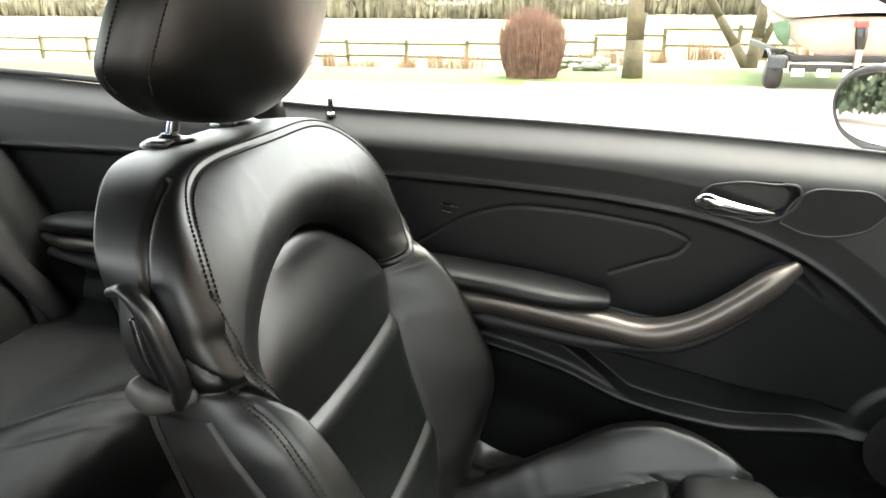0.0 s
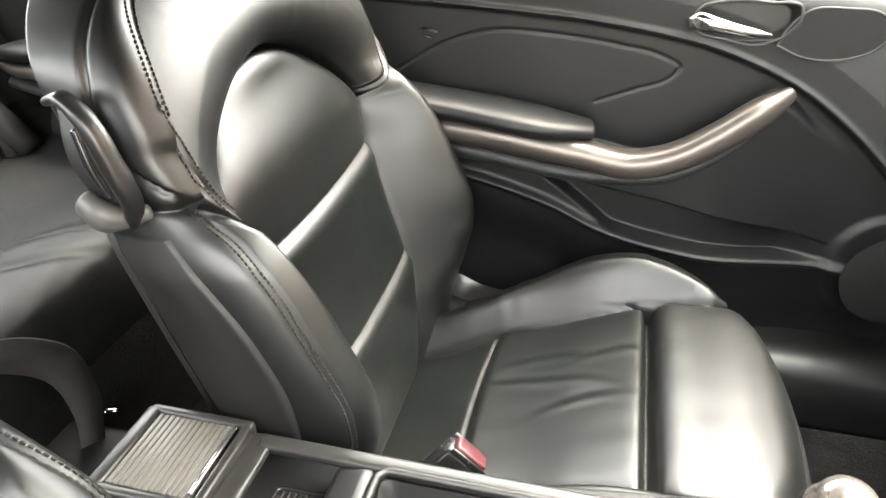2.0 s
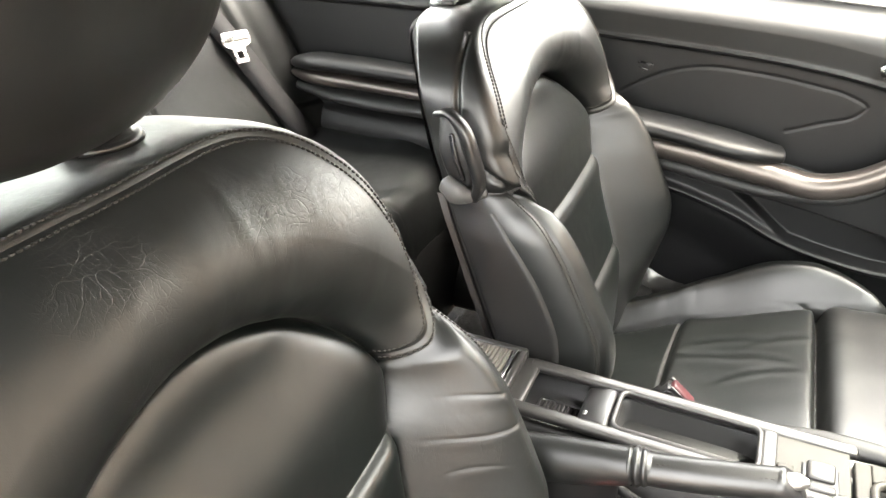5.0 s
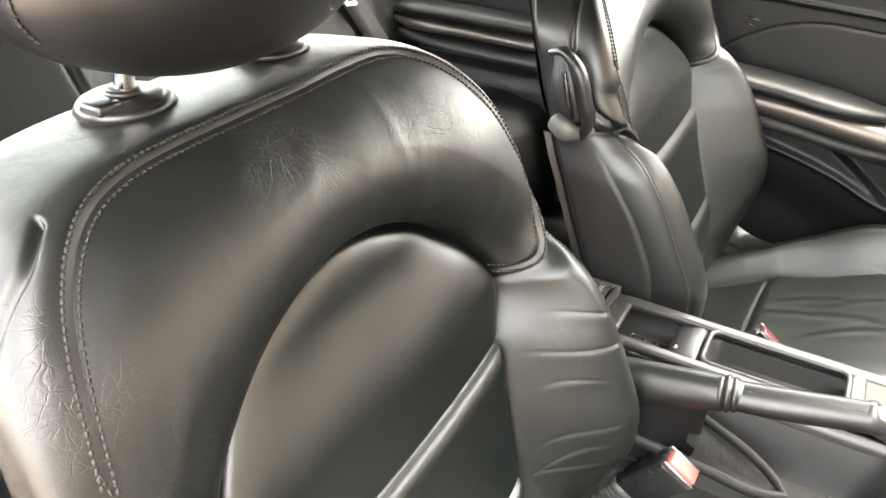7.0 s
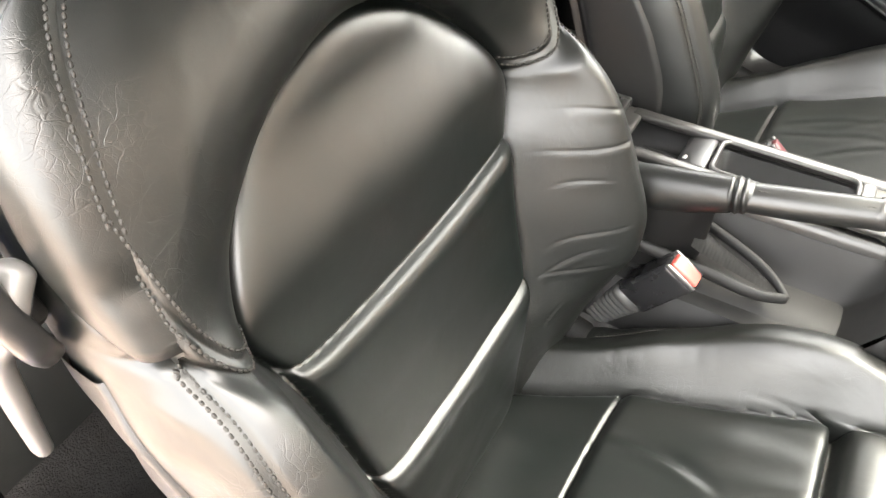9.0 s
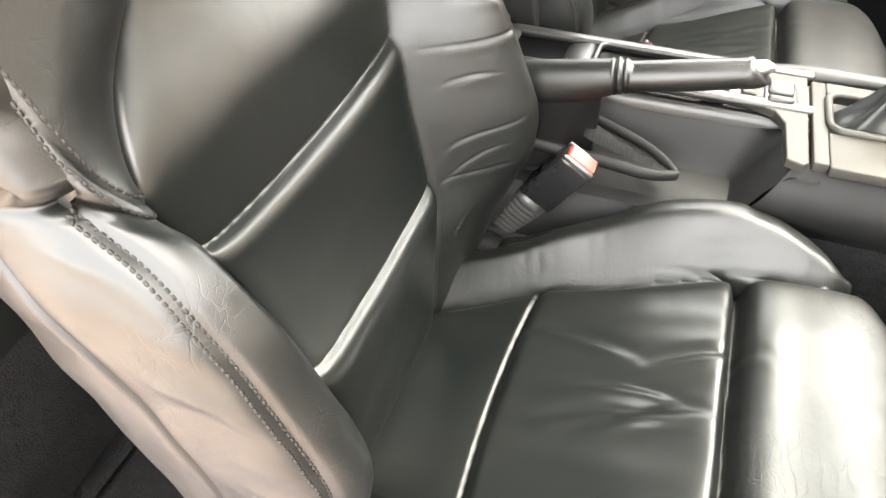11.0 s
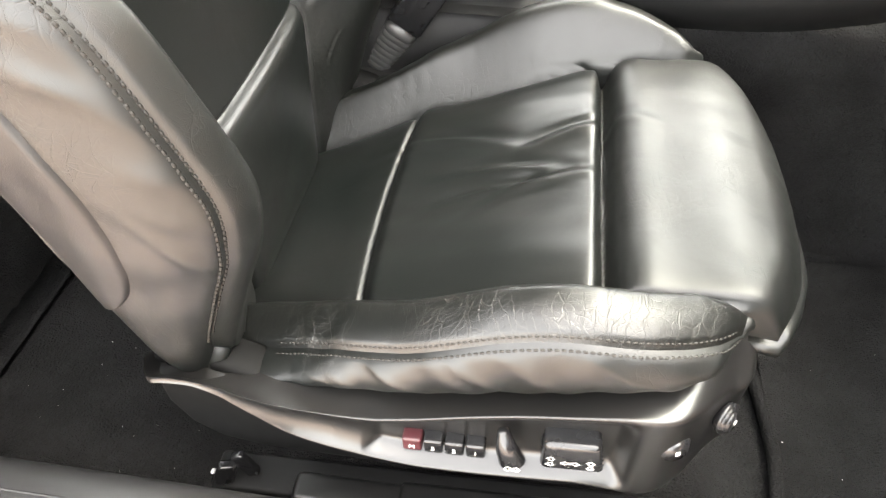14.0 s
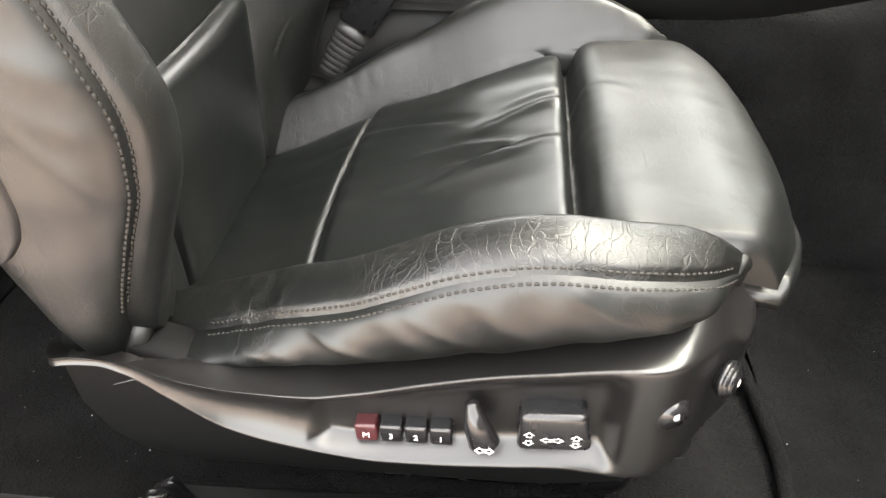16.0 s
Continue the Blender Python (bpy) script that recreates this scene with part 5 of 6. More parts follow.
def rear_bench():
    bench = thing("rear_bench", (0, 0, 0), "grey-black leather rear bench with two bucketed places", "rear seat")

    def faces(m):
        c = m[:-1, :-1].astype(int) + m[1:, 1:] + m[:-1, 1:] + m[1:, :-1]
        return c >= 2
    # cushion: rolls over the front edge
    t = np.linspace(0, 1, 130)[:, None]
    y = np.linspace(-0.28, 1.06, 220)[None, :]
    sx = cur((0, -0.985), (0.55, -0.68), (0.70, -0.622), (0.80, -0.598), (0.88, -0.588), (1.0, -0.600))
    sz = cur((0, 0.668), (0.30, 0.662), (0.50, 0.672), (0.62, 0.668), (0.72, 0.650), (0.80, 0.610), (0.88, 0.54), (1.0, 0.30))
    mid = np.exp(-((y - 0.372) / 0.07) ** 4)
    place = np.minimum(np.abs(y - 0.80), np.abs(y + 0.056))
    side_y = 0.372 + np.abs(y - 0.372)
    x = sx(t) + 0 * y - 0.03 * mid
    z = sz(t) + 0 * y - 0.045 * mid
    d_seam = near(x, side_y + 0 * x, np.array([-0.93, -0.80, -0.72, -0.66, -0.62, -0.58]), np.array([0.56, 0.62, 0.70, 0.75, 0.778, 0.80]))
    z = z + 0.010 * sm((x + 0.72 + 0.6 * (0.74 - side_y)) / 0.06) + groove(d_seam, 0.004, 0.007)
    d_two = near(x, side_y + 0 * x, np.array([-0.70, -0.64, -0.59]), np.array([0.62, 0.69, 0.76]))
    z = z + groove(d_two, 0.010, 0.004)
    z = z + 0.014 * sm((side_y - 0.97) / 0.06) * sm((0.6 - t) / 0.2) + 0.003 * ripple(x * 2, y, 5, 20)
    wrinkle = ripple(x * 3.0 + side_y * 1.2, side_y * 0.6, 15, 60)
    z = z + 0.004 * wrinkle * np.exp(-((x + 0.62) / 0.05) ** 2)
    P = np.stack([x, y + 0 * x, z], -1)
    front = faces(t + 0 * y > 0.88)
    surf("bench_cushion", P, LEATHER_REAR, bench, "smooth grey-black leather cushion", mask=~front)
    surf("bench_base", P, CARPET, bench, "charcoal carpeted seat base", mask=front)
    # backrest
    v = np.linspace(0, 1, 120)[:, None]
    bx = cur((0, -0.945), (0.2, -0.965), (0.5, -1.025), (0.85, -1.115), (0.96, -1.155), (1.0, -1.21))(v)
    bz = cur((0, 0.58), (0.2, 0.69), (0.5, 0.81), (0.85, 0.965), (0.96, 0.995), (1.0, 0.985))(v)
    f = 0.018 * sm((place - 0.13) / 0.05) - 0.02 * mid + groove(place - 0.145, 0.005, 0.012) + groove(np.abs(y - 0.372) - 0.10, 0.005, 0.012)
    f = f + 0.02 * sm((side_y - 1.0) / 0.06) + 0.003 * ripple(bz * 2 + 0 * y, y, 6, 20) + groove(bz - 0.735 + 0 * y, 0.004, 0.006) * (side_y > 0.945)
    B = np.stack([bx + f, y + 0 * v, bz + 0 * y], -1)
    surf("bench_backrest", B, LEATHER_REAR, bench, "grey-black leather backrest")
    profile_shelf = block((0.45, 1.36, 0.03), (-1.50, 0.38, 0.98), 0.01)
    part("parcel_shelf", profile_shelf, SOFT, bench)
    return bench


rear_bench()


def ribbon(name, pts, width, mat, parent, side, thick=0.0016, label=""):
    q = spline(pts, 50)
    s = np.array(side, float)
    s /= np.linalg.norm(s)
    tan = np.gradient(q, axis=0)
    n = np.cross(tan, s)
    n /= np.linalg.norm(n, axis=1)[:, None]
    rows = np.stack([q - s * width / 2 + n * thick, q + s * width / 2 + n * thick, q + s * width / 2 - n * thick, q - s * width / 2 - n * thick], 1)
    return surf(name, rows, mat, parent, label, closed=True)


strap = thing("seat_belt_strap", (0, 0, 0), "loose black belt webbing looped over the bench edge", "belt strap")
ribbon("webbing", [(-0.70, 0.36, 0.655), (-0.62, 0.44, 0.672), (-0.575, 0.50, 0.668), (-0.545, 0.535, 0.635), (-0.535, 0.545, 0.58), (-0.54, 0.54, 0.50), (-0.56, 0.53, 0.40), (-0.57, 0.53, 0.29)], 0.046, WEBBING, strap, (0.45, 0.55, 0.70))
belt = thing("rear_seat_belt", (0, 0, 0), "black rear seat belt with steel tongue across the bench", "seat belt")
ribbon("webbing", [(-1.13, 0.862, 1.025), (-1.085, 0.885, 0.950), (-1.04, 0.912, 0.875), (-0.985, 0.942, 0.775), (-0.948, 0.968, 0.705), (-0.935, 0.982, 0.672), (-0.955, 0.990, 0.650)], 0.048, WEBBING, belt, (0.25, 0.93, 0.20))
plate = [(-0.031, 0.010), (-0.028, -0.004), (-0.013, -0.012), (-0.013, -0.040), (0.013, -0.040), (0.013, -0.012), (0.028, -0.004), (0.031, 0.010)]
bm = bmesh.new()
top = [bm.verts.new((a, b, 0.0015)) for a, b in plate]
low = [bm.verts.new((a, b, -0.0015)) for a, b in plate]
hole_t = [bm.verts.new((a, b, 0.0015)) for a, b in ((-0.007, -0.018), (-0.007, -0.032), (0.007, -0.032), (0.007, -0.018))]
hole_l = [bm.verts.new((a, b, -0.0015)) for a, b in ((-0.007, -0.018), (-0.007, -0.032), (0.007, -0.032), (0.007, -0.018))]
for ring, hole in ((top, hole_t), (low, hole_l)):
    for quad in ((ring[0], ring[1], ring[2], hole[0], hole[3], ring[5], ring[6], ring[7]), (ring[2], ring[3], hole[1], hole[0]), (ring[3], ring[4], hole[2], hole[1]), (ring[4], ring[5], hole[3], hole[2])):
        bm.faces.new(quad)
for k in range(8):
    bm.faces.new((top[k], top[(k + 1) % 8], low[(k + 1) % 8], low[k]))
for k in range(4):
    bm.faces.new((hole_t[k], hole_t[(k + 1) % 4], hole_l[(k + 1) % 4], hole_l[k]))
bmesh.ops.recalc_face_normals(bm, faces=bm.faces)
bm.transform(pose(-1.030, 0.905, 0.885, 64, 0, 66))
part("tongue", bm, BRIGHTSTEEL, belt, "bright steel belt tongue", smooth=False)
bm = block((0.058, 0.020, 0.008), (0, 0.012, 0.0), 0.003, 2)
bm.transform(pose(-1.030, 0.905, 0.885, 64, 0, 66))
part("tongue_grip", bm, BRIGHTSTEEL, belt)

rear_buckle = thing("rear_buckle", (-0.60, 0.53, 0.47), "dark rear console end with chrome latches between the seats", "rear console")
part("console_end", block((0.15, 0.12, 0.22), (0.03, -0.01, -0.07), 0.02, 4), FLANK, rear_buckle)
for k in range(2):
    part("latch", block((0.018, 0.008, 0.012), (0.06 - 0.012 * k, 0.052 - 0.03 * k, 0.052), 0.003, 2, (20, 10, 30)), CHROME, rear_buckle, "bright chrome latch")


# ---- centre console ----
def rounded(x0, x1, y0, y1, r, n=7):
    """A closed rounded rectangle of places."""
    pts = []
    for cx, cy, a0 in ((x1 - r, y1 - r, 0), (x0 + r, y1 - r, 90), (x0 + r, y0 + r, 180), (x1 - r, y0 + r, 270)):
        for k in range(n):
            th = radians(a0 + 90 * k / (n - 1))
            pts.append((cx + r * math.cos(th), cy + r * math.sin(th)))
    return pts


def lip(name, pts, z, w, h, mat, parent, label=""):
    """A rounded bead that follows a closed outline."""
    c = np.array(pts)
    tan = np.roll(c, -1, 0) - np.roll(c, 1, 0)
    tan /= np.linalg.norm(tan, axis=1)[:, None]
    nrm = np.stack([tan[:, 1], -tan[:, 0]], 1)
    a = np.linspace(0, 2 * np.pi, 12, endpoint=False)
    zz = z(c[:, 0]) if callable(z) else np.full(len(c), z)
    rows = np.stack([c[:, None, 0] + nrm[:, None, 0] * w * np.cos(a), c[:, None, 1] + nrm[:, None, 1] * w * np.cos(a), zz[:, None] + h * np.sin(a)], -1)
    return surf(name, np.concatenate([rows, rows[:1]]), mat, parent, label, closed=True)


def plate(name, pts, z, thick, mat, parent, label="", bevel=0.002):
    bm = bmesh.new()
    f = bm.faces.new([bm.verts.new((a, b, z)) for a, b in pts])
    ext = bmesh.ops.extrude_face_region(bm, geom=[f])
    bmesh.ops.translate(bm, verts=[v for v in ext["geom"] if isinstance(v, bmesh.types.BMVert)], vec=(0, 0, -thick))
    bmesh.ops.recalc_face_normals(bm, faces=bm.faces)
    if bevel:
        bmesh.ops.bevel(bm, geom=[e for e in bm.edges if all(abs(v.co.z - z) < 1e-6 for v in e.verts)], offset=bevel, segments=3, profile=0.5, affect='EDGES')
    return part(name, bm, mat, parent, label, smooth=False)


def console():
    con = thing("centre_console", (0, 0, 0), "black and pale metallic centre console with trays and ribbed lid", "centre console")
    body = smooth_section([(0.250, 0.30), (0.252, 0.48), (0.258, 0.560), (0.275, 0.585), (0.30, 0.59), (0.36, 0.59), (0.44, 0.59), (0.466, 0.58), (0.478, 0.52), (0.485, 0.30)], 40)
    profile("console_body", body, -0.44, 0.08, FLANK, con)
    profile("carpet_flank", [(a + (0.008 if a < 0.37 else -0.008), b) for a, b in body], 0.08, 0.66, CARPET, con, "charcoal carpet on the console flank")
    # raised spine that carries the trays
    sp = [(0.352, 0.58), (0.352, 0.652), (0.356, 0.660), (0.362, 0.662), (0.362, 0.635), (0.454, 0.635), (0.454, 0.662), (0.460, 0.660), (0.464, 0.652), (0.468, 0.58)]
    profile("spine", sp, -0.37, 0.10, PLASTIC, con)
    # frame round the trays
    for yy, w in ((0.3665, 0.0085), (0.4490, 0.0085)):
        sweep("tray_rail", [(-0.250, yy, 0.671, w, 0.0055), (-0.05, yy, 0.671, w, 0.0055), (0.115, yy, 0.671, w, 0.0055)], RAIL, con, "satin grey tray rail", n=12, m=18, square=3.4)
    for xx, w in ((-0.252, 0.012), (0.030, 0.008)):
        sweep("tray_cross", [(xx, 0.362, 0.670, w, 0.005), (xx, 0.454, 0.670, w, 0.005)], RAIL, con, n=6, m=14, square=3.4)
    div = block((0.040, 0.078, 0.040), (-0.155, 0.408, 0.652), 0.010, 4, (0, -14, 0))
    part("tray_divider", div, PLASTIC, con, "rounded tray divider with small lock")
    part("divider_button", round_bar(0.004, 0.0035, 0.003, (-0.170, 0.392, 0.668), (0, -60, 0), 14), STEEL, con)
    lip("tray_lip", rounded(-0.136, 0.020, 0.3745, 0.4415, 0.012), 0.674, 0.0035, 0.004, RAIL, con)
    # coin tray with ribbed rubber floor
    part("coin_tray", block((0.084, 0.080, 0.006), (-0.20, 0.408, 0.630), 0.002), RUBBER, con)
    for k in range(9):
        part("rubber_rib", block((0.003, 0.045, 0.003), (-0.225 + 0.0055 * k, 0.408, 0.6345), 0.0008, 1), RUBBER, con)
    lip("tray_lip", rounded(-0.232, -0.176, 0.384, 0.433, 0.006), 0.6345, 0.0025, 0.003, PLASTIC, con)
    # long tray floor, scooped
    tx = np.linspace(-0.134, 0.022, 30)[:, None]
    ty = np.linspace(0.374, 0.443, 24)[None, :]
    tz = 0.600 + 0.058 * (np.abs(ty - 0.408) / 0.0345) ** 4 + 0.05 * sm((tx + 0.02) / 0.042) ** 2 * 0.4 + 0.055 * sm((-0.122 - tx) / 0.012)
    tz = np.minimum(tz, 0.662)
    surf("long_tray", np.stack([tx + 0 * ty, ty + 0 * tx, tz], -1), RUBBER, con, "deep black rubber-lined tray")
    # ribbed sliding lid
    part("lid_frame", join(block((0.104, 0.010, 0.016), (-0.312, 0.360, 0.678), 0.004), block((0.104, 0.010, 0.016), (-0.312, 0.455, 0.678), 0.004), block((0.016, 0.10, 0.016), (-0.360, 0.4075, 0.678), 0.005), block((0.010, 0.10, 0.014), (-0.266, 0.4075, 0.678), 0.003)), RAIL, con)
    for k in range(14):
        part("lid_slat", block((0.0050, 0.084, 0.008), (-0.349 + 0.0056 * k, 0.4075, 0.680), 0.0012, 2), LIDRIB, con)
    part("lid_pull", block((0.004, 0.080, 0.010), (-0.2735, 0.4075, 0.684), 0.0015), CHROME, con, "bright lid pull")
    # handbrake well: narrow rim that closes to a point
    for yy in (0.0, 1.0):
        pts = [(-0.30, 0.262, 0.640, 0.0055, 0.008), (-0.20, 0.262, 0.632, 0.0055, 0.008), (-0.10, 0.266, 0.622, 0.0055, 0.008), (-0.03, 0.272, 0.613, 0.005, 0.007), (-0.012, 0.280, 0.612, 0.0045, 0.0065)] if yy == 0 else [(-0.012, 0.280, 0.612, 0.0045, 0.0065), (-0.022, 0.290, 0.616, 0.0045, 0.0065), (-0.10, 0.325, 0.632, 0.0045, 0.0065), (-0.22, 0.338, 0.645, 0.0045, 0.0065)]
        sweep("brake_well_rim", pts, FLANK, con, n=40, m=14)
    # flank between well and shift plate
    hx = np.linspace(-0.20, 0.125, 60)[:, None]
    hv = np.linspace(0, 1, 40)[None, :]
    hy = 0.358 - hv * 0.105
    hz = 0.650 - 0.060 * sm(hv / 0.35) - 0.01 * hv + 0.075 * sm((hx - 0.04) / 0.06) * sm(hv / 0.3)
    surf("side_flank", np.stack([hx + 0 * hv, hy + 0 * hx, hz], -1), FLANK, con)
    sweep("flank_line", [(-0.08, 0.3515, 0.640, 0.001, 0.001), (0.05, 0.3515, 0.632, 0.001, 0.001)], STEEL, con, n=6, m=6)
    # knee wall beside the footwell
    kx = np.linspace(0.10, 0.62, 60)[:, None]
    kv = np.linspace(0, 1, 30)[None, :]
    ky = 0.262 - 0.026 * np.sin(np.pi * np.clip(kv, 0, 1)) + 0.01 * kv
    kz = 0.668 + 0.06 * sm((kx - 0.2) / 0.4) - kv * 0.10
    surf("knee_wall", np.stack([kx - 0.06 * kv * sm((0.16 - kx) / 0.06), ky + 0.004 + 0 * kx, kz], -1), FLANK, con, "soft black console flank")
    # switch panel
    plate("switch_panel", [(0.032, 0.375), (0.05, 0.364), (0.075, 0.353), (0.086, 0.33), (0.088, 0.262), (0.104, 0.255), (0.110, 0.262), (0.110, 0.445), (0.032, 0.445)], 0.673, 0.010, SILVERC, con, "pale metallic switch panel")
    part("small_button", block((0.016, 0.020, 0.006), (0.046, 0.385, 0.6745), 0.0015), SILVERC, con)
    part("rocker_surround", block((0.036, 0.046, 0.004), (0.080, 0.385, 0.6735), 0.002), PLASTIC, con)
    part("window_rocker", block((0.028, 0.024, 0.010), (0.080, 0.396, 0.6765), 0.004, 4, (10, 0, 0)), RAIL, con)
    part("window_rocker", block((0.028, 0.012, 0.008), (0.080, 0.373, 0.676), 0.003, 3, (-10, 0, 0)), RAIL, con)
    # shift plate with opening
    for size, at in (((0.016, 0.170, 0.012), (0.121, 0.345, 0.670)), ((0.186, 0.066, 0.012), (0.222, 0.289, 0.670)), ((0.186, 0.026, 0.012), (0.222, 0.419, 0.670)), ((0.03, 0.17, 0.012), (0.330, 0.345, 0.670))):
        part("shift_plate", block(size, at, 0.002), SILVERC, con, "pale metallic shift surround")
    lip("boot_ring", rounded(0.130, 0.305, 0.325, 0.405, 0.016), 0.677, 0.0045, 0.0045, SILVERC, con, "rounded pale boot ring")
    for xx in (0.195, 0.238, 0.280):
        part("seat_heat_button", block((0.026, 0.014, 0.008), (xx, 0.287, 0.675), 0.002, 3), SILVERC, con)
        part("button_gap", block((0.014, 0.014, 0.003), (xx + 0.021, 0.287, 0.6755), 0.001, 1), GLOSSBLACK, con)
    part("lever_button", block((0.030, 0.012, 0.008), (0.215, 0.420, 0.676), 0.003), STEEL, con)
    # passenger side rolled edge
    sweep("passenger_edge", [(0.0, 0.470, 0.640, 0.012, 0.014), (0.10, 0.462, 0.664, 0.014, 0.012), (0.20, 0.452, 0.674, 0.010, 0.008), (0.40, 0.450, 0.676, 0.010, 0.008)], SOFT, con, n=30, m=14)
    return con


RAIL = material("satin_grey_rail", (0.014, 0.0137, 0.0132), 0.36, grain=0.00003, grain_scale=1500, vary=0.1)
LIDRIB = material("ribbed_grey_lid", (0.075, 0.070, 0.062), 0.42, vary=0.1)
SILVERC = material("pale_titanium_panel", (0.022, 0.0207, 0.0177), 0.50, spec=0.25, metal=0.05, grain=0.00004, grain_scale=1500, vary=0.06)
console()


def hand_brake():
    hb = thing("handbrake", (0, 0, 0), "black leather handbrake lever with gathered boot", "handbrake")
    grip = sweep("grip", [(-0.090, 0.281, 0.722, 0.0165, 0.0155), (-0.05, 0.283, 0.729, 0.0165, 0.0165), (0.0, 0.288, 0.738, 0.016, 0.016), (0.030, 0.2915, 0.7435, 0.0155, 0.0150)], LEATHER, hb, "stitched black leather grip", n=24, m=24)
    # end cap cut on a slant, thumb button above
    cap = np.array([[(0.026 + 0.018 * k - 0.010 * math.sin(q) * k, 0.2912 + 0.002 * k + (0.0168 - 0.005 * k ** 3) * math.cos(q), 0.7428 + 0.003 * k + (0.0160 - 0.006 * k ** 3) * math.sin(q)) for q in np.linspace(0, 2 * math.pi, 28, endpoint=False)] for k in (0.0, 0.1, 0.3, 0.5, 0.7, 0.85, 1.0)])
    end = np.concatenate([cap, np.tile(cap[-1].mean(0), (1, 28, 1))])
    surf("grip_cap", end, PLASTIC, hb, "slanted black plastic grip end", closed=True)
    sweep("release_button", [(0.030, 0.2915, 0.749, 0.0075, 0.007), (0.046, 0.293, 0.7515, 0.0075, 0.007), (0.050, 0.2935, 0.752, 0.005, 0.0045)], STEEL, hb, "steel release button", n=10, m=20)
    for k, r in ((0, 0.0190), (1, 0.0199), (2, 0.0187)):
        cx = -0.101 + 0.007 * k
        sweep("collar_gather", [(cx - 0.004, 0.2802, 0.7200 + 0.0014 * k, r - 0.003, r - 0.003), (cx, 0.2805, 0.7207 + 0.0014 * k, r, r), (cx + 0.004, 0.2808, 0.7214 + 0.0014 * k, r - 0.003, r - 0.003)], LEATHER, hb, "gathered leather collar" if k == 0 else "", n=8, m=24)
    # sleeve over the lever, slack and wrinkled towards the well
    sleeve = spline([(-0.275, 0.285, 0.664, 0.022, 0.032), (-0.19, 0.283, 0.690, 0.0215, 0.028), (-0.100, 0.2805, 0.7200, 0.0185, 0.0185)], 60)
    q = np.linspace(0, 2 * np.pi, 56, endpoint=False)[None, :]
    sx, sy, sz, sw, sh = [np.array(sleeve)[:, k][:, None] for k in range(5)]
    slack = 1 + 0.035 * ripple(sx * 5 + 0.2 * np.sin(q), sz * 2 + 0.03 * np.cos(q), 5, 60)
    surf("lever_sleeve", np.stack([sx - 0.30 * sh * np.sin(q), sy + sw * np.cos(q) * slack, sz + sh * np.sin(q) * slack], -1), LEATHER, hb, "slack black leather lever sleeve", closed=True)
    # skirt that drops from the sleeve into the well
    v = np.linspace(0, 1, 40)[:, None]
    a = np.linspace(0, 2 * np.pi, 64, endpoint=False)[None, :]
    fold = 1 + 0.05 * np.sin(a * 7 + v * 5) * v
    S = np.stack([-0.165 - 0.030 * v + (0.055 + 0.030 * v) * np.cos(a) * fold, 0.283 + 0.010 * v + (0.018 + 0.012 * v) * np.sin(a) * fold, 0.700 + 0.016 * np.cos(a) - 0.105 * v], -1)
    surf("boot", S, BOOTSKIN, hb, "soft black leather boot", closed=True)
    # pleated gusset between boot and the tip of the rim
    p = np.linspace(0, 1, 150)[:, None]
    w = np.linspace(0, 1, 16)[None, :]
    left, right = 0.268 + 0.009 * p, 0.306 - 0.020 * p
    G = np.stack([-0.120 + 0.100 * p + 0 * w, left + (right - left) * w, 0.652 - 0.034 * p ** 0.8 + 0.008 * np.sin(np.pi * w) * (1 - p) + 0.0006 * np.abs(np.sin(p * np.pi * 24)) - 0.004], -1)
    surf("gusset", G, BOOTSKIN, hb, "pleated black gusset in front of the boot")
    line = np.array([(-0.255 + 0.155 * k, 0.2715, 0.694 + 0.0415 * k) for k in np.linspace(0, 1, 60)])
    stitches("stitching", line, np.tile((0.0, -0.5, 0.86), (60, 1)), THREAD, hb)
    line = np.array([(-0.078 + 0.100 * k, 0.2745 + 0.0085 * k, 0.7375 + 0.0165 * k) for k in np.linspace(0, 1, 40)])
    stitches("stitching", line, np.tile((0.0, -0.5, 0.86), (40, 1)), THREAD, grip)


hand_brake()


KNOB = material("polished_grey_metal", (0.30, 0.28, 0.26), 0.16, metal=0.9, vary=0.08)


def gear_lever():
    g = thing("gear_lever", (0, 0, 0), "gear lever with polished knob and black leather boot", "gear lever")
    a = np.linspace(0, 2 * np.pi, 72, endpoint=False)[None, :]
    v = np.linspace(0, 1, 40)[:, None]
    fold = 1 + 0.10 * np.sin(a * 5 + 1) * np.sin(np.pi * v) + 0.05 * np.sin(a * 11 + 4 * v) * np.sin(np.pi * v)
    e = 2 / 3.5
    ca, sa = np.cos(a), np.sin(a)
    k = (1 - v) ** 1.7
    rx, ry = 0.012 + 0.076 * k, 0.012 + 0.028 * k
    S = np.stack([0.212 - 0.018 * v + rx * np.sign(ca) * np.abs(ca) ** e * fold, 0.366 + ry * np.sign(sa) * np.abs(sa) ** e * fold, 0.652 + 0.090 * v + 0 * a], -1)
    surf("boot", S, LEATHER, g, "creased black leather boot", closed=True)
    sweep("stem", [(0.196, 0.367, 0.735, 0.010, 0.010), (0.190, 0.369, 0.765, 0.012, 0.012)], LEATHER, g, n=8, m=18, up=(1, 0, 0))
    sweep("knob", [(0.189, 0.369, 0.758, 0.014, 0.014), (0.188, 0.370, 0.775, 0.025, 0.025), (0.188, 0.370, 0.790, 0.026, 0.026), (0.188, 0.370, 0.802, 0.018, 0.018)], LEATHER, g, n=20, m=28, up=(1, 0, 0))
    sweep("knob_cap", [(0.188, 0.370, 0.797, 0.0235, 0.0235), (0.188, 0.370, 0.806, 0.018, 0.018)], KNOB, g, "polished knob top", n=8, m=28, up=(1, 0, 0))


gear_lever()


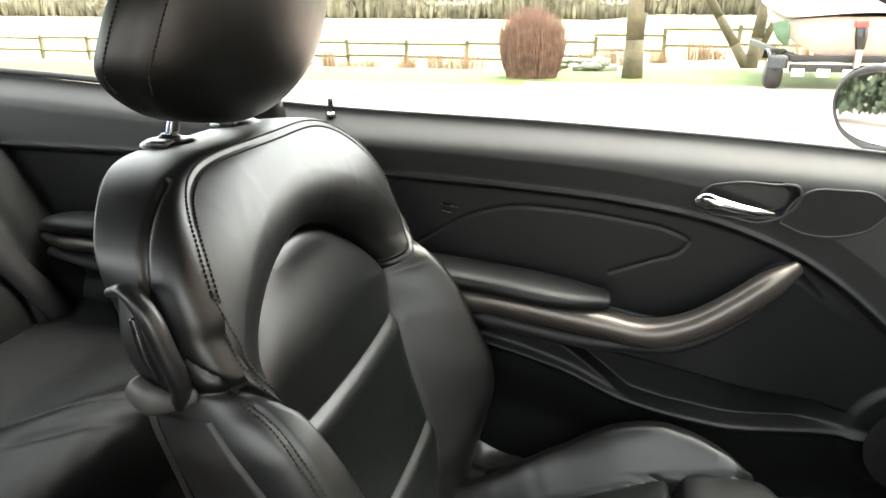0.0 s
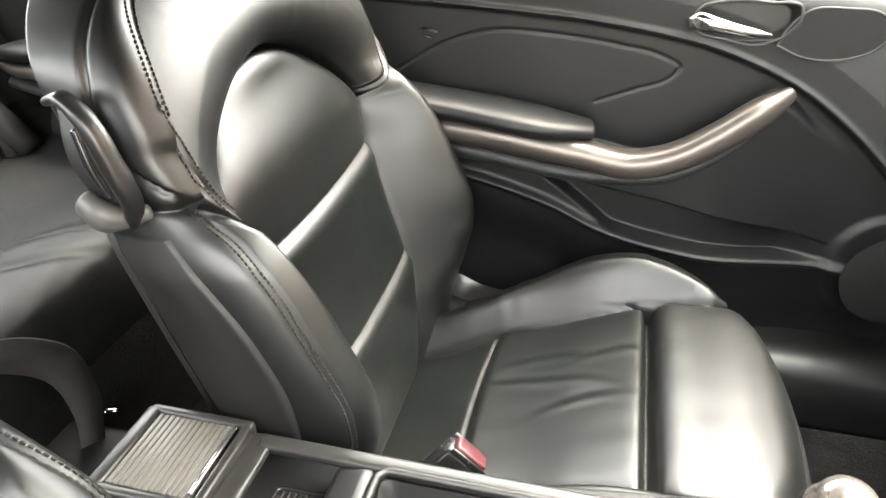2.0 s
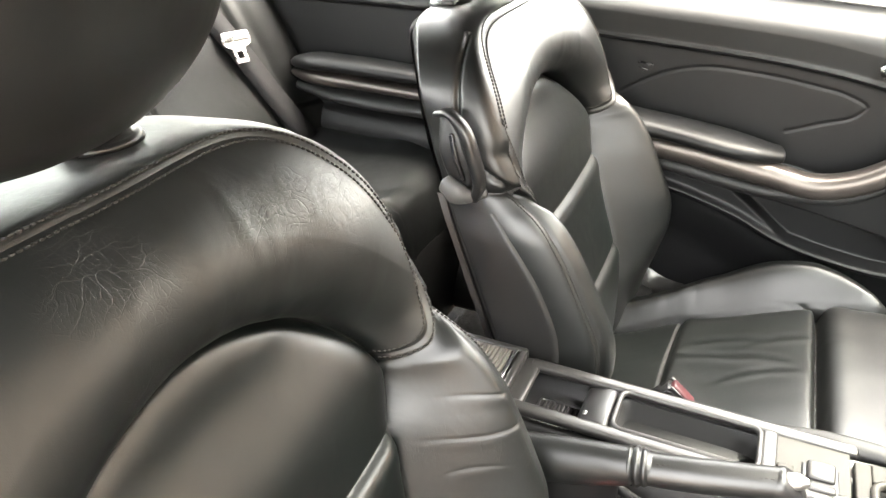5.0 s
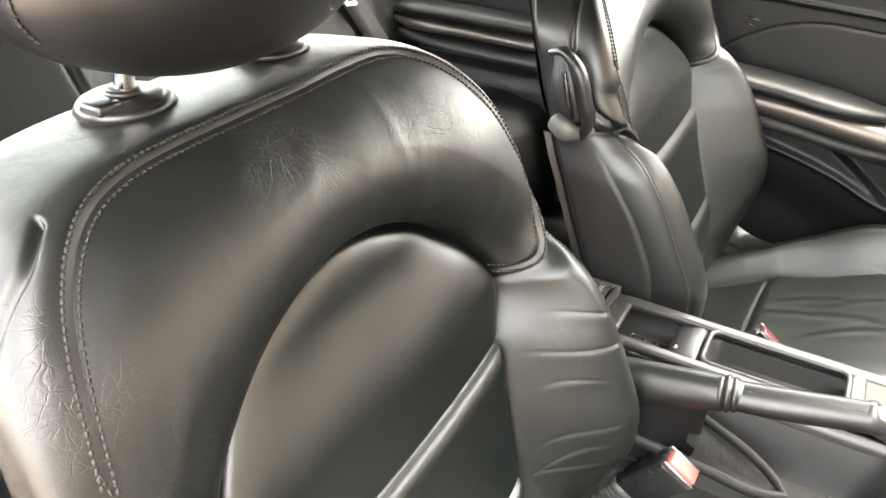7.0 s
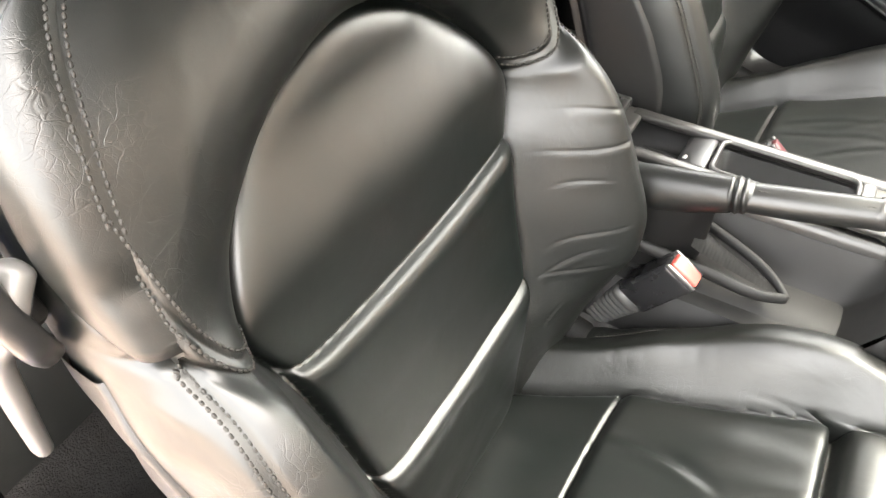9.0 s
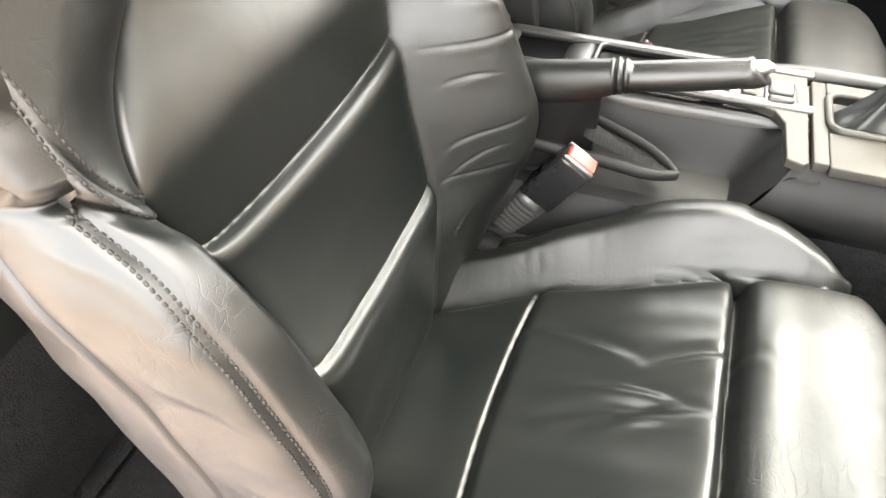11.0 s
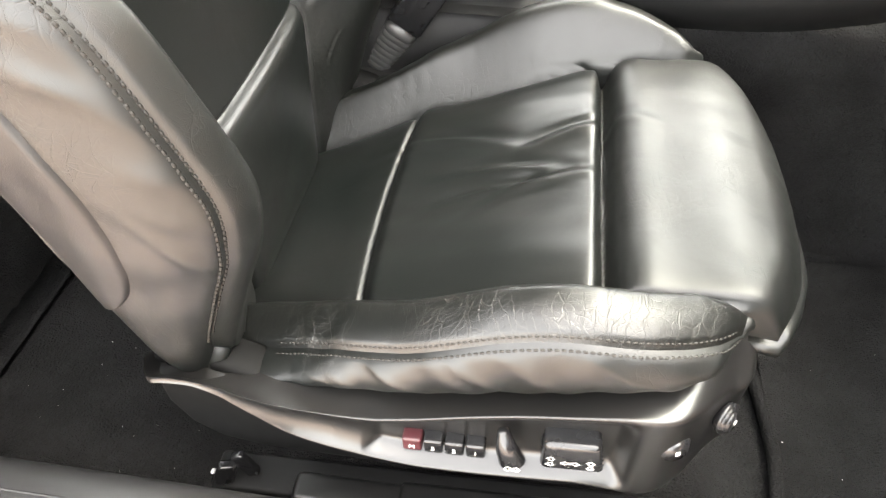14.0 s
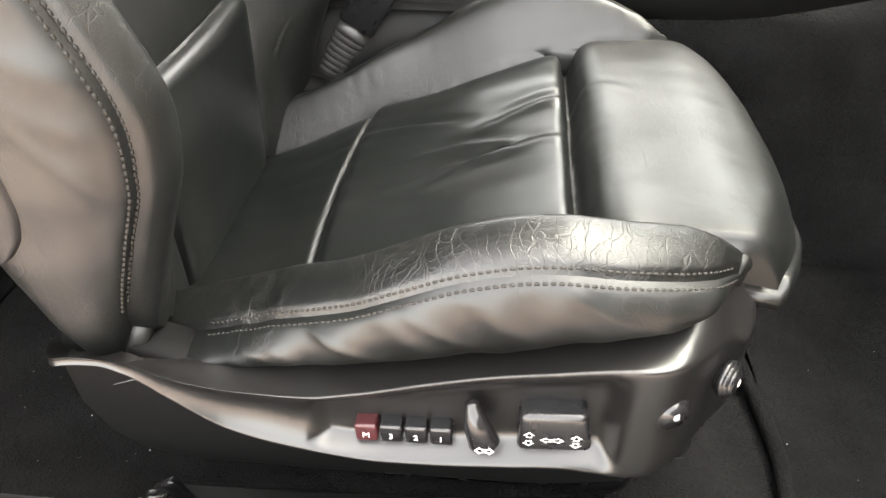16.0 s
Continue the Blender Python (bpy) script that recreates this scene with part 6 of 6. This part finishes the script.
def buckle(at, turn, label, button=RED, edge=STEEL):
    b = thing("belt_buckle", (*at, *turn), label, "belt buckle", "belt buckles")
    part("buckle_body", block((0.046, 0.030, 0.084), (0, 0, -0.040), 0.006, 4, (0, 0, 0), 0.94), GLOSSBLACK, b, "black buckle housing")
    part("release_button", block((0.036, 0.019, 0.009), (0.001, 0, 0.004), 0.003, 3), button, b, "red release button")
    for s in (-1, 1):
        part("button_rim", block((0.040, 0.0022, 0.008), (0.0, 0.0118 * s, 0.002), 0.0008, 1), edge, b)
    for k in range(8):
        sweep("bellows_ring", [(0.0, -0.0005, -0.090 - 0.0082 * k, 0.0215 - 0.0005 * k, 0.0145), (0.0, 0.0005, -0.0915 - 0.0082 * k, 0.0215 - 0.0005 * k, 0.0145)], BELLOWS, b, n=4, m=20, up=(0, 1, 0), square=3)
    part("stalk", block((0.032, 0.014, 0.09), (0, 0, -0.125), 0.004), RUBBER, b)
    return b


buckle((-0.118, 0.247, 0.628), (6, 33, 0), "black buckle with red button on a ribbed stalk")
buckle((-0.074, 0.514, 0.632), (-10, 40, 0), "black buckle with dark red button beside the console", DARKRED, GLOSSBLACK)

# ---- front of the cabin ----
dash = thing("dashboard", (0, 0, 0), "soft black dashboard across the cabin", "dashboard", kind="structure")
dsec = [(0.50, 0.60), (0.46, 0.72), (0.47, 0.84), (0.52, 0.93), (0.62, 0.975), (0.85, 1.00), (1.10, 1.00), (1.10, 0.60), (0.80, 0.45)]
P = np.array([[(a, yy, b) for a, b in smooth_section(dsec, 40)] for yy in np.linspace(-0.33, 1.07, 12)])
surf("dash_body", P, SOFT, dash)
wheel = thing("steering_wheel", (0.285, 0.010, 0.952, 0, 28, 0), "black leather steering wheel rim", "steering wheel")
sweep("rim", [(0.0, 0.186 * math.sin(q), 0.186 * math.cos(q), 0.0155, 0.017) for q in np.linspace(0, 2 * math.pi, 60)], LEATHER, wheel, n=120, m=20, up=(1, 0, 0), cap=False)
sweep("hub", [(0.02, 0, 0, 0.07, 0.06), (0.05, 0, 0, 0.06, 0.05), (0.22, 0, 0, 0.04, 0.04)], PLASTIC, wheel, n=12, m=24)
for q in (90, 210, 270 + 60):
    sweep("spoke", [(0.02, 0.05 * math.sin(radians(q)), 0.05 * math.cos(radians(q)), 0.02, 0.010), (0.004, 0.178 * math.sin(radians(q)), 0.178 * math.cos(radians(q)), 0.014, 0.008)], PLASTIC, wheel, n=8, m=14, up=(1, 0, 0))

# roof, pillars and screens
roof = thing("car_roof", (0, 0, 0), "dark cloth headliner under a blue painted roof", "car roof", kind="structure")
rx = np.linspace(-1.20, 0.16, 40)[:, None]
ry = np.linspace(-0.205, 0.95, 40)[None, :]
rz = 1.385 - 0.05 * np.abs((ry - 0.372) / 0.60) ** 4 - 0.05 * ((rx + 0.45) / 0.75) ** 2
surf("headliner", np.stack([rx + 0 * ry, ry + 0 * rx, rz], -1), HEADLINER, roof, "dark cloth headliner")
surf("roof_skin", np.stack([rx * 1.01 + 0 * ry, 0.372 + (ry - 0.372) * 1.04 + 0 * rx, rz + 0.035], -1), PAINT, roof)
for sgn in (-1, 1):
    yy = 0.372 + sgn * 0.595
    yb = 0.372 + sgn * 0.73
    sweep("roof_rail", [(-1.20, yy, 1.29, 0.03, 0.03), (-0.8, yy, 1.335, 0.03, 0.03), (-0.2, yy, 1.345, 0.03, 0.03), (0.16, yy, 1.315, 0.03, 0.03)], HEADLINER, roof, n=30, m=14)
    sweep("front_pillar", [(0.08, yy, 1.325, 0.034, 0.034), (0.30, 0.372 + sgn * 0.635, 1.225, 0.034, 0.034), (0.62, 0.372 + sgn * 0.69, 1.09, 0.036, 0.036), (0.90, yb, 0.99, 0.04, 0.04)], HEADLINER, roof, n=16, m=14)
    sweep("centre_pillar", [(-0.562, yb - sgn * 0.015, 0.98, 0.038, 0.022), (-0.590, 0.372 + sgn * 0.65, 1.20, 0.03, 0.02), (-0.64, yy, 1.33, 0.03, 0.02)], PLASTIC, roof, n=12, m=14, up=(0, 1, 0), square=3)
    sweep("rear_pillar", [(-1.62, yb - sgn * 0.03, 1.03, 0.07, 0.03), (-1.42, 0.372 + sgn * 0.66, 1.17, 0.06, 0.03), (-1.18, yy, 1.30, 0.05, 0.03)], HEADLINER, roof, n=12, m=14, up=(0, 1, 0), square=3)
scr = np.array([[(0.16 + 0.82 * k, 0.372 + w * (0.58 + 0.12 * k), 1.34 - 0.34 * k + 0.03 * math.sin(math.pi * k)) for w in np.linspace(-1, 1, 12)] for k in np.linspace(0, 1, 8)])
ws = surf("windscreen", scr, TINTED, roof, "clear windscreen")
ws.visible_shadow = False
scr = np.array([[(-1.20 - 0.58 * k, 0.372 + w * (0.57 + 0.06 * k), 1.325 - 0.31 * k + 0.03 * math.sin(math.pi * k)) for w in np.linspace(-1, 1, 12)] for k in np.linspace(0, 1, 8)])
rs = surf("rear_screen", scr, TINTED, roof, "clear rear screen")
rs.visible_shadow = False
body = thing("car_body", (0, 0, 0), "blue painted car bodywork", "car body", kind="structure")
part("bonnet", block((1.30, 1.55, 0.10), (1.62, 0.372, 0.92), 0.04, 4, (0, 5, 0)), PAINT, body)
part("boot_deck", block((0.60, 1.50, 0.10), (-2.06, 0.372, 0.98), 0.04, 4), PAINT, body)
profile("rear_quarter", smooth_section([(-0.33, 1.05), (-0.40, 1.03), (-0.455, 0.85), (-0.465, 0.60), (-0.44, 0.30), (-0.33, 0.28), (-0.31, 0.60)], 30), -2.3, -0.66, PAINT, body)
profile("front_wing", smooth_section([(-0.33, 0.98), (-0.40, 0.96), (-0.455, 0.80), (-0.465, 0.60), (-0.44, 0.30), (-0.33, 0.28), (-0.31, 0.60)], 30), 0.95, 2.2, PAINT, body)
profile("front_wing", smooth_section([(1.07, 0.98), (1.14, 0.96), (1.195, 0.80), (1.205, 0.60), (1.18, 0.30), (1.07, 0.28), (1.05, 0.60)], 30), 0.74, 2.2, PAINT, body)
part("underbody", block((3.9, 1.45, 0.05), (0.1, 0.372, 0.195), 0.01), RUBBER, body)
part("bulkhead", block((0.05, 1.40, 0.75), (1.05, 0.372, 0.60), 0.01), RUBBER, body)
part("rear_bulkhead", block((0.05, 1.40, 0.72), (-1.36, 0.372, 0.62), 0.01), RUBBER, body)
for wx in (1.35, -1.35):
    for wy in (-0.37, 1.11):
        part("wheel", round_bar(0.31, 0.31, 0.20, (wx, wy, 0.31), (90, 0, 0), 40, 0.03), RUBBER, body)

# ---- outside ----
gx = np.concatenate([np.linspace(-600, -40, 15), np.linspace(-30, 30, 41), np.linspace(40, 600, 15)])[:, None]
gy = np.concatenate([np.linspace(-400, -20, 8), np.linspace(-12, 34, 70), np.linspace(40, 140, 30), np.linspace(160, 900, 10)])[None, :]
drop = (-1.3 + 0.65 * sm((gx + 4) / 7)) * sm((gy - 10.9) / 17.0) + 14.0 * sm((gy - 95) / 300)
gz = drop + 0.04 * ripple(gx * 0.3, gy * 0.3, 2, 3) * sm((gy - 9) / 3) + 0 * gx
G = np.stack([gx + 0 * gy, gy + 0 * gx, gz], -1)
lawn_edge = 11.0 + 0.12 * gx + 0.10 * np.sin(gx * 0.9) - 0.10 * gx * sm(-gx / 3) * 0


def band(m):
    return m[:-1, :-1]


yy = gy + 0 * gx
drive = band(yy < lawn_edge)
lawn = band((yy >= lawn_edge) & (yy < 15.5))
tagged(surf("ground", G, GRAVEL, mask=drive), "pale sunlit concrete drive beside the car", "drive", kind="structure")
tagged(surf("lawn", G, GRASS, mask=lawn), "short bright green grass verge", "grass", kind="structure")
tagged(surf("field", G, FIELD, mask=~drive & ~lawn), "pale winter pasture beyond the fence", "field", kind="structure")


px = np.linspace(-6.5, -2.2, 60)[:, None]
pv = np.linspace(0, 1, 20)[None, :]
pw = 0.55 * sm((-2.2 - px) / 1.6) + 0.03 * np.sin(px * 9)
tagged(surf("grass_patch", np.stack([px + 0 * pv, 7.35 + 0.25 * (px + 2.2) * -0.15 + pw * (pv - 0.2) + 0 * px, 0.006 + 0 * px + 0 * pv], -1), GRASS), "small patch of green grass beside the drive", "grass", kind="structure")


def ground_z(y, x=-9.0):
    return float((-1.3 + 0.65 * sm((x + 4) / 7)) * sm((y - 10.9) / 17.0) + 14.0 * sm((y - 95) / 300))


def fence():
    f = thing("paddock_fence", (0, 0, 0), "weathered post and rail timber fence", "fence")
    r = random.Random(2)
    ends = []
    for k in range(24):
        x = -36.5 + 2.35 * k
        y = 27.5 - 0.10 * x * 0 - (2.2 * float(sm((x + 2) / 16)) if x > -2 else 0)
        z = ground_z(y, x)
        b = part("post", block((0.13, 0.12, 1.60 + 0.06 * r.random()), (x, y, z + 0.18), 0.012, 2, (r.uniform(-2, 2), r.uniform(-4, 4), 0)), TIMBER, f, smooth=False)
        ends.append((x, y, z))
    for (x0, y0, z0), (x1, y1, z1) in zip(ends, ends[1:]):
        for h in (0.38, 0.88):
            ln = math.hypot(x1 - x0, y1 - y0) + 0.1
            part("rail", block((ln, 0.045, 0.09), ((x0 + x1) / 2, (y0 + y1) / 2 - 0.07, (z0 + z1) / 2 + h + r.uniform(-0.03, 0.03)), 0.006, 1, (0, r.uniform(-0.6, 0.6), math.degrees(math.atan2(y1 - y0, x1 - x0)))), TIMBER, f, smooth=False)


fence()


def tube(bm, p0, p1, r0, r1, seg=6):
    d = Vector(p1) - Vector(p0)
    m = Matrix.Translation((Vector(p0) + Vector(p1)) / 2) @ d.to_track_quat('Z', 'Y').to_matrix().to_4x4()
    bmesh.ops.create_cone(bm, cap_ends=True, segments=seg, radius1=r0, radius2=r1, depth=d.length, matrix=m)


def bare_tree(x, y, trunks, seed, label, height=6.0):
    t = thing("bare_tree", (x, y, ground_z(y, x)), label, "tree", "bare trees")
    r = random.Random(seed)
    bm = bmesh.new()
    tips = []
    for lean, rad, top in trunks:
        p = Vector((0, 0, -0.1))
        d = Vector((lean, 0.05, 1)).normalized()
        n = 9
        for k in range(n):
            q = p + d * top / n
            tube(bm, p, q, rad * (1.12 if k == 0 else 1 - 0.07 * k), rad * (1 - 0.07 * (k + 1)), 12)
            if k > 2:
                tips.append((q.copy(), d.copy(), rad * 0.45))
            d = (d + Vector((r.uniform(-0.08, 0.08) + lean * 0.03, r.uniform(-0.08, 0.08), 0.02))).normalized()
            p = q
    part("trunk", bm, BARK, t)
    bm = bmesh.new()
    for q, d, rad in tips:
        for k in range(3):
            e = (d * 0.6 + Vector((r.uniform(-1, 1), r.uniform(-1, 1), r.uniform(0, 0.8)))).normalized()
            p0, rr = q, rad
            for j in range(5):
                p1 = p0 + e * r.uniform(0.25, 0.5)
                tube(bm, p0, p1, rr, rr * 0.7, 5)
                for s in range(3):
                    tube(bm, p1, p1 + Vector((r.uniform(-0.4, 0.4), r.uniform(-0.4, 0.4), r.uniform(0, 0.5))), rr * 0.3, rr * 0.1, 4)
                e = (e + Vector((r.uniform(-0.4, 0.4), r.uniform(-0.4, 0.4), r.uniform(-0.1, 0.3)))).normalized()
                p0, rr = p1, rr * 0.7
    part("crown", bm, BARK, t, "bare twiggy crown")
    return t


bare_tree(0.05, 12.4, [(0.0, 0.155, 6.2), (0.09, 0.075, 5.0)], 3, "grey-barked bare tree on the lawn")
bare_tree(2.45, 16.8, [(-0.62, 0.11, 6.0), (0.10, 0.13, 6.4), (0.34, 0.08, 5.5)], 7, "many-stemmed bare tree beside the fence")
bare_tree(-8.6, 12.0, [(-0.40, 0.15, 6.0), (0.1, 0.10, 5.0)], 9, "leaning bare tree beyond the rear window")


def twig_bush(x, y, w, h, seed, count, mat, name, label, cat):
    b = thing(name, (x, y, ground_z(y, x)), label, cat)
    r = random.Random(seed)
    v, f = [], []
    for k in range(count):
        a = r.uniform(0, 6.283)
        q = math.sqrt(r.random())
        bx, by = 0.46 * w * q * math.cos(a), 0.46 * w * q * math.sin(a)
        hh = h * (1 - 0.22 * q * q) * r.uniform(0.55, 1.06)
        ox, oy = 0.62 * w * q * math.cos(a) * r.uniform(0.7, 1.05), 0.62 * w * q * math.sin(a) * r.uniform(0.7, 1.05)
        pts = [(bx, by, 0), (bx + (ox - bx) * 0.6 + r.uniform(-.02, .02), by + (oy - by) * 0.6, hh * 0.45), (ox + r.uniform(-.04, .04), oy + r.uniform(-.04, .04), hh * 0.8), (ox * 1.02 + r.uniform(-.14, .14), oy * 1.02 + r.uniform(-.10, .10), hh)]
        wd = [0.006, 0.005, 0.0035, 0.001]
        i = len(v)
        ta = r.uniform(0, 3.14)
        for p, ww in zip(pts, wd):
            for e in range(3):
                th = ta + e * 2.094
                v.append((p[0] + ww * math.cos(th), p[1] + ww * math.sin(th), p[2]))
        for s in range(3):
            for e in range(3):
                f.append((i + s * 3 + e, i + s * 3 + (e + 1) % 3, i + s * 3 + 3 + (e + 1) % 3, i + s * 3 + 3 + e))
    me = bpy.data.meshes.new("twigs")
    me.from_pydata(v, [], f)
    tw = link("twigs", me, mat, b)
    tw["kind"] = "stuff"
    return b


twig_bush(-1.55, 12.2, 0.90, 1.10, 5, 4200, TWIG, "bush", "dense red-brown bare twiggy bush", "bush")
r = random.Random(12)
for k in range(34):
    x = -14 + 0.80 * k + r.uniform(-0.4, 0.4)
    y = 26.6 + r.uniform(-1.2, 0.4) - (2.5 if x > 0 else 0)
    twig_bush(x, y, r.uniform(0.5, 1.2), r.uniform(0.35, 1.0), 40 + k, 150, DRYGRASS, "grass_tuft", "dry brown grass tuft before the fence", "grass")
stone = thing("stone_pile", (-0.95, 14.6, ground_z(14.6, -0.95)), "low pile of lichened grey stones", "stones")
for k in range(9):
    part("stone", block((r.uniform(0.2, 0.5), r.uniform(0.2, 0.4), r.uniform(0.08, 0.16)), (r.uniform(-0.5, 0.6), r.uniform(-0.2, 0.2), 0.05 + 0.07 * (k % 3)), 0.04, 2, (r.uniform(-8, 8), r.uniform(-8, 8), r.uniform(0, 90))), STONE, stone)

# far woods and hedge line
v, f = [], []
r = random.Random(21)
for k in range(11000):
    x = r.uniform(-120, 70)
    y = 93 + r.uniform(0, 14) if k % 3 else 150 + r.uniform(0, 60)
    z = ground_z(y, x)
    h = r.uniform(1.3, 3.0) * (0.6 + 0.5 * math.sin(x * 0.13) ** 2) * (1 if k % 3 else 2.0)
    w = r.uniform(0.12, 0.5)
    i = len(v)
    for j in range(3):
        th = r.uniform(0, 6.28)
        v += [(x + w * math.cos(th) * 0.2, y + w * math.sin(th) * 0.2, z - 0.3), (x + w * math.cos(th), y + w * math.sin(th), z + h * r.uniform(0.4, 0.7)), (x + r.uniform(-w, w) * 0.5, y, z + h), (x - w * math.cos(th), y - w * math.sin(th), z + h * r.uniform(0.4, 0.7))]
        f.append((i + 4 * j, i + 4 * j + 1, i + 4 * j + 2, i + 4 * j + 3))
me = bpy.data.meshes.new("far_woods")
me.from_pydata(v, [], f)
tagged(link("far_woods", me, WOODS, smooth=False), "bare brown hedges and woods across the field", "woods", kind="stuff")


# winter hedge behind the car
v, f = [], []
r = random.Random(33)
for k in range(9000):
    x, y = -15.5 + r.uniform(-1.2, 1.2), r.uniform(0.5, 13.0)
    h = r.uniform(0.2, 2.6)
    for j in range(2):
        th, w = r.uniform(0, 6.28), r.uniform(0.03, 0.10)
        i = len(v)
        v += [(x, y, h - 0.08), (x + w * math.cos(th), y + w * math.sin(th), h + r.uniform(0, 0.1)), (x + r.uniform(-0.1, 0.1), y + r.uniform(-0.1, 0.1), h + r.uniform(0.08, 0.18)), (x - w * math.cos(th), y - w * math.sin(th), h + r.uniform(0, 0.1))]
        f.append((i, i + 1, i + 2, i + 3))
me = bpy.data.meshes.new("rear_hedge")
me.from_pydata(v, [], f)
tagged(link("rear_hedge", me, HEDGE, smooth=False), "dark evergreen hedge behind the car", "hedge", kind="stuff")


def boat_trailer():
    t = thing("boat_trailer", (2.45, 11.15, 0), "covered pale boat on a road trailer seen from behind", "boat trailer")
    y = np.linspace(0.05, 4.2, 30)[:, None]
    a = np.linspace(0, 2 * np.pi, 48, endpoint=False)[None, :]
    ca, sa = np.cos(a), np.sin(a)
    w = 1.02 * (1 - 0.35 * (y / 4.2) ** 2)
    hull = np.stack([0.62 + w * np.sign(ca) * np.abs(ca) ** 0.7 + 0 * y, y + 0 * a, 0.86 + np.where(sa > 0, 0.10 * sa, 0.50 * sa * (1 - 0.25 * np.abs(ca))) + 0.05 * y], -1)
    surf("boat_hull", np.concatenate([hull[:1] * 0 + np.array([0.62, 0.05, 0.80]), hull]), COVER, t, "pale pinkish boat hull", closed=True)
    cover = np.stack([0.62 + (w + 0.14) * np.sign(ca) * np.abs(ca) ** 0.6, y - 0.10 + 0 * a, 1.02 + np.where(sa > 0, 0.42 * sa, 0.12 * sa * np.abs(ca)) + 0.05 * y + 0.02 * ripple(y, a, 4, 6)], -1)
    surf("boat_cover", np.concatenate([cover[:1] * 0 + np.array([0.62, -0.05, 1.05]), cover]), WHITECOVER, t, "white fitted boat cover", closed=True)
    sweep("tarpaulin", [(-0.52, -0.06, 0.90, 0.10, 0.015), (-0.48, -0.08, 0.76, 0.10, 0.02), (-0.40, -0.04, 0.60, 0.03, 0.02)], GREENTARP, t, "green tarpaulin flap", n=10, m=16, up=(0, 1, 0))
    for s in (-0.25, 1.45):
        part("frame_rail", block((0.07, 4.2, 0.10), (s, 2.1, 0.42), 0.01), RUBBER, t)
    part("cross_bar", block((1.9, 0.09, 0.08), (0.62, 0.02, 0.42), 0.01), RUBBER, t)
    part("light_board", block((1.9, 0.05, 0.10), (0.62, -0.06, 0.30), 0.01), RUBBER, t)
    for k, px in enumerate((-0.22, 0.10, 0.42, 0.95)):
        part("reflector", block((0.17, 0.02, 0.11), (px, -0.10, 0.24), 0.01), WHITE, t, "white plate on the light board")
    for wx in (-0.50, 1.74):
        wheel = part("wheel", round_bar(0.20, 0.20, 0.20, (wx, 0.10, 0.20), (0, 90, 0), 32, 0.03), RUBBER, t)
        sweep("mudguard", [(wx, -0.18, 0.30, 0.13, 0.012), (wx, -0.12, 0.44, 0.13, 0.012), (wx, 0.02, 0.52, 0.13, 0.012), (wx, 0.22, 0.51, 0.13, 0.012), (wx, 0.34, 0.40, 0.13, 0.012)], GLOSSBLACK, t, n=20, m=12, square=4)
    sweep("outboard_leg", [(0.46, -0.14, 0.86, 0.07, 0.06), (0.47, -0.16, 0.72, 0.075, 0.08), (0.48, -0.15, 0.58, 0.06, 0.06)], GLOSSBLACK, t, n=14, m=14, up=(0, 1, 0))
    sweep("leg_shaft", [(0.48, -0.15, 0.60, 0.05, 0.05), (0.48, -0.15, 0.34, 0.05, 0.05)], STEEL, t, n=6, m=14, up=(0, 1, 0))
    part("red_strap", block((0.17, 0.10, 0.09), (0.45, -0.16, 0.88), 0.02), RED, t, "red strap over the engine")


WHITECOVER = material("white_cover_cloth", (0.58, 0.55, 0.53), 0.7, wave=0.02, wave_scale=3, vary=0.06)
boat_trailer()

# unseen brick house added ahead of the car, to block sky and reflect warmly
ROOFTILE = material("brown_roof_tile", (0.14, 0.085, 0.06), 0.8, grain=0.02, grain_scale=9, vary=0.25, vary_scale=3)
BRICK = material("pale_red_brickwork", (0.46, 0.37, 0.31), 0.85, grain=0.01, grain_scale=14, vary=0.25, vary_scale=3)
house = thing("house", (6.8, 0.0, 0), "unseen brick house added in front of the car to shape reflections", "house", kind="structure")
part("wall", block((0.3, 19.0, 6.0), (0, 0, 3.0), 0.01, 1), BRICK, house, smooth=False)
part("roof", block((3.6, 19.6, 0.16), (1.2, 0, 6.9), 0.01, 1, (0, -32, 0)), ROOFTILE, house, smooth=False)
for hy in (-5.5, -1.0, 4.5):
    for hz in (1.5, 4.3):
        w = part("window", block((0.06, 1.3, 1.2), (-0.17, hy, hz), 0.01, 1), WHITE, house, "white framed house window", smooth=False)
        for s in (-0.31, 0.31):
            part("pane", block((0.02, 0.54, 1.04), (-0.205, hy + s, hz), 0.004, 1), GLOSSBLACK, w, smooth=False)
